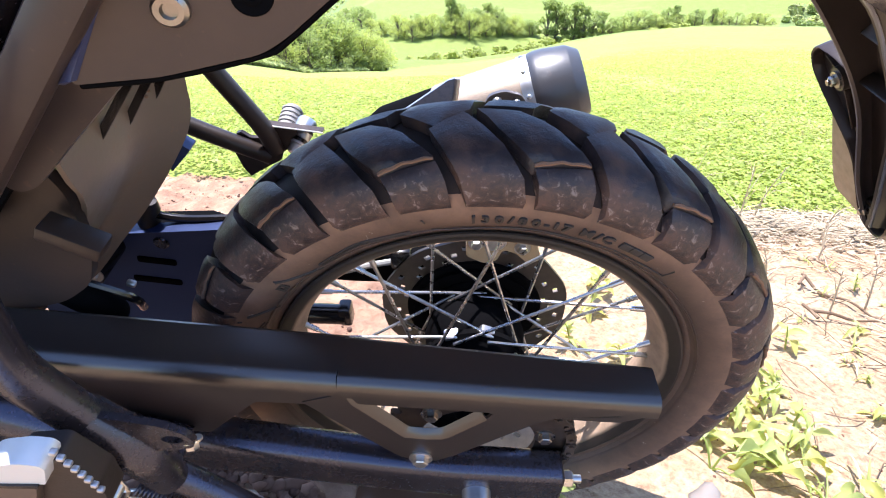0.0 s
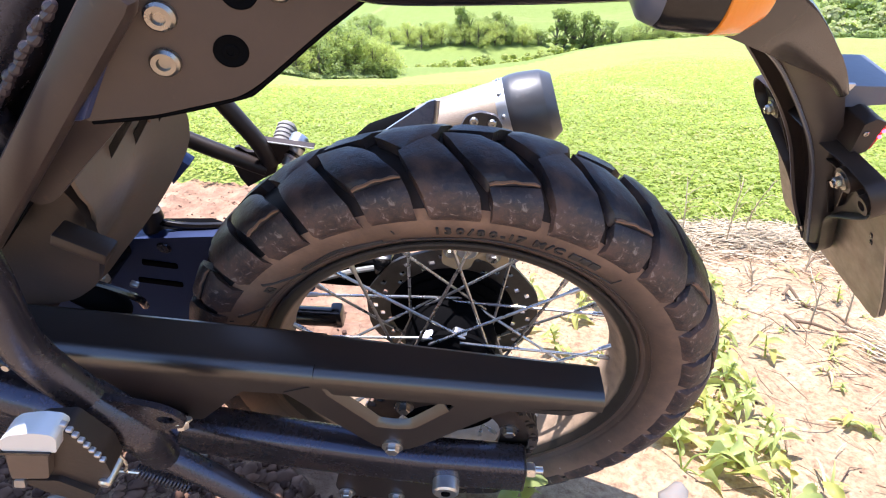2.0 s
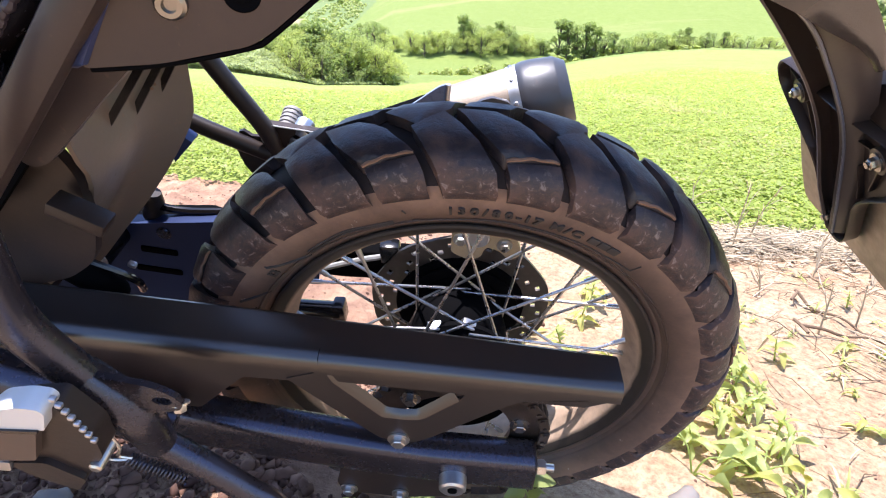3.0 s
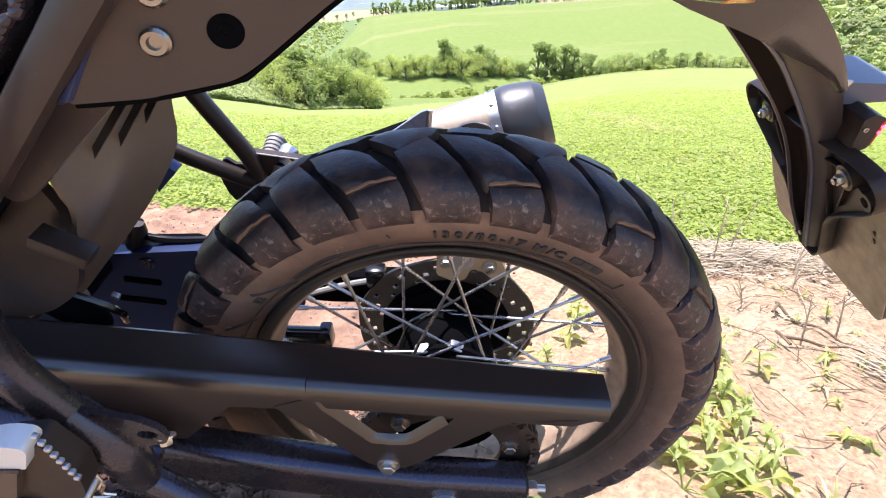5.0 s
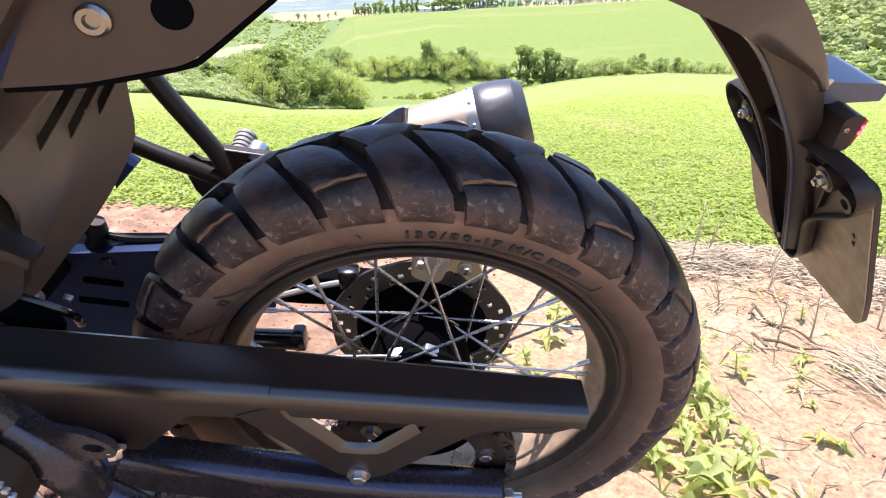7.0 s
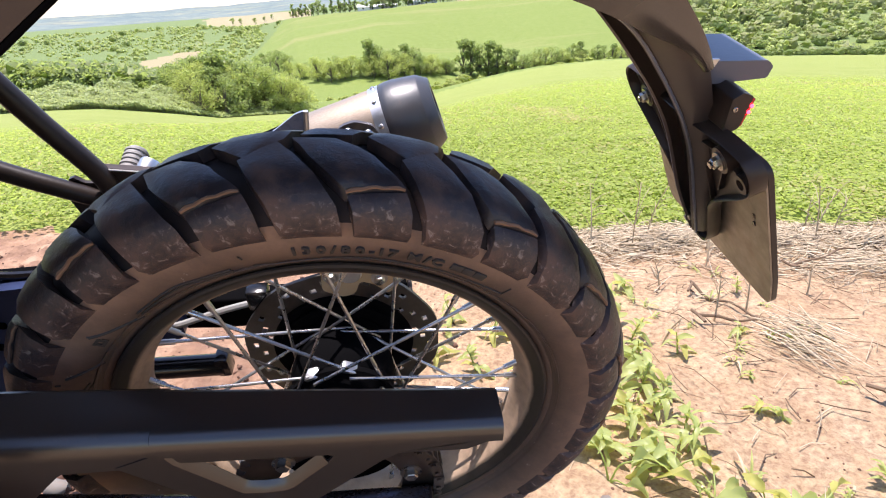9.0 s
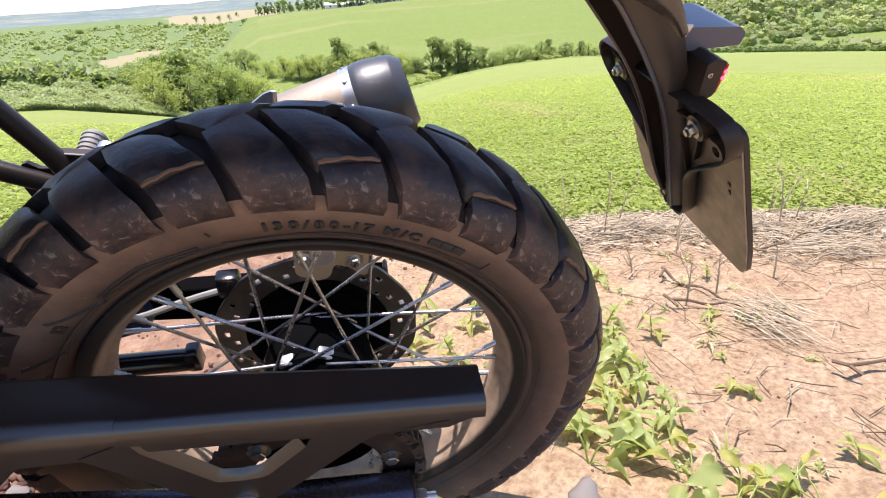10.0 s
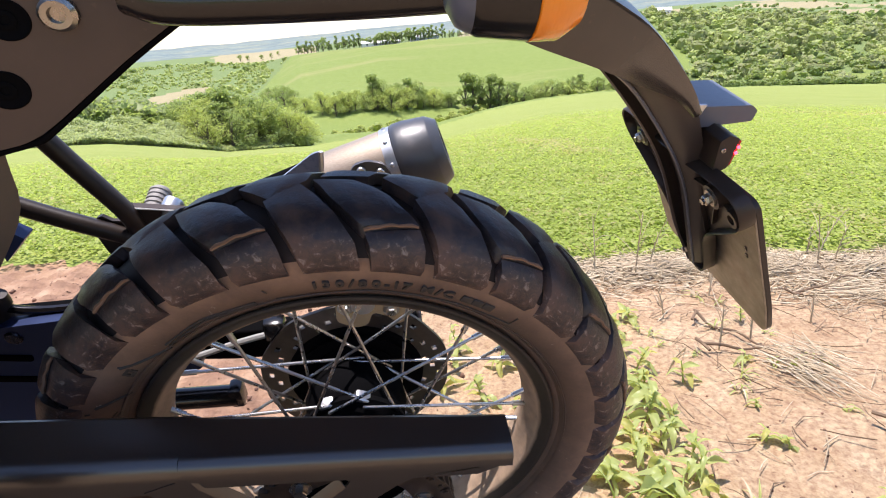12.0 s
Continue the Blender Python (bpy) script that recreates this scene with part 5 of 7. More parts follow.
def build_fender():
    # inner rear fender, a shell round the front of the tyre
    edge = spline([(-0.215, 0, 0.800), (-0.232, 0, 0.735), (-0.247, 0, 0.688), (-0.256, 0, 0.643), (-0.288, 0, 0.597), (-0.336, 0, 0.542), (-0.380, 0, 0.498), (-0.424, 0, 0.453), (-0.445, 0, 0.436)], 3)

    def shell(p, k):
        wide = float(np.interp(p.z, [0.44, 0.56, 0.66, 0.80], [0.045, 0.085, 0.135, 0.152]))
        y = 0.002 - wide * k / 12
        f = min(1.0, k / 5)
        return (p.x - 0.026 * math.sin(f * math.pi / 2), y, p.z + 0.010 * f)
    rows = [[shell(p, k) for k in range(13)][::-1] for p in edge]
    fender = part("inner_fender", sheet(rows, 0.004), M_FENDER, bike, "worn grey plastic inner fender with cooling slots", 60)
    # slanting cooling slots: thin black bars painted for the shade inside them
    for (p, q) in (((-0.2280, -0.071, 0.7280), (-0.2985, -0.093, 0.648)), ((-0.2320, -0.042, 0.7180), (-0.3010, -0.0535, 0.636)), ((-0.2330, -0.018, 0.7120), (-0.2740, -0.0225, 0.661))):
        a, b = Vector(p), Vector(q)
        m = (a + b) / 2
        d = (b - a).normalized()
        side = Vector((0, 1, 0)) - d * d.y
        side.normalize()
        up = d.cross(side)
        mat = Matrix.Identity(4)
        mat.col[0][:3], mat.col[1][:3], mat.col[2][:3], mat.col[3][:3] = d, side, up, m
        slot = part("fender_slot", prism(round_poly([(-(b - a).length / 2, -0.0015), ((b - a).length / 2, -0.0015), ((b - a).length / 2, 0.0015), (-(b - a).length / 2, 0.0017)], 0.0014), -0.0030, 0.0026, "xy", 0.0003), M_GLOSS, fender)
        slot.matrix_basis = mat
    part("fender_clip", prism(round_poly([(-0.291, 0.626), (-0.268, 0.606), (-0.294, 0.582)], 0.002), 0.004, 0.020, bevel=0.0015), M_NAVY, fender, "dark blue plastic clip")
    for (x, y, z) in ((-0.262, -0.034, 0.684), (-0.252, -0.055, 0.690), (-0.300, -0.07, 0.640)):
        part("fender_speck", lathe([(0, 0), (0.0016, 0), (0.0010, 0.0008), (0, 0.001)], along((x + 0.003, y, z), (0.8, -0.4, 0.5)), 6), M_MUD, fender)
    # cross bar below the fender and the dark lower body
    part("cross_bar", box((-0.2900, -0.138, 0.626), (0.042, 0.020, 0.013), 0.002, (0, 33, 0)), M_BLACK, bike, "black frame cross bar")
    part("lower_cover", prism(round_poly([(-0.60, 0.74), (-0.36, 0.700), (-0.305, 0.690), (-0.292, 0.650), (-0.302, 0.592), (-0.318, 0.560), (-0.350, 0.538), (-0.60, 0.47)], 0.012), -0.122, -0.112, bevel=0.003), M_BLACK, bike, "black lower side cover")
    part("loom_boot", tube([(-0.375, -0.10, 0.540), (-0.352, -0.10, 0.515), (-0.348, -0.09, 0.490), (-0.365, -0.08, 0.470)], 0.014, 14), M_HUB_SHADE, bike, "dark rubber cable boot")
    part("loom_cable", tube([(-0.40, -0.10, 0.560), (-0.350, -0.095, 0.532), (-0.325, -0.085, 0.500), (-0.335, -0.07, 0.470)], 0.004, 8), M_GLOSS, bike)
    part("loom_clip", box((-0.318, -0.086, 0.522), (0.008, 0.006, 0.006), 0.0015, (10, 30, 0)), M_ALU, bike)
    # gusset plate behind the rack, with a rounded lower end
    part("gusset_plate", prism(round_poly([(-0.130, 0.815), (-0.160, 0.774), (-0.183, 0.755), (-0.227, 0.720), (-0.262, 0.691), (-0.276, 0.687), (-0.284, 0.697), (-0.248, 0.729), (-0.217, 0.758), (-0.152, 0.818)], 0.006), -0.168, -0.158, bevel=0.0022), M_SATIN, bike, "black gusset plate with a rounded end")
    # black sheet stands for the shade in the gap behind the frame member
    part("gap_panel", prism(round_poly([(-0.10, 0.86), (-0.13, 0.80), (-0.25, 0.72), (-0.36, 0.62), (-0.46, 0.60), (-0.42, 0.86)], 0.01), -0.150, -0.142, bevel=0.002), M_HUB_SHADE, bike, "black sheet filling the shaded gap behind the frame")
    # rounded frame member with rough weld beads where the cross tube meets it
    a, b = Vector((-0.1415, -0.190, 0.835)), Vector((-0.335, -0.190, 0.648))
    d = (b - a).normalized()
    mat = Matrix.Identity(4)
    mat.col[0][:3], mat.col[1][:3], mat.col[2][:3], mat.col[3][:3] = d, (0, 1, 0), d.cross(Vector((0, 1, 0))), (a + b) / 2
    frame_m = part("frame_member", box((0, 0, 0), ((b - a).length, 0.018, 0.0220), 0.0072), M_SATIN, bike, "black rounded frame member with rough weld beads")
    frame_m.matrix_basis = mat
    cross = part("cross_tube", tube([(-0.225, -0.130, 0.830), (-0.268, -0.150, 0.790), (-0.33, -0.150, 0.755), (-0.42, -0.14, 0.73)], 0.030, 20), M_PAINT, bike, "blue-black frame tube")
    part("frame_knuckle", lathe([(0, -0.02), (0.018, -0.018), (0.024, -0.006), (0.024, 0.010), (0.016, 0.020), (0, 0.022)], along((-0.285, -0.170, 0.745), (0.6, 0.1, 0.8)), 24), M_PAINT, cross)
    random.seed(7)
    for i in range(16):
        f = i / 15
        at = (-0.1755 - 0.066 * f + 0.0012 * math.sin(i * 1.9) + random.uniform(-0.0008, 0.0008), -0.1945 + random.uniform(-0.001, 0.001), 0.8265 - 0.0565 * f)
        k = random.uniform(0.75, 1.2)
        bead = [(0, -0.0046), (0.0016 * k, -0.0038), (0.0027 * k, -0.0012), (0.0028 * k, 0.0014), (0.0017 * k, 0.0036), (0, 0.0044)]
        part("weld_bead", lathe(bead, along(at, (-0.066 + random.uniform(-0.03, 0.03), random.uniform(-0.02, 0.02), -0.0565)), 8), M_WELD, cross)


build_fender()


def build_tail():
    # luggage rack plate: it splays outward towards the front, and has a folded front lip
    def splay(ob):
        m = Matrix.Identity(4)
        m[1][0] = 0.30
        m[1][3] = 0.30 * 0.146
        ob.data.transform(m)
        return ob
    out = round_poly([(-0.1935, 0.7642), (-0.157, 0.7628), (-0.112, 0.7675), (-0.100, 0.7735), (-0.060, 0.801), (-0.022, 0.824), (0.00, 0.880), (-0.1085, 0.880), (-0.1860, 0.7720)], 0.006, 5)
    plate = splay(part("rack_plate", prism(out, -0.176, -0.162, bevel=0.0034), M_SATIN, bike, "black rack plate with countersunk bolts"))
    splay(part("plate_lip", sheet([[(-0.1850 + 0.0775 * f, -0.1764, 0.7722 + 0.1085 * f), (-0.1890 + 0.0765 * f, -0.1752, 0.7712 + 0.1095 * f), (-0.1935 + 0.0755 * f, -0.1715, 0.7690 + 0.111 * f)] for f in (-0.055, 0.33, 0.66, 1.0)], 0.003), M_LIP_SKY, plate, "black bevelled lip tinted blue as reflected sky"))
    # black line paints the shaded underside of the plate's lower edge
    edge = [(-0.190, 0.7628), (-0.157, 0.7617), (-0.113, 0.7663), (-0.0995, 0.7722), (-0.060, 0.7995), (-0.0225, 0.8225)]
    splay(part("plate_edge", tube([(x, -0.1735, z) for x, z in edge], 0.0019, 8, 3), M_HUB_SHADE, plate))
    for x, z in ((-0.1423, 0.7918), (-0.137, 0.8150), (-0.0786, 0.8236)):
        splay(part("rack_bolt", socket_bolt((x, -0.1764, z), (0, -1, 0), 0.0074, 0.0040), M_BOLT, plate))
    # flat black discs stand for shaded recesses; the plate is not pierced
    for x, z in ((-0.1100, 0.7935), (-0.0987, 0.8228)):
        splay(part("rack_hole", lathe([(0, 0.0003), (0.0080, 0.0003), (0.0084, 0.0006), (0.0088, 0.0004), (0.0089, 0)], along((x, -0.1762, z), (0, -1, 0)), 28), M_HUB_SHADE, plate))
        splay(part("recessed_bolt", socket_bolt((x, -0.1764, z), (0, -1, 0), 0.0042, 0.0008), M_HUB_SHADE, plate))
    # seat and tail above, closing the top; unseen reach added to shade the wheel
    part("tail_unit", prism(round_poly([(-0.70, 0.90), (-0.20, 0.862), (-0.028, 0.826), (0.095, 0.826), (0.190, 0.840), (0.340, 0.868), (0.330, 0.930), (-0.70, 0.960)], 0.015), -0.140, 0.120, bevel=0.012), M_GLOSS, bike, "black tail unit under the luggage rack")
    part("rack_rail", tube([(-0.040, -0.176, 0.835), (-0.020, -0.178, 0.8305), (0.050, -0.178, 0.8305), (0.100, -0.178, 0.832)], 0.009, 12), M_GLOSS, bike, "black rack rail")
    # bullet turn signal
    m = along((0.087, -0.200, 0.838), (1, 0, -0.02))
    sig = part("turn_signal", lathe([(0, 0), (0.009, 0.001), (0.0155, 0.005), (0.018, 0.011)], m, 28), M_SHEEN, bike, "bullet turn signal with an amber lens")
    part("signal_body", lathe([(0.0178, 0.0105), (0.0192, 0.013), (0.0212, 0.034), (0.0202, 0.035), (0, 0.035)], m, 28), M_GLOSS, sig)
    part("signal_lens", lathe([(0.0202, 0.034), (0.0214, 0.035), (0.0211, 0.046), (0.0160, 0.054), (0, 0.057)], m, 28), M_ORANGE, sig, "ribbed amber lens")
    part("signal_stalk", tube([(0.115, -0.175, 0.845), (0.118, -0.140, 0.848), (0.120, -0.10, 0.850)], 0.012, 12), M_BLACK, sig)


build_tail()


def build_front_half():
    # unseen engine, tank and seat ahead of the wheel close the machine, casting shade
    part("engine_block", box((-0.98, 0, 0.48), (0.46, 0.36, 0.42), 0.06), M_BLACK, bike, "black engine block")
    part("fuel_tank", box((-1.10, 0, 0.98), (0.60, 0.36, 0.30), 0.11), M_GLOSS, bike, "dark fuel tank")
    part("seat", box((-0.55, 0, 0.945), (0.72, 0.22, 0.10), 0.04), M_BLACK, bike, "black seat")
    # side and heel blocks are added to keep sun off soil and guard
    part("right_side_panel", box((-0.54, 0.165, 0.86), (0.46, 0.09, 0.12), 0.03), M_BLACK, bike, "unseen black block under the seat, added to cast shade")
    part("left_side_panel", box((-0.56, -0.150, 0.86), (0.42, 0.08, 0.12), 0.03), M_BLACK, bike, "unseen black block under the seat, added to cast shade")
    part("heel_guard", box((-0.66, 0.00, 0.60), (0.28, 0.26, 0.46), 0.03), M_BLACK, bike, "unseen black block ahead of the wheel, added to cast shade")
    part("front_tyre", lathe([(0.30 + 0.05 * math.cos(a), 0.05 * math.sin(a)) for a in np.linspace(0, 2 * math.pi, 17)[:-1]], Matrix.Translation((-1.56, 0, 0.345)) @ pose(0, 0, 0, 90, 0, 0), 48, closed=True), M_TYRE, bike, "front tyre")
    part("fork_leg", rod((-1.56, -0.1, 0.345), (-1.26, -0.1, 1.05), 0.028, 16), M_PAINT, bike)
    part("fork_leg", rod((-1.56, 0.1, 0.345), (-1.26, 0.1, 1.05), 0.028, 16), M_PAINT, bike)


build_front_half()


def build_plate_holder():
    # mudguard arm from the tail down to the number plate: near wall, far wall, back
    outer = [(0.150, 0.835), (0.205, 0.806), (0.236, 0.788), (0.266, 0.764), (0.293, 0.738), (0.312, 0.712), (0.328, 0.684), (0.350, 0.640), (0.376, 0.575), (0.394, 0.530)]
    inner = [(0.120, 0.805), (0.159, 0.783), (0.207, 0.766), (0.240, 0.744), (0.270, 0.714), (0.296, 0.684), (0.316, 0.658), (0.336, 0.624), (0.361, 0.565), (0.382, 0.524)]

    def half(i):
        return float(np.interp(i, [0, 2, 3, 4, 5, 6, 7, 8, 9], [0.095, 0.082, 0.066, 0.051, 0.041, 0.034, 0.028, 0.022, 0.010]))
    o, n = spline([(x, 0, z) for x, z in outer], 3), spline([(x, 0, z) for x, z in inner], 3)
    bm = None
    for side in (-1, 1):
        rows = []
        for i, (p, q) in enumerate(zip(o, n)):
            w = half(i / 3)
            rows.append([(p.x + (q.x - p.x) * k / 4, side * (w - 0.010 * (k / 4) ** 2), p.z + (q.z - p.z) * k / 4) for k in range(5)])
        bm = sheet(rows, 0.003 * side, bm=bm)
    rows = []
    for i, p in enumerate(o):
        w = half(i / 3)
        rows.append([(p.x + 0.006 - 0.008 * (abs(k - 4) / 4) ** 2, w * (k - 4) / 4, p.z + 0.004 - 0.004 * (abs(k - 4) / 4) ** 2) for k in range(9)])
    sheet(rows, 0.003, bm=bm)
    arm = part("plate_arm", bm, M_ARM, bike, "black moulded rear mudguard arm", 60)
    # raised side cover with a rounded lower edge
    low = spline([(0.122, 0, 0.800), (0.163, 0, 0.782), (0.207, 0, 0.765), (0.243, 0, 0.748), (0.281, 0, 0.731), (0.309, 0, 0.7115)], 3)
    rows = []
    for i in range(16):
        p, q = o[i], low[i]
        w = half(i / 3) + 0.0028
        rows.append([(p.x + (q.x - p.x) * k / 5, -(w + 0.0015 * math.sin(math.pi * k / 5)), p.z + (q.z - p.z) * k / 5) for k in range(6)])
    part("arm_cover", sheet(rows, -0.003), M_COVER, arm, smooth=45)
    for side in (-1, 1):
        part("arm_rib", tube([(q.x, side * (half(i / 3) - 0.004), q.z) for i, q in enumerate(n)], 0.0014, 6, 1), M_SHEEN, arm)

    # number plate seen from its back, on a ribbed bracket
    top, low = Vector((0.334, 0, 0.676)), Vector((0.420, 0, 0.496))
    d = (low - top).normalized()
    nrm = Vector((d.z, 0, -d.x))
    if nrm.x > 0:
        nrm = -nrm
    H = (low - top).length

    def at(y, s, h=0.0):
        return top + d * s + Vector((0, y, 0)) + nrm * h
    pm = Matrix.Identity(4)
    pm.col[0][:3], pm.col[1][:3], pm.col[2][:3], pm.col[3][:3] = (0, 1, 0), d, nrm, top
    pm = Matrix.Translation((-0.006, 0, 0)) @ Matrix.Translation((0.36, 0, 0)) @ Matrix.Rotation(radians(2.2), 4, "Z") @ Matrix.Translation((-0.36, 0, 0)) @ pm
    outline = round_poly([(-0.100, 0.024), (0.100, 0.024), (0.100, H * 0.80), (0.095, H), (-0.095, H), (-0.100, H * 0.80)], 0.012)
    pb = prism(outline, -0.004, -0.0025, "xy", 0.0004)
    plate = part("number_plate", pb, M_PLATE, bike, "dusty metal number plate seen from its back")
    plate.matrix_basis = pm
    part("plate_rim", prism(outline, -0.0090, -0.0045, "xy", 0.001), M_BLACK, plate)
    for y, s in ((-0.081, 0.088), (-0.081, 0.097)):
        part("plate_slot", box((y, s, -0.0022), (0.003, 0.005, 0.0012), 0.0005), M_GLOSS, plate)
    # tray-shaped bracket: two rounded wings and a tongue, with a raised rim
    half_wing = [(0.0, 0.012), (0.034, 0.012), (0.070, 0.007), (0.098, 0.009), (0.108, 0.020), (0.106, 0.038), (0.092, 0.052), (0.044, 0.092), (0.033, 0.108), (0.022, 0.160), (0.012, 0.176)]
    wing = round_poly(half_wing + [(-y, q) for y, q in half_wing[:0:-1]], 0.009, 3)
    mid = Vector((0.0, 0.070))
    bm = bmesh.new()
    loops = []
    for h, inset in ((0.0, 0.0), (0.0125, 0.0), (0.0135, 0.0010), (0.0125, 0.0028), (0.0030, 0.0034)):
        loops.append([bm.verts.new((*(Vector(p) - (Vector(p) - mid).normalized() * inset), h)) for p in wing])
    k = len(wing)
    for a, b in zip(loops, loops[1:]):
        for i in range(k):
            bm.faces.new((a[i], a[(i + 1) % k], b[(i + 1) % k], b[i]))
    bm.faces.new(loops[0][::-1])
    bm.faces.new(loops[-1])
    part("plate_bracket", bm, M_BLACK, plate, "black moulded plate bracket with a raised rim", 50)
    for y, q in ((-0.064, 0.030), (0.064, 0.030), (0.006, 0.150)):
        part("bracket_boss", lathe([(0, 0.003), (0.0125, 0.003), (0.0115, 0.012), (0, 0.012)], pose(y, q, 0), 24), M_BLACK, plate)
        part("plate_bolt", hex_bolt((y, q, 0.012), (0, 0, 1), 0.0050, 0.005, 1.6), M_BOLT, plate)
        part("plate_stud", rod((y, q, 0.018), (y, q, 0.0205), 0.0030, 10), M_BOLT, plate)
    part("bracket_eye", lathe([(0.0048, 0.003), (0.0048, 0.0105), (0.0085, 0.0105), (0.0090, 0.003)], pose(-0.088, 0.040, 0), 20, closed=True), M_BLACK, plate)
    for a, b in (((-0.064, 0.030), (-0.046, 0.078)), ((-0.064, 0.030), (-0.028, 0.034)), ((-0.064, 0.030), (-0.088, 0.040)), ((0.064, 0.030), (0.046, 0.078)), ((0.064, 0.030), (0.028, 0.034)), ((0.064, 0.030), (0.092, 0.020)), ((0.030, 0.060), (0.030, 0.100)), ((-0.030, 0.060), (-0.030, 0.100))):
        p, q = Vector((*a, 0.005)), Vector((*b, 0.005))
        part("bracket_web", box(tuple((p + q) / 2), ((q - p).length, 0.0016, 0.006), 0.0004, (0, 0, math.degrees(math.atan2(q.y - p.y, q.x - p.x)))), M_BLACK, plate)

    # rear lamp block and plate lamp on the back of the arm
    blk = part("tail_lamp", prism(round_poly([(0.304, 0.698), (0.314, 0.712), (0.367, 0.711), (0.373, 0.706), (0.371, 0.697), (0.318, 0.693)], 0.002), -0.032, 0.032, bevel=0.0022), M_SHEEN, bike, "slate-coloured tail lamp housing")
    part("lamp_corner", prism([(0.308, 0.697), (0.304, 0.703), (0.314, 0.7135), (0.326, 0.7135), (0.321, 0.703)], -0.0325, -0.0295), M_ALU, blk, "bright corner patch")
    lp = part("plate_lamp", prism(round_poly([(0.330, 0.692), (0.337, 0.697), (0.346, 0.694), (0.343, 0.668), (0.336, 0.664), (0.331, 0.666)], 0.0015), -0.058, -0.026, bevel=0.0012), M_BLACK, bike, "small lamp with a glowing red edge")
    part("red_lens", prism(round_poly([(0.3425, 0.694), (0.3485, 0.692), (0.3450, 0.670), (0.3405, 0.668), (0.3395, 0.672)], 0.001), -0.0575, -0.0245, bevel=0.001), M_RED, lp, "red lens")
    for k in range(2):
        part("led", rod((0.3468 - 0.0008 * k, -0.0588, 0.6865 - 0.005 * k), (0.3490 - 0.0008 * k, -0.0520, 0.6865 - 0.005 * k), 0.0014, 8), M_LED, lp)
    part("lamp_screw", socket_bolt((0.3345, -0.0582, 0.684), (0, -1, 0), 0.0022, 0.0010), M_BOLT, lp)


build_plate_holder()


# ---- plants and litter ----
rng = np.random.default_rng(11)


def leaf_cloud(centres, size, tilt, rnd, long=1.5, yaw=None):
    """Folded leaves (two triangles each, as one quad) at the given places: arrays of verts and faces."""
    n = len(centres)
    yaw = rnd.uniform(0, 2 * np.pi, n) if yaw is None else yaw
    pitch = rnd.normal(0, tilt, n)
    roll = rnd.normal(0, tilt * 0.8, n)
    size = np.broadcast_to(size, n)
    fx, fy = np.cos(yaw), np.sin(yaw)
    ax = np.stack([fx * np.cos(pitch), fy * np.cos(pitch), np.sin(pitch)], -1)
    sx = np.stack([-fy * np.cos(roll), fx * np.cos(roll), np.sin(roll)], -1)
    up = np.cross(ax, sx)
    L, W = (size * long * 0.5)[:, None], (size * 0.5)[:, None]
    v = np.stack([centres - ax * L, centres + sx * W + up * W * 0.35 - ax * L * 0.1, centres + ax * L - up * L * 0.15, centres - sx * W + up * W * 0.35 - ax * L * 0.1], 1)
    return v.reshape(-1, 3), np.arange(n * 4).reshape(n, 4)


def polar(az, r):
    a = np.radians(az)
    return EYE[0] + r * np.sin(a), EYE[1] + r * np.cos(a)


def build_soy():
    n = 500000
    az = rng.uniform(-56, 66, n)
    r = np.exp(rng.uniform(np.log(1.55), np.log(24), n))
    x, y = polar(az, r)
    patch = lump(x, y, 0.9, 3) + 0.5 * lump(x, y, 0.22, 6)
    near = np.clip((7 - r) / 5, 0, 1)
    ok = (y > soil_edge(x) + rng.gamma(1.3, 0.28, n) * near - 0.08) & (r < table(np.clip(az, -60, 70), FIELD_END) - 2) & (patch > -0.75 + rng.uniform(-0.25, 0.25, n)) & (rng.uniform(0, 1, n) < np.clip((24 - r) / 13, 0.0, 1.0))
    x, y, r = x[ok], y[ok], r[ok]
    k = len(x)
    h = rng.beta(2.6, 1.4, k) * np.clip(0.03 + 0.022 * (r - 1.2), 0.035, 0.10) * np.clip(1.25 - 0.05 * r, 0.35, 1)
    c = np.stack([x, y, ground_z(x, y) + h + 0.01], -1)
    size = np.clip(0.0120 + 0.0017 * r, 0.0145, 0.047) * rng.uniform(0.7, 1.3, k) * np.clip((26 - r) / 8, 0.3, 1)
    v, f = leaf_cloud(c, size, 0.30, rng, 1.35)
    fade = lump(x, y, 0.55, 9) + 0.7 * lump(x, y, 1.9, 12)
    pale = rng.uniform(0, 1, k) < np.clip(0.06 + 0.9 * (fade - 0.30), 0.05, 0.6)
    ob = raw_mesh("soybean_plants", v, f, [M_SOYLEAF, M_SOYPALE], slots=pale.astype(np.int32))
    tagged(ob, "dense low soybean plants with bright green leaves", "crop", kind="stuff")


build_soy()


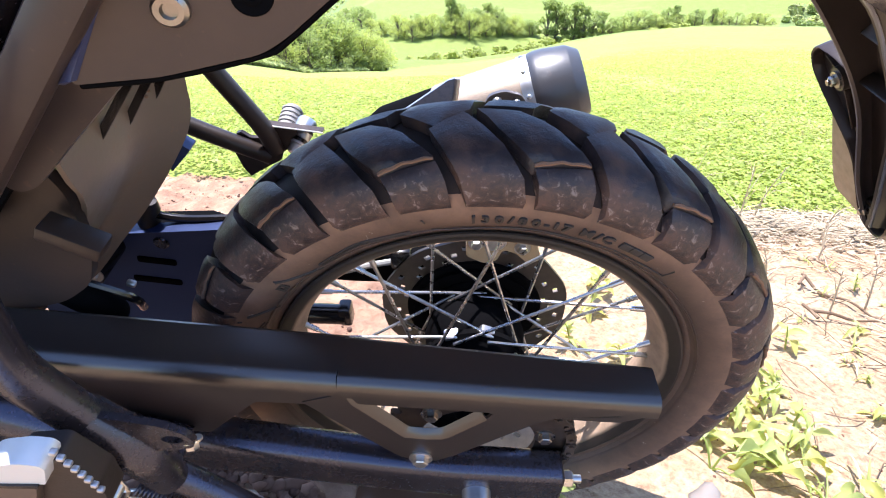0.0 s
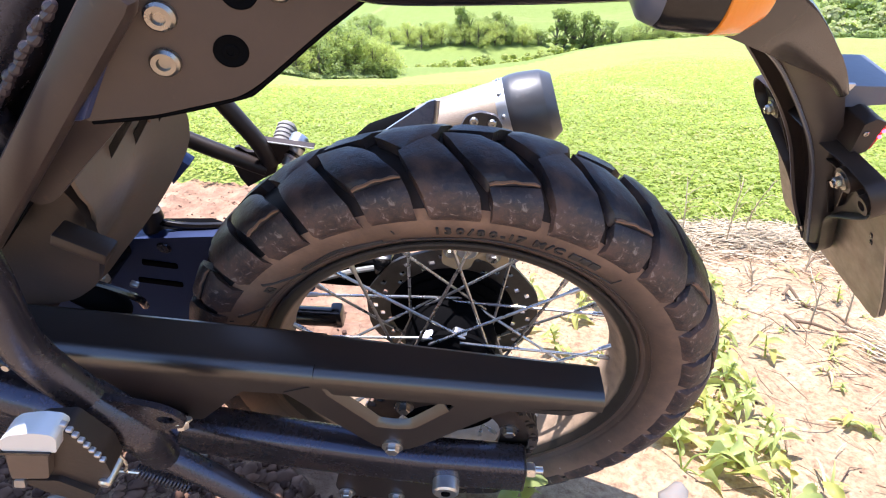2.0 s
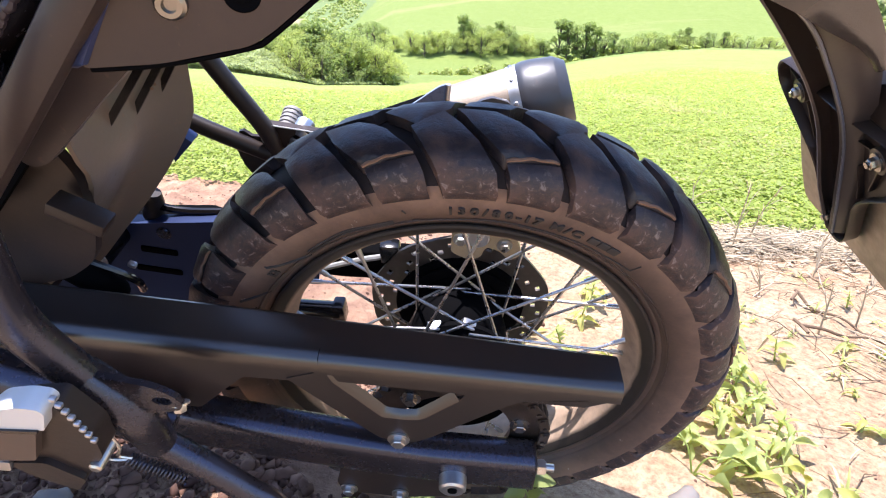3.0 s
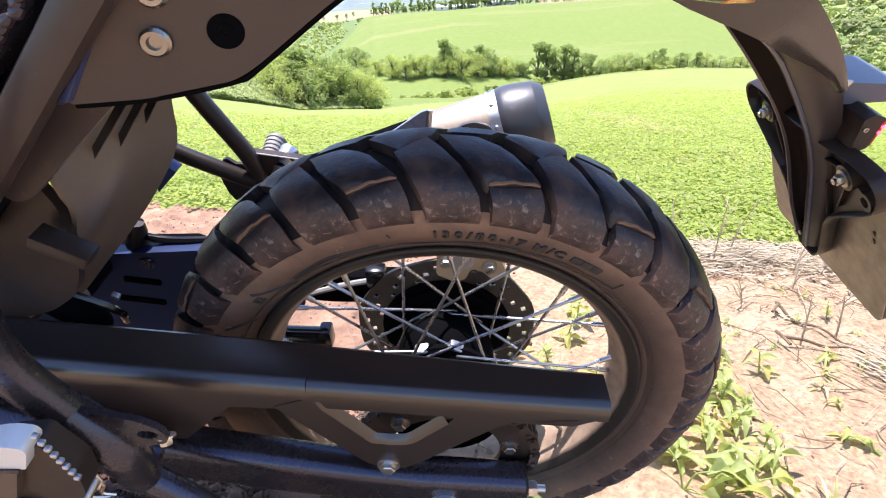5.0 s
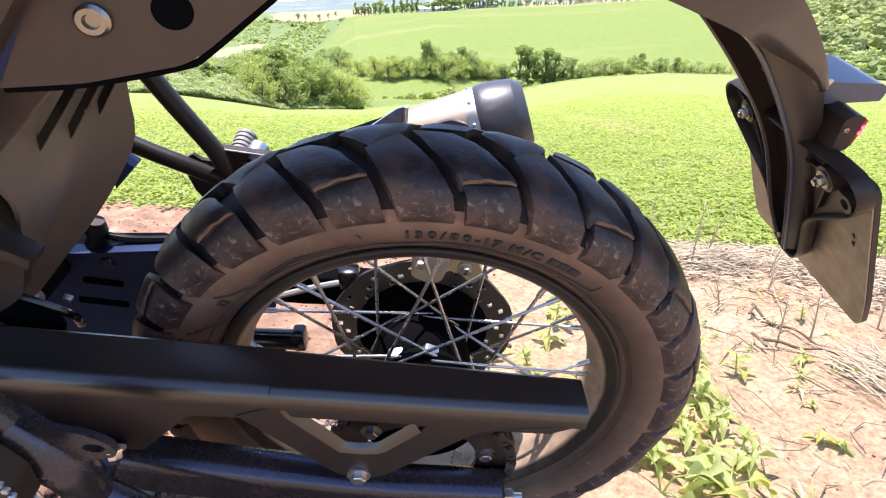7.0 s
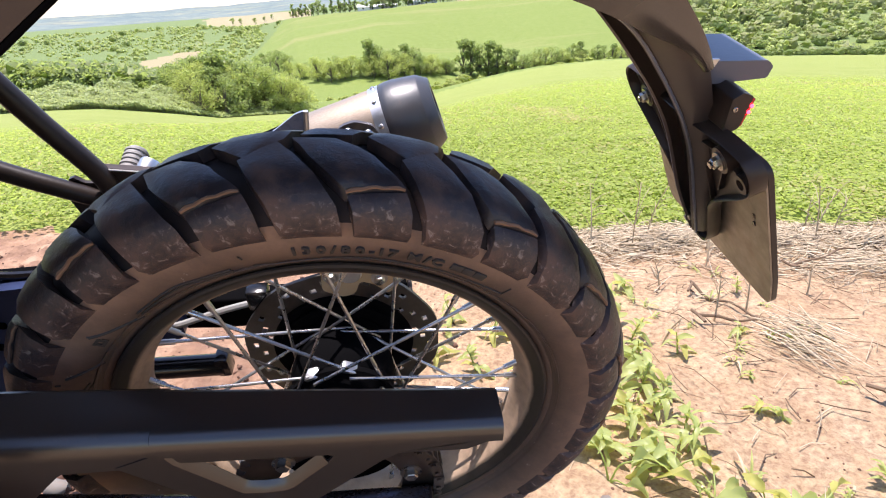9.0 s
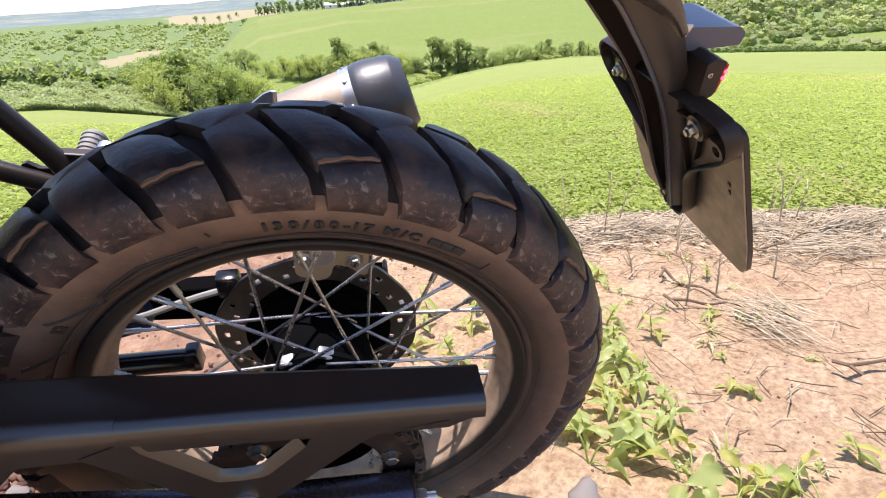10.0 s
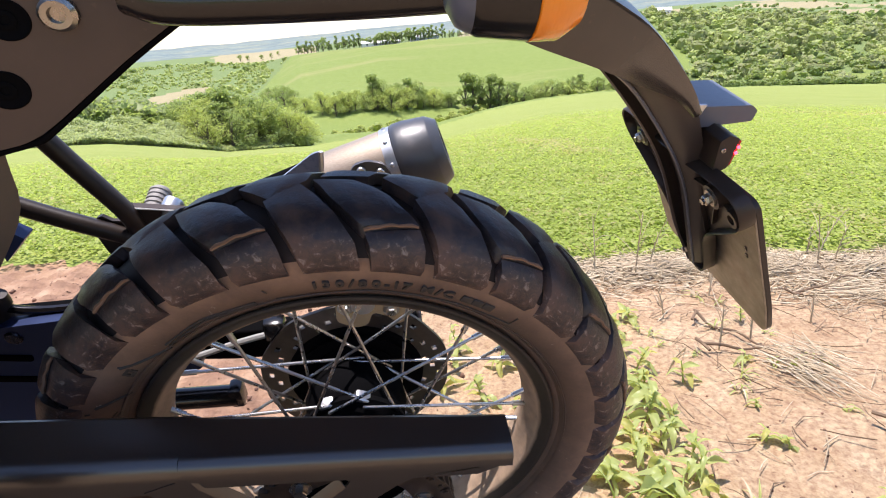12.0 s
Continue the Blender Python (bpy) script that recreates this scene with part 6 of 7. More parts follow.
def strips(p, d, length, width, rnd, bend=0.15, lift=0.0):
    """Thin bent three-sided stalks: arrays."""
    n = len(p)
    d = d / np.linalg.norm(d, axis=1, keepdims=True)
    side = np.cross(d, np.array([0, 0, 1.0]))
    side /= np.linalg.norm(side, axis=1, keepdims=True) + 1e-9
    up = np.cross(side, d)
    off = rnd.normal(0, bend, n)[:, None] * side + np.abs(rnd.normal(lift, bend * 0.6, n))[:, None] * up
    verts = []
    for t in (-0.5, 0.0, 0.5):
        q = p + d * (t * length)[:, None] + off * (length * (1 - 4 * t * t))[:, None] * 0.5
        w = (width * (1.0 if t <= 0 else 0.6))[:, None]
        for a in (0.0, 2.094, 4.189):
            verts.append(q + (side * np.cos(a) + up * np.sin(a)) * w)
    v = np.stack(verts, 1)
    base = np.arange(n)[:, None] * 9
    quads = []
    for s in (0, 3):
        for k in range(3):
            quads.append(base + np.array([s + k, s + (k + 1) % 3, s + 3 + (k + 1) % 3, s + 3 + k]))
    return v.reshape(-1, 3), np.stack(quads, 1).reshape(-1, 4)


def build_litter():
    n = 7500
    x = rng.uniform(0.35, 3.6, n)
    e = soil_edge(x)
    y = e - 0.02 - np.abs(rng.normal(0.0, 0.17, n)) * np.where(x > 1.3, 1.5, 0.8)
    sparse = rng.uniform(0, 1, n) < 0.05
    y = np.where(sparse, rng.uniform(-0.2, 1.2, n), y)
    keep = ~(sparse & (x < 0.75) & (rng.uniform(0, 1, n) < 0.5))
    x, y = x[keep], y[keep]
    n = len(x)
    a = rng.normal(0.1, 0.75, n)
    p = np.stack([x, y, ground_z(x, y) + rng.uniform(0.002, 0.020, n)], -1)
    d = np.stack([np.cos(a), np.sin(a), rng.normal(0, 0.10, n)], -1)
    open_soil = np.where(y < soil_edge(x) - 0.55, 0.6, 1.0)
    v, f = strips(p, d, rng.uniform(0.03, 0.17, n) * open_soil, rng.uniform(0.0008, 0.0026, n) * open_soil, rng, 0.10)
    ob = raw_mesh("straw_litter", v, f, M_STRAW)
    tagged(ob, "pale dry straw scattered along the field edge", "straw", kind="stuff")
    # crumpled dry leaves among the straw
    flake_rnd = np.random.default_rng(81)
    n = 1500
    x = flake_rnd.uniform(0.4, 3.4, n)
    y = soil_edge(x) - 0.03 - np.abs(flake_rnd.normal(0, 0.17, n))
    p = np.stack([x, y, ground_z(x, y) + flake_rnd.uniform(0.004, 0.022, n)], -1)
    v, f = leaf_cloud(p, flake_rnd.gamma(3.0, 0.0032, n) + 0.003, 0.5, flake_rnd, 1.7)
    tagged(raw_mesh("dry_leaves", v, f, M_STRAW), "crumpled pale dry leaves among the straw", "dry leaves", kind="stuff")
    n = 900
    x = rng.uniform(0.4, 3.2, n)
    y = np.where(rng.uniform(0, 1, n) < 0.5, soil_edge(x) + rng.normal(-0.2, 0.2, n), rng.uniform(-0.1, 1.0, n))
    a = rng.uniform(0, np.pi, n)
    p = np.stack([x, y, ground_z(x, y) + rng.uniform(0.002, 0.016, n)], -1)
    d = np.stack([np.cos(a), np.sin(a), rng.normal(0, 0.15, n)], -1)
    v, f = strips(p, d, rng.uniform(0.02, 0.14, n), rng.uniform(0.0006, 0.0017, n), rng, 0.22)
    tagged(raw_mesh("dry_twigs", v, f, M_TWIG), "thin brown twigs lying on the soil", "twigs", kind="stuff")


build_litter()


def straw_bundle(cx, cy, length, turn, count, seed):
    rnd = np.random.default_rng(seed)
    t = rnd.normal(0, 0.22, count)
    s = rnd.uniform(-0.5, 0.5, count) * length * 0.5
    u = np.array([math.cos(turn), math.sin(turn)])
    w = np.array([-u[1], u[0]])
    xy = np.array([cx, cy]) + s[:, None] * u + rnd.normal(0, 0.035, count)[:, None] * w
    p = np.stack([xy[:, 0], xy[:, 1], ground_z(xy[:, 0], xy[:, 1]) + rnd.uniform(0.005, 0.055, count)], -1)
    d = np.stack([np.cos(turn + t), np.sin(turn + t), rnd.normal(0.02, 0.16, count)], -1)
    v, f = strips(p, d, rnd.uniform(0.07, 0.22, count), rnd.uniform(0.0008, 0.0021, count), rnd, 0.16)
    ob = raw_mesh("straw_clump", v, f, M_STRAW)
    tagged(ob, "matted clump of dry straw on bare soil", "straw", "straw clumps", "stuff")


straw_bundle(1.01, 0.31, 0.16, -1.10, 44, 1)
straw_bundle(1.07, 0.36, 0.14, -1.30, 18, 6)
straw_bundle(1.06, 0.40, 0.16, -0.65, 12, 7)
straw_bundle(1.60, 0.72, 0.40, -0.2, 70, 2)
straw_bundle(1.05, 1.05, 0.45, 0.1, 70, 3)
straw_bundle(1.80, 0.92, 0.55, 0.15, 120, 4)
straw_bundle(1.42, 0.98, 0.45, 0.0, 80, 5)


def dead_stalk(x, y, h, seed, spread=0.35):
    """A dry standing weed, branching."""
    rnd = random.Random(seed)
    bm = None
    z0 = float(ground_z(x, y))
    top = Vector((rnd.uniform(-0.3, 0.3) * h, rnd.uniform(-0.3, 0.3) * h, h))
    bm = tube([(0, 0, -0.01), (top.x * 0.4, top.y * 0.3, h * 0.5), tuple(top)], [0.0028, 0.0022, 0.0010], 6, 3)
    for i in range(5):
        f = 0.3 + 0.13 * i
        b = Vector((top.x * f, top.y * f, h * f))
        e = b + Vector((rnd.uniform(-1, 1) * spread * h, rnd.uniform(-1, 1) * spread * h, rnd.uniform(0.1, 0.4) * h))
        tube([tuple(b), tuple((b + e) / 2 + Vector((0, 0, 0.012))), tuple(e)], [0.0014, 0.0010, 0.0006], 5, 2, bm=bm)
    ob = part("dead_stalk", bm, M_STRAW)
    ob.matrix_world = Matrix.Translation((x, y, z0))
    tagged(ob, "dry branching dead weed stalk standing in the soil", "dead plant", "dead weed stalks")


for i, (x, y, h) in enumerate(((0.80, 1.10, 0.22), (0.93, 1.04, 0.26), (1.02, 1.12, 0.24), (0.86, 0.70, 0.10), (0.91, 0.50, 0.14), (1.02, 0.53, 0.13), (1.73, 1.13, 0.17), (1.70, 1.15, 0.13), (1.17, 0.97, 0.16), (1.62, 1.00, 0.22), (1.72, 1.04, 0.18), (1.26, 0.60, 0.10), (0.72, 0.42, 0.09), (1.10, 0.85, 0.14))):
    dead_stalk(x, y, h, 40 + i)


def leaf_blade(bm, base, direction, length, width, droop, lobed=False, rnd=random, twist=0.0):
    """One leaf as a curved, folded blade; a lobed one has a wavy margin."""
    d = Vector(direction).normalized()
    s = d.cross(Vector((0, 0, 1)))
    s = s.normalized() if s.length > 0.05 else Vector((1, 0, 0))
    n = s.cross(d).normalized()
    s, n = s * math.cos(twist) + n * math.sin(twist), n * math.cos(twist) - s * math.sin(twist)
    rows = []
    steps = 9 if lobed else 6
    for i in range(steps + 1):
        t = i / steps
        c = Vector(base) + d * length * t + Vector((0, 0, -droop * length * t * t)) + n * 0.06 * length * math.sin(3.1 * t)
        w = width * 0.5 * (math.sin(math.pi * min(1.0, t ** 0.75 * 0.93 + 0.05)) ** 0.75) * (1.0 + (0.16 * math.cos(t * 22) if lobed else 0.0))
        curl = 0.40 + 0.40 * math.sin(7 * t + length * 90)
        rows.append((bm.verts.new(c - s * w + n * w * curl), bm.verts.new(c - s * w * 0.5 + n * w * curl * 0.35), bm.verts.new(c), bm.verts.new(c + s * w * 0.5 + n * w * curl * 0.35), bm.verts.new(c + s * w + n * w * curl * 1.1)))
    for a, b in zip(rows, rows[1:]):
        for k in range(4):
            bm.faces.new((a[k], a[k + 1], b[k + 1], b[k]))


def weed(x, y, h, leaves, size, seed, yellow=0.0, label="leafy green weed growing from bare soil beside the tyre", slim=0.36):
    """A leafy weed with an upright stem."""
    rnd = random.Random(seed)
    z0 = float(ground_z(x, y))
    root = empty("weed", Matrix.Translation((x, y, z0)), label, "weed", "weeds beside the tyre")
    lean_x, lean_y = rnd.uniform(-0.4, 0.4) * h, rnd.uniform(-0.4, 0.4) * h
    part("stem", tube([(0, 0, -0.01), (lean_x * 0.5, lean_y * 0.4, h * 0.55), (lean_x, lean_y, h)], [0.0024, 0.0018, 0.0010], 7, 3), M_WEED, root)
    for i in range(leaves):
        t = 0.12 + 0.88 * (i + 0.5) / leaves
        a = i * 2.4 + rnd.uniform(-0.7, 0.7)
        d = (math.cos(a), math.sin(a), rnd.uniform(-0.2, 0.6))
        s = size * rnd.uniform(0.55, 1.25) * (1.15 - 0.45 * t)
        bm = bmesh.new()
        leaf_blade(bm, (lean_x * t, lean_y * t, h * t), d, s, s * slim * rnd.uniform(0.7, 1.3), rnd.uniform(0.0, 0.7), False, rnd, rnd.uniform(-0.6, 0.6))
        part("leaf", bm, M_YELLOW if rnd.random() < yellow else M_WEED, root, smooth=80)
    return root


def broad_weed(x, y, leaves, size, seed, yellow=0.3):
    """A sprawling weed: broad wavy leaves on thin stalks that arch out from one root."""
    rnd = random.Random(seed)
    root = empty("weed", Matrix.Translation((x, y, float(ground_z(x, y)))), "sprawling weed with broad pale green leaves beside the tyre", "weed", "broad-leaved weeds beside the tyre")
    for i in range(leaves):
        a = i * 2.4 + rnd.uniform(-0.6, 0.6)
        reach = size * rnd.uniform(0.25, 0.95)
        up = size * rnd.uniform(0.15, 0.80)
        tip = Vector((math.cos(a) * reach, math.sin(a) * reach, up))
        part("stalk", tube([(0, 0, -0.006), (tip.x * 0.35, tip.y * 0.35, up * 0.75), tuple(tip)], [0.0020, 0.0016, 0.0012], 6, 3), M_WEED, root)
        s = size * rnd.uniform(0.6, 1.15)
        bm = bmesh.new()
        leaf_blade(bm, tip, (math.cos(a + rnd.uniform(-0.5, 0.5)), math.sin(a + rnd.uniform(-0.5, 0.5)), rnd.uniform(-0.35, 0.45)), s, s * rnd.uniform(0.38, 0.62), rnd.uniform(0.15, 1.1), True, rnd, rnd.uniform(-1.1, 1.1))
        part("leaf", bm, M_YELLOW if rnd.random() < yellow else M_WEED, root, smooth=80)
    return root


for i, (x, y, n, s, yel) in enumerate(((0.405, 0.000, 3, 0.075, 0.2), (0.510, -0.010, 5, 0.055, 0.5), (0.545, -0.075, 5, 0.062, 0.4), (0.610, -0.105, 5, 0.066, 0.7), (0.660, -0.130, 5, 0.066, 0.7),
                                       (0.715, -0.150, 4, 0.060, 0.4), (0.575, -0.150, 5, 0.062, 0.3), (0.475, 0.050, 4, 0.048, 0.3))):
    broad_weed(x, y, n, s, 400 + i, yel)
weed_rnd = random.Random(21)
WEEDS = [(0.44, 0.06), (0.48, 0.12), (0.52, 0.16), (0.57, 0.14), (0.55, 0.22), (0.50, 0.24), (0.60, 0.20), (0.46, 0.20), (0.58, 0.30), (0.63, 0.36), (0.56, 0.36), (0.66, 0.44), (0.62, 0.52), (0.70, 0.62), (0.74, 0.72), (0.50, 0.05), (0.56, 0.06), (0.60, 0.10)]
for i, (x, y) in enumerate(WEEDS):
    weed(x + weed_rnd.uniform(-0.015, 0.015), y + weed_rnd.uniform(-0.015, 0.015), weed_rnd.uniform(0.035, 0.075), weed_rnd.choice((9, 11, 13)), weed_rnd.uniform(0.036, 0.056), 100 + i, weed_rnd.choice((0.05, 0.2, 0.45)))
for i, (x, y, h, n, s) in enumerate(((0.735, 0.37, 0.07, 8, 0.045), (0.77, 0.13, 0.03, 8, 0.035), (0.80, 0.10, 0.025, 7, 0.03), (0.92, 0.42, 0.03, 7, 0.035), (1.06, 0.63, 0.06, 9, 0.03), (0.86, -0.08, 0.04, 7, 0.05), (0.83, 0.24, 0.02, 6, 0.03))):
    weed(x, y, h, n, s, 160 + i, 0.2, "small pale green seedling alone on bare soil")
for i, (x, y, h, n, s) in enumerate(((0.16, 0.42, 0.06, 8, 0.05), (0.24, 0.36, 0.07, 9, 0.05), (0.30, 0.48, 0.08, 9, 0.055), (0.22, 0.60, 0.07, 9, 0.05), (0.36, 0.62, 0.08, 10, 0.055), (0.12, 0.70, 0.06, 8, 0.05), (0.34, 0.30, 0.05, 8, 0.045), (0.05, 0.85, 0.07, 8, 0.05), (0.32, 0.95, 0.07, 9, 0.05), (0.19, 0.52, 0.05, 8, 0.045))):
    weed(x, y, h, n, s, 200 + i, 0.25, "light green seedling on sunlit soil behind the wheel")
for i, (x, y, h, n, s) in enumerate(((-0.20, -0.17, 0.07, 7, 0.07), (-0.05, -0.19, 0.08, 7, 0.07), (0.05, -0.17, 0.10, 6, 0.075), (0.13, -0.14, 0.09, 6, 0.07), (-0.13, -0.13, 0.06, 6, 0.06))):
    weed(x, y, h, n, s, 300 + i, 0.05, "shaded green weed under the swingarm", 0.5)


def grass_tuft(x, y, h, blades, seed):
    """A small tuft of narrow blades, some of them dry."""
    rnd = random.Random(seed)
    root = empty("grass_tuft", Matrix.Translation((x, y, float(ground_z(x, y)))), "small tuft of thin pale green grass on bare soil", "grass", "grass tufts on the soil")
    for i in range(blades):
        a = rnd.uniform(0, 6.28)
        bm = bmesh.new()
        leaf_blade(bm, (rnd.uniform(-0.01, 0.01), rnd.uniform(-0.01, 0.01), 0), (math.cos(a), math.sin(a), rnd.uniform(0.4, 2.2)), h * rnd.uniform(0.6, 1.3), 0.0045, rnd.uniform(0.2, 0.9), False, rnd)
        part("blade", bm, M_STRAW if rnd.random() < 0.35 else M_WEED, root, smooth=80)


tuft_rnd = random.Random(77)
for i in range(26):
    grass_tuft(tuft_rnd.uniform(0.42, 1.15), tuft_rnd.uniform(-0.12, 0.85), tuft_rnd.uniform(0.03, 0.07), 8, 500 + i)


def rock_mesh(seed, detail=2):
    rnd = random.Random(seed)
    bm = bmesh.new()
    bmesh.ops.create_icosphere(bm, subdivisions=detail, radius=0.5)
    off = Vector((rnd.uniform(0, 50), rnd.uniform(0, 50), rnd.uniform(0, 50)))
    for v in bm.verts:
        k = 1 + 0.55 * noise.noise(v.co * 1.9 + off) + 0.30 * noise.noise(v.co * 4.5 + off)
        v.co = Vector((v.co.x * k, v.co.y * k * 0.85, v.co.z * k * 0.7))
    return bm


def build_clods():
    base = []
    for s in range(5):
        bm = rock_mesh(s, 1)
        bm.verts.ensure_lookup_table()
        base.append((np.array([v.co for v in bm.verts]), np.array([[v.index for v in f.verts] for f in bm.faces])))
        bm.free()
    V, Fc, k = [], [], 0
    n = 8000
    x = rng.uniform(-1.5, 0.22, n)
    y = rng.uniform(-0.75, 1.5, n)
    y2 = rng.uniform(-0.3, 1.1, n)
    far = rng.uniform(0, 1, n) < 0.10
    x = np.where(far, rng.uniform(0.2, 2.2, n), x)
    y = np.where(far, y2, y)
    near = rng.uniform(0, 1, n) < 0.42
    x = np.where(near & ~far, rng.uniform(-0.95, -0.12, n), x)
    y = np.where(near & ~far, rng.uniform(-0.32, 0.22, n), y)
    size = np.where(far, rng.uniform(0.002, 0.007, n), 0.006 + 0.045 * rng.beta(1.1, 5, n))
    size = np.where(y > 0.3, size * 0.55, size)
    lie = ground_z(x, y)
    foot = (np.hypot(x / 0.30, (y + 0.02) / 0.07) < 1) | (y > soil_edge(x)) | ((y > 0.3) & (np.arange(n) % 2 == 0))
    for i in range(n):
        if foot[i]:
            continue
        bv, bf = base[i % 5]
        a = rng.uniform(0, 6.28)
        c, s = math.cos(a), math.sin(a)
        q = bv * size[i] * rng.uniform(0.8, 1.3, 3)
        V.append(np.stack([q[:, 0] * c - q[:, 1] * s + x[i], q[:, 0] * s + q[:, 1] * c + y[i], q[:, 2] + lie[i] + size[i] * 0.12], -1))
        Fc.append(bf + k)
        k += len(bv)
    ob = raw_mesh("soil_clods", np.concatenate(V), np.concatenate(Fc), M_CLOD_SHADE)
    tagged(ob, "crumbly red soil clods on tilled ground, coloured dark as in shade", "soil", kind="stuff")


build_clods()


def stone(x, y, size, seed):
    ob = part("stone", rock_mesh(seed), M_STONE, smooth=70)
    ob.matrix_world = Matrix.Translation((x, y, float(ground_z(x, y)) + size * 0.18)) @ Matrix.Diagonal((size, size, size, 1)) @ pose(0, 0, 0, 0, 0, seed * 40)
    tagged(ob, "rounded grey stone lying on red soil", "stone", "stones on the soil")


for i, (x, y, s) in enumerate(((0.365, -0.075, 0.060), (0.29, -0.13, 0.035), (-0.33, -0.10, 0.05), (-0.10, 0.02, 0.03), (0.20, -0.20, 0.04), (-0.45, -0.02, 0.045), (-0.62, -0.14, 0.055), (-0.52, 0.10, 0.04))):
    stone(x, y, s, 60 + i)


def stick(x, y, length, turn, seed):
    rnd = random.Random(seed)
    pts, rad = [], []
    for i in range(5):
        t = i / 4
        pts.append((length * t, 0.03 * length * rnd.uniform(-1, 1), 0.012 + 0.02 * rnd.random()))
        rad.append(0.0046 - 0.0024 * t)
    bm = tube(pts, rad, 8, 3)
    tube([pts[0], (0.012, -0.028, 0.02)], 0.004, 6, 2, bm=bm)
    tube([pts[0], (-0.014, 0.020, 0.024)], 0.0045, 6, 2, bm=bm)
    ob = part("stick", bm, M_TWIG)
    ob.matrix_world = Matrix.Translation((x, y, float(ground_z(x, y)) + 0.004)) @ pose(0, 0, 0, 0, 0, turn)
    tagged(ob, "forked brown stick lying on bare soil", "stick", "sticks on the soil")


stick(1.02, 0.125, 0.24, 2, 1)
stick(0.93, 0.66, 0.25, -66, 2)
stick(0.86, 0.50, 0.19, -20, 3)
stick(1.34, 0.78, 0.30, 12, 4)


# ---- trees, woods and grass of the valley ----
def tree_meshes(seed, height, width, light, leaves, leaf):
    """Trunk and limbs, and a crown of leaves gathered in uneven clumps round the limbs' ends."""
    rnd = random.Random(seed)
    rnd_np = np.random.default_rng(seed)
    lobes = []
    for i in range(30 if leaves > 2000 else 14):
        a = i * 2.4 + rnd.uniform(-0.6, 0.6)
        f = rnd.uniform(0.16, 0.93)
        swell = math.sin(math.pi * min(1.0, f * 0.80 + 0.16)) ** 0.7
        rr = width * 0.5 * swell * rnd.uniform(0.25, 0.95)
        lobes.append((rr * math.cos(a), rr * math.sin(a), height * f, width * rnd.uniform(0.06, 0.17)))
    lobes.append((0, 0, height * 0.90, width * 0.13))
    bm = tube([(0, 0, -0.3), (rnd.uniform(-0.2, 0.2), rnd.uniform(-0.2, 0.2), height * 0.3), (0, 0, height * 0.72)], [height * 0.026, height * 0.019, height * 0.008], 8, 3)
    for lx, ly, lz, lr in lobes:
        tube([(0, 0, lz * 0.45), (lx * 0.5, ly * 0.5, lz * 0.78), (lx, ly, lz)], [height * 0.010, height * 0.003], 4, 1, bm=bm)
    P = []
    total = sum(l[3] ** 2 for l in lobes)
    for lx, ly, lz, lr in lobes:
        per = int(leaves * lr * lr / total)
        q = rnd_np.normal(0, 1, (per, 3))
        q /= np.linalg.norm(q, axis=1, keepdims=True)
        k = lr * (0.35 + 0.80 * rnd_np.uniform(0, 1, per) ** 0.5) * (1 + 0.35 * lump(q[:, 0] * 3, q[:, 2] * 3 + q[:, 1], 1.5, seed))
        P.append(np.array([lx, ly, lz]) + q * k[:, None] * np.array([1.0, 1.0, 0.8]))
    P = np.concatenate(P)
    P[:, 2] = np.maximum(P[:, 2], height * 0.03)
    v, f = leaf_cloud(P, height * leaf * rnd_np.uniform(0.6, 1.4, len(P)), 0.8, rnd_np, 1.4)
    return bm, v, f, light


def make_tree(seed, height, width, light, leaves, label, leaf=0.030):
    bm, v, f, light = tree_meshes(seed, height, width, light, leaves, leaf)
    root = empty("tree", Matrix.Translation((0, -400, 0)), label, "tree", "valley trees")
    part("trunk", bm, M_BARK, root)
    crown = raw_mesh("crown", v, f, M_TREE_LIGHT if light else M_TREE)
    crown.parent = root
    return root


KINDS = [make_tree(1, 7.0, 6.5, False, 2700, "green round-crowned tree in the valley"), make_tree(2, 6.0, 6.8, True, 2700, "light green bushy tree in the valley"),
         make_tree(3, 8.5, 5.2, False, 2700, "tall green tree in the valley"), make_tree(4, 5.0, 6.2, True, 2300, "light green bushy tree in the valley"), make_tree(5, 4.0, 5.5, False, 2000, "green bushy tree in the valley"),
         make_tree(6, 7.0, 5.5, False, 600, "green tree in the row on the far hilltop", 0.060), make_tree(7, 8.5, 4.6, False, 600, "tall green tree in the row on the far hilltop", 0.060)]
BASE_H = (7.0, 6.0, 8.5, 5.0, 4.0, 7.0, 8.5)
used = [False] * len(KINDS)


def plant(az, r, height, kind, spin):
    x, y = polar(az, r)
    first = KINDS[kind]
    s = height / BASE_H[kind] / (first.scale.x if used[kind] else 1.0)
    m = Matrix.Translation((float(x), float(y), float(land(x, y)) - 0.15)) @ pose(0, 0, 0, 0, 0, spin) @ Matrix.Diagonal((s, s, s, 1))
    if used[kind]:
        copy_thing(first, m)
    else:
        used[kind] = True
        first.matrix_basis = m


tree_rnd = random.Random(5)


def far_ground(az, el):
    """How far off, beyond the near field, the land lies in this direction."""
    r = np.linspace(float(table(az, FIELD_END)) + 3, float(table(az, HILL_TOP)), 500)
    x, y = polar(az, r)
    e = np.degrees(np.arctan2(land(x, y) - 0.74, r))
    low = int(np.argmin(e))
    k = np.where(e[low:] >= el)[0]
    return float(r[low + k[0]]) if len(k) else float(r[-1])


def grow(az, base, top, kind):
    """A tree between two angles of sight."""
    r = far_ground(az, base)
    plant(az, r, max(2.0, r * (math.tan(radians(top)) - math.tan(radians(base)))), kind, tree_rnd.uniform(0, 360))


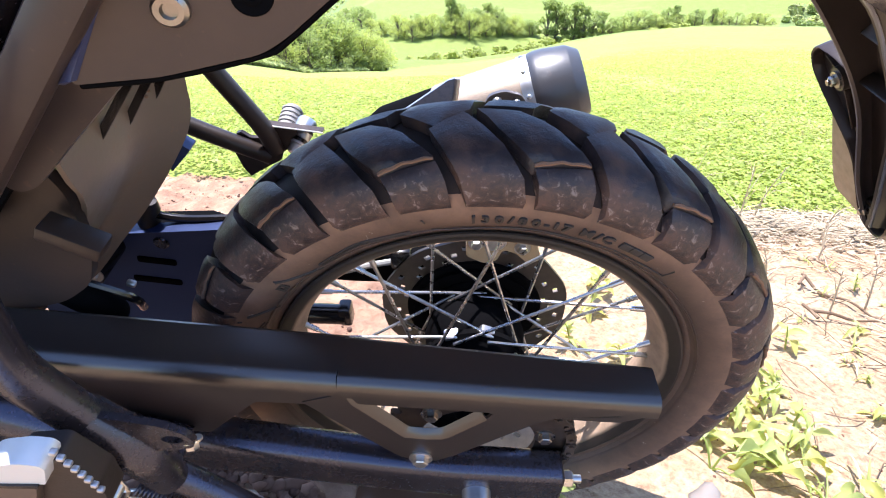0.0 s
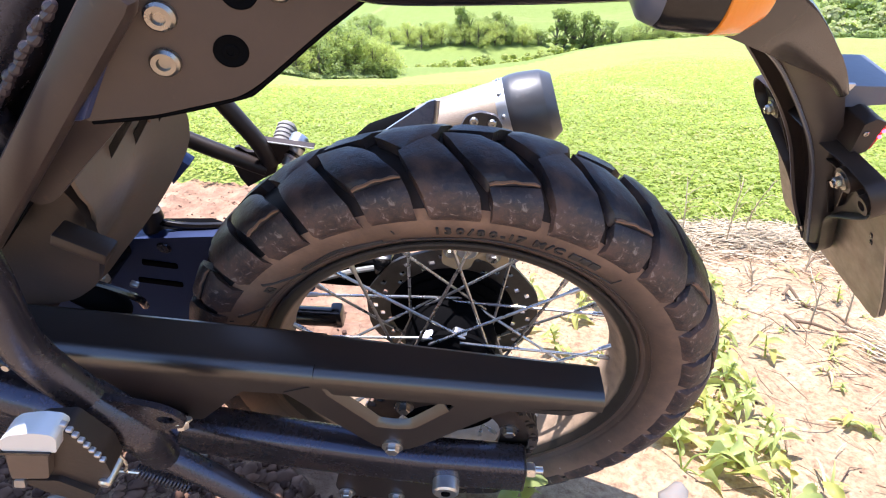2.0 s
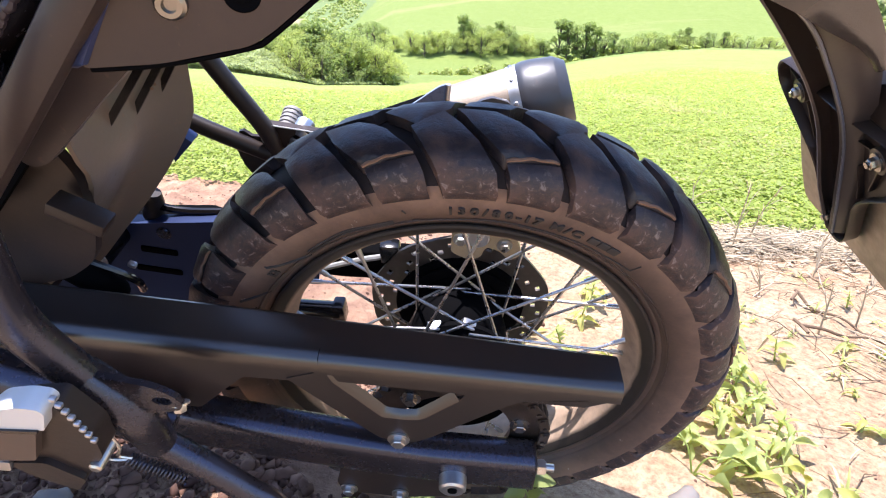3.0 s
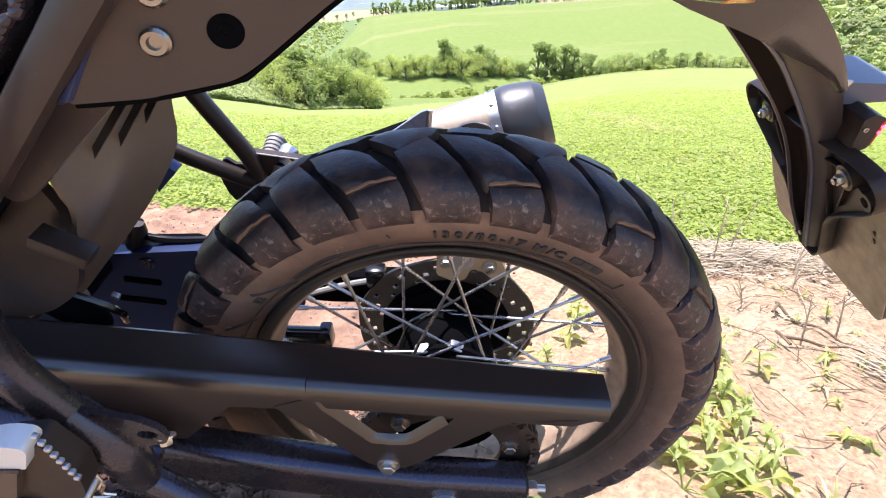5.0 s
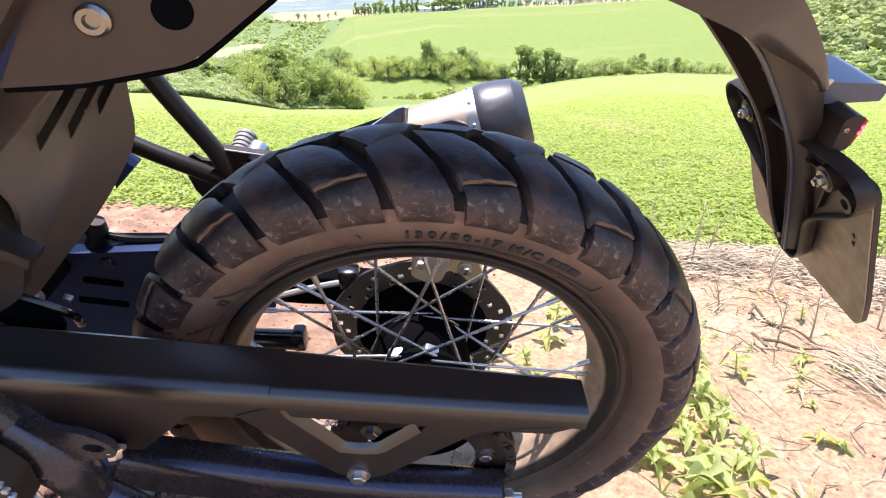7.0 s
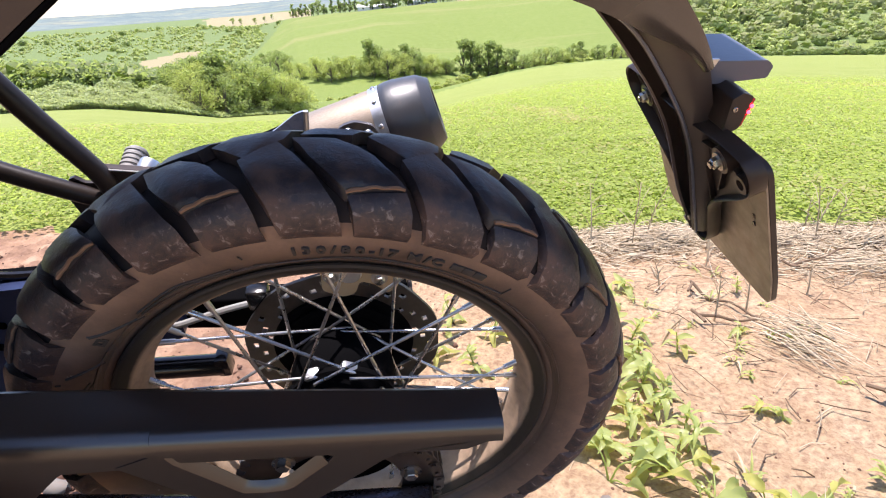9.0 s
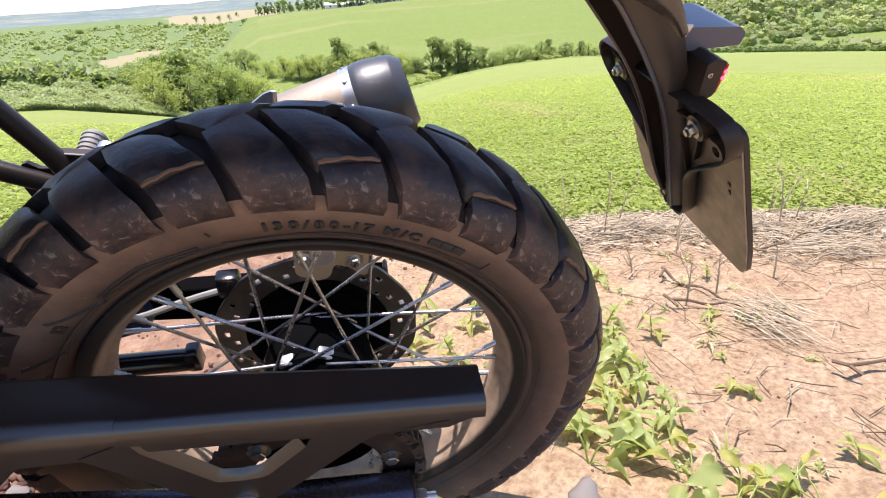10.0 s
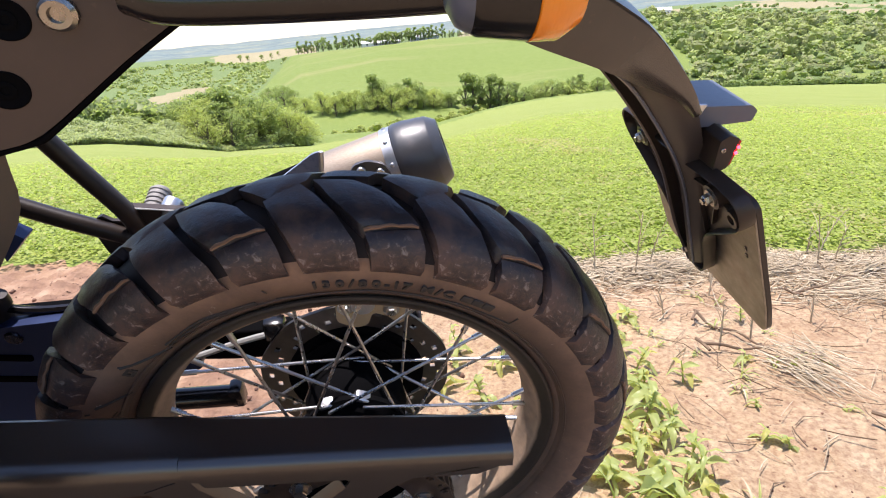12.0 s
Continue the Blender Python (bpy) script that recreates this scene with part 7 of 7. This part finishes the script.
# thicket of trees at the end of the near field: bearing, distance, how high it stands in the sky, kind
CROWN_EL = ((-34, -4.0), (-30, -3.8), (-28.4, -4.8), (-26.9, -5.4), (-25, -5.55), (-21.9, -5.6), (-19.8, -4.55), (-17.7, -4.2), (-15.9, -4.0), (-13.8, -4.9), (-12.2, -5.4), (-10.2, -6.4), (-7.8, -7.2))


def stand(az, r, top, kind):
    base = float(sight(*polar(az, r)))
    plant(az, r, max(1.2, 0.97 * r * (math.tan(radians(top)) - math.tan(radians(base)))), kind, tree_rnd.uniform(0, 360))


for i in range(20):
    az = -34.0 + 0.85 * i + tree_rnd.uniform(-0.3, 0.3)
    stand(az, tree_rnd.uniform(80, 90), float(table(az, CROWN_EL)) - tree_rnd.choice((0.0, 0.15, 0.5, 0.9)), tree_rnd.choice((0, 1, 3, 4)))
for i in range(30):
    az = -19.0 + 0.38 * i + tree_rnd.uniform(-0.25, 0.25)
    back = i % 3
    if i % 6 == 0:
        continue
    stand(az, float(table(az, FIELD_END)) + 1.5 + 3.0 * back + tree_rnd.uniform(-0.8, 0.8), float(table(az, CROWN_EL)) - (1.9, 0.8, 0.1)[back] - tree_rnd.uniform(0, 0.7), tree_rnd.choice((1, 3, 4, 4)) if back == 0 else tree_rnd.choice((0, 1, 1, 2)))
for az, r, top, kind in ((-19.6, 78, -4.7, 0), (-18.6, 77, -4.4, 0), (-17.6, 78, -4.2, 2), (-16.8, 79, -4.2, 0), (-15.9, 77, -3.85, 2), (-15.1, 78, -4.4, 2), (-14.2, 78, -4.7, 0), (-12.9, 79, -5.1, 4), (-11.6, 80, -5.7, 1), (-10.0, 81, -6.5, 3), (-8.6, 82, -6.9, 1), (-31.0, 84, -3.9, 3), (-29.6, 84, -4.0, 3)):
    stand(az, r, top, kind)
# hedge along the stream
for i in range(30):
    az = -8.8 + i * 0.55 + tree_rnd.uniform(-0.3, 0.3)
    grow(az, -7.2 + tree_rnd.uniform(-0.5, 0.4), -5.6 + tree_rnd.uniform(-0.5, 0.5), tree_rnd.choice((0, 1, 3, 4)))
for az, base, top, k in ((-1.0, -7.2, -3.6, 2), (-0.1, -7.2, -4.2, 0), (1.4, -7.1, -4.6, 0), (2.6, -7.1, -4.2, 2), (3.6, -7.0, -4.5, 0), (-11.4, -6.4, -4.5, 0), (-10.0, -6.4, -4.3, 0), (-8.9, -6.3, -4.9, 4), (-11.9, -6.4, -4.9, 4), (-10.7, -6.4, -4.5, 4), (-9.4, -6.4, -4.7, 0), (5.4, -7.2, -5.4, 3), (6.8, -7.4, -5.8, 4)):
    grow(az, base, top, k)
for az, top, k in ((8.6, -3.9, 2), (9.4, -4.0, 2), (10.3, -4.4, 0), (11.2, -4.1, 2), (12.1, -4.5, 2), (13.0, -4.9, 0), (13.9, -5.0, 2), (14.7, -5.5, 0)):
    grow(az, -7.6, top, k)
for i in range(24):
    az = 15.3 + i * 0.56
    grow(az, float(table(az, FIELD_EL)) + 0.1, -5.2 + tree_rnd.uniform(-0.4, 0.4) + 0.02 * (az - 15), tree_rnd.choice((0, 1, 3, 4)))
for az, top, k in ((19.6, -4.5, 0), (20.4, -4.3, 2), (22.0, -4.6, 0), (23.4, -4.5, 2)):
    grow(az, -6.2, top, k)
# row on the far hilltop
for i in range(92):
    az = -8.0 + i * 0.26 + tree_rnd.uniform(-0.15, 0.15)
    r = float(table(az, HILL_TOP)) * 1.03
    plant(az, r, tree_rnd.uniform(5.5, 11.5) * (0.55 if az > 6.5 else 1.0), tree_rnd.choice((5, 6, 6)), tree_rnd.uniform(0, 360))
for i in range(26):
    az = 16.0 + i * 0.36 + tree_rnd.uniform(-0.2, 0.2)
    plant(az, float(table(az, HILL_TOP)) * tree_rnd.uniform(1.03, 1.25), tree_rnd.uniform(3.5, 7.5), tree_rnd.choice((5, 5, 6)), tree_rnd.uniform(0, 360))
for az, r, h in ((-11.5, 640, 7.0), (-10.6, 640, 6.0), (-9.9, 700, 6.0), (-13.5, 690, 8.0), (-12.8, 700, 7.0)):
    plant(az, r, h, 5, 30 * h)


def quad_ball(k):
    """A ball of quads, k to an edge of the cube from which it is blown up: points and faces."""
    index, P, F = {}, [], []
    for axis in range(3):
        for side in (-1, 1):
            grid = {}
            for i in range(k + 1):
                for j in range(k + 1):
                    c = [0.0, 0.0, 0.0]
                    c[axis], c[(axis + 1) % 3], c[(axis + 2) % 3] = side, 2 * i / k - 1, 2 * j / k - 1
                    key = tuple(round(q, 4) for q in c)
                    if key not in index:
                        index[key] = len(P)
                        P.append(np.array(c) / np.linalg.norm(c))
                    grid[i, j] = index[key]
            F += [(grid[i, j], grid[i + 1, j], grid[i + 1, j + 1], grid[i, j + 1]) for i in range(k) for j in range(k)]
    return np.array(P), np.array(F)


def clump_stuff(name, label, category, az, r, size, count, leaf, material, seed, squash=0.8, body=3):
    """Many bushes or crowns as one mesh, each an uneven leafy body with loose sprays of leaves round it."""
    rnd = np.random.default_rng(seed)
    x, y = polar(az, r)
    z = land(x, y)
    n = len(az)
    tall = np.array([1, 1, squash * 1.25])
    centre = np.stack([x, y, z], -1)[:, None, :] + np.array([0, 0, 0.30 * squash]) * size[:, None, None]
    ball, faces = quad_ball(body)
    lumps = 1 + 0.24 * rnd.normal(0, 1, (n, len(ball), 1))
    core = centre + ball[None] * lumps * (0.36 * size)[:, None, None] * tall
    q = rnd.normal(0, 1, (n, count, 3))
    q /= np.linalg.norm(q, axis=2, keepdims=True)
    q[:, :, 2] = np.abs(q[:, :, 2]) - 0.25
    k = rnd.uniform(0.75, 1.12, (n, count, 1)) * (0.5 * size)[:, None, None]
    s = np.repeat(size * leaf, count) * rnd.uniform(0.6, 1.4, n * count)
    v, f = leaf_cloud((centre + q * k * tall).reshape(-1, 3), s, 0.7, rnd, 1.3)
    g = (faces[None] + (np.arange(n) * len(ball))[:, None, None]).reshape(-1, 4) + len(v)
    tagged(raw_mesh(name, np.concatenate([v, core.reshape(-1, 3)]), np.concatenate([f, g]), material), label, category, kind="stuff")


def spread(n, a0, a1, lo, hi, seed):
    """Bearings and distances scattered between two shares of the opposite slope."""
    rnd = np.random.default_rng(seed)
    az = rnd.uniform(a0, a1, n)
    rf, rh = table(az, FIELD_END), table(az, HILL_TOP)
    return az, rf + (rh - rf) * np.sqrt(rnd.uniform(lo, hi, n))


def in_woods(az, r):
    el = sight(*polar(az, r))
    strip = (az > 36.5) & (el < table(az, STRIP_TOP) + 0.05) & (el > table(az, STRIP_LOW) - 0.35)
    glade = lump(az * 0.35, r * 0.02, 1.0, 6) > 0.55
    return (az > wood_edge(el) + 0.3) & ~strip & ~glade


def in_scrub(az, r, bare=0.15):
    el = sight(*polar(az, r))
    meadow = (az > -28) & (az < -16.8) & (el < table(az, MEADOW_TOP) + 0.06) & (el > table(az, MEADOW_LOW) - bare)
    rf, rh = table(az, FIELD_END), table(az, HILL_TOP)
    rv = rf + 0.28 * (rh - rf)
    return (az < -17.3 + 8.5 * np.clip((r - rv) / (rh - rv), 0, 1) ** 0.7) & ~meadow


for seed, n, grow_by, least, count, leaf, material, words in ((21, 800, 1.3, 2.7, 52, 0.115, M_WOODS, "dark green woodland covering the far slope"), (23, 850, 0.95, 2.3, 42, 0.13, M_TREE, "green trees among the far woodland"),
                                                              (33, 900, 1.0, 2.0, 32, 0.14, M_SCRUBLEAF, "pale green bushes among the far woodland")):
    az, r = spread(n, 25, 62, 0.04, 0.99, seed)
    keep = in_woods(az, r)
    clump_stuff("far_woods", words, "woods", az[keep], r[keep], np.random.default_rng(seed + 50).gamma(3.0, grow_by, keep.sum()) + least, count, leaf, material, seed + 1)
for seed, n, grow_by, least, count, leaf, material, words in ((25, 5200, 0.7, 0.9, 8, 0.22, M_SCRUBLEAF, "scattered scrub bushes on the far hillside"), (27, 1500, 0.8, 1.2, 20, 0.15, M_SCRUBLEAF, "darker green bushes on the far hillside"),
                                                              (37, 90, 1.5, 4.0, 120, 0.09, M_TREE, "larger trees scattered over the far hillside")):
    az, r = spread(n, -48, -8, 0.02, 0.99, seed)
    keep = in_scrub(az, r) & (lump(az * 0.5, r * 0.012, 1.0, 5) > -0.35)
    clump_stuff("scrub_bushes", words, "bushes", az[keep], r[keep], np.random.default_rng(seed + 50).gamma(2.0, grow_by, keep.sum()) + least, count, leaf, material, seed + 1, 0.65, 2)
top_rnd = np.random.default_rng(71)
az, r = top_rnd.uniform(24, 62, 420), top_rnd.uniform(540, 2100, 420)
keep = lump(r * 0.0035, az * 0.22, 1.0, 5) < 0.25
clump_stuff("hilltop_woods", "dark green trees between the fields on the far hilltop", "woods", az[keep], r[keep], top_rnd.uniform(5, 13, 420)[keep], 60, 0.12, M_TREE, 72)
hedge_rnd = np.random.default_rng(41)
az = hedge_rnd.uniform(-9, 29, 260)
r = np.array([far_ground(a, min(-6.9, float(table(a, FIELD_EL)) + 0.1)) for a in az]) + hedge_rnd.uniform(-3, 10, 260)
clump_stuff("stream_bushes", "light green bushes along the stream", "bushes", az, r, hedge_rnd.gamma(2.0, 0.9, 260) + 1.0, 80, 0.10, M_TREE_LIGHT, 42, 0.7)
thick_rnd = np.random.default_rng(61)
az = np.concatenate([thick_rnd.uniform(-36, -19, 150), thick_rnd.uniform(-19, -8, 60)])
clump_stuff("thicket", "dense green thicket behind the tall grass", "bushes", az, thick_rnd.uniform(80, 92, 210), thick_rnd.uniform(3.6, 6.2, 210) * np.clip((-4.0 - az) / 13.0, 0.45, 1.0), 330, 0.075, M_TREE, 62, 0.8)
az = np.random.default_rng(9).uniform(30, 62, 200)
clump_stuff("hedge_row", "low dark hedge along the edge of the far field", "hedge", az, table(az, FIELD_END) + 7 + np.random.default_rng(10).uniform(-3, 3, 200), np.random.default_rng(5).uniform(1.5, 3.6, 200), 110, 0.08, M_TREE, 28)


def build_tall_grass():
    rnd = np.random.default_rng(31)
    n = 40000
    az = rnd.uniform(-36, -8.2, n)
    depth = rnd.uniform(0, 1, n)
    r = table(az, FIELD_END) - 1.0 + depth * 8
    x, y = polar(az, r)
    h = (0.9 + 1.7 * depth) * np.clip(table(az, ((-36, 0.8), (-30, 0.75), (-24, 1.15), (-20, 1.05), (-16.5, 0.35), (-12, 0.3), (-8, 0.2))), 0, 2) * (0.75 + 0.35 * lump(x, y, 0.6, 4)) * rnd.uniform(0.55, 1.05, n)
    p = np.stack([x, y, land(x, y) + h * 0.5], -1)
    a = rnd.uniform(0, 2 * np.pi, n)
    d = np.stack([np.cos(a) * 0.35, np.sin(a) * 0.35, np.ones(n)], -1)
    v, f = leaf_cloud(p + np.stack([0 * h, 0 * h, 0.45 * h], -1), 0.16 * rnd.uniform(0.6, 1.4, n), 0.7, rnd, 2.6)
    few = slice(0, n, 6)
    w, g = strips(p[few], d[few], h[few], np.full(len(p[few]), 0.018), rnd, 0.2)
    tagged(raw_mesh("tall_grass", np.concatenate([v, w]), np.concatenate([f, g + len(v)]), M_GRASS), "pale tall grass bordering the soybean field", "grass", kind="stuff")


build_tall_grass()


def farm_building(az, r, length, depth, height, turn):
    x, y = polar(az, r)
    root = empty("farm_building", Matrix.Translation((float(x), float(y), float(land(x, y)))) @ pose(0, 0, 0, 0, 0, turn), "low white farm building on the far hilltop", "building", "farm buildings")
    part("wall", box((0, 0, height / 2 - 0.5), (length, depth, height + 1), 0.05), M_WALL, root)
    part("roof", prism([(-depth / 2 - 0.5, height), (0, height + depth * 0.22), (depth / 2 + 0.5, height), (depth / 2 + 0.5, height + 0.2), (0, height + depth * 0.22 + 0.25), (-depth / 2 - 0.5, height + 0.2)], -length / 2 - 0.5, length / 2 + 0.5, "yz"), M_WALL, root)
    for i in range(4):
        part("window", box((-length * 0.36 + length * 0.24 * i, -depth / 2 - 0.02, height * 0.55), (1.2, 0.08, 1.2), 0.02), M_GLOSS, root)


farm_building(0.2, 450, 30, 8, 1.8, 0)
farm_building(4.6, 454, 22, 8, 1.8, 4)
farm_building(27.0, 505, 18, 9, 4.0, -20)
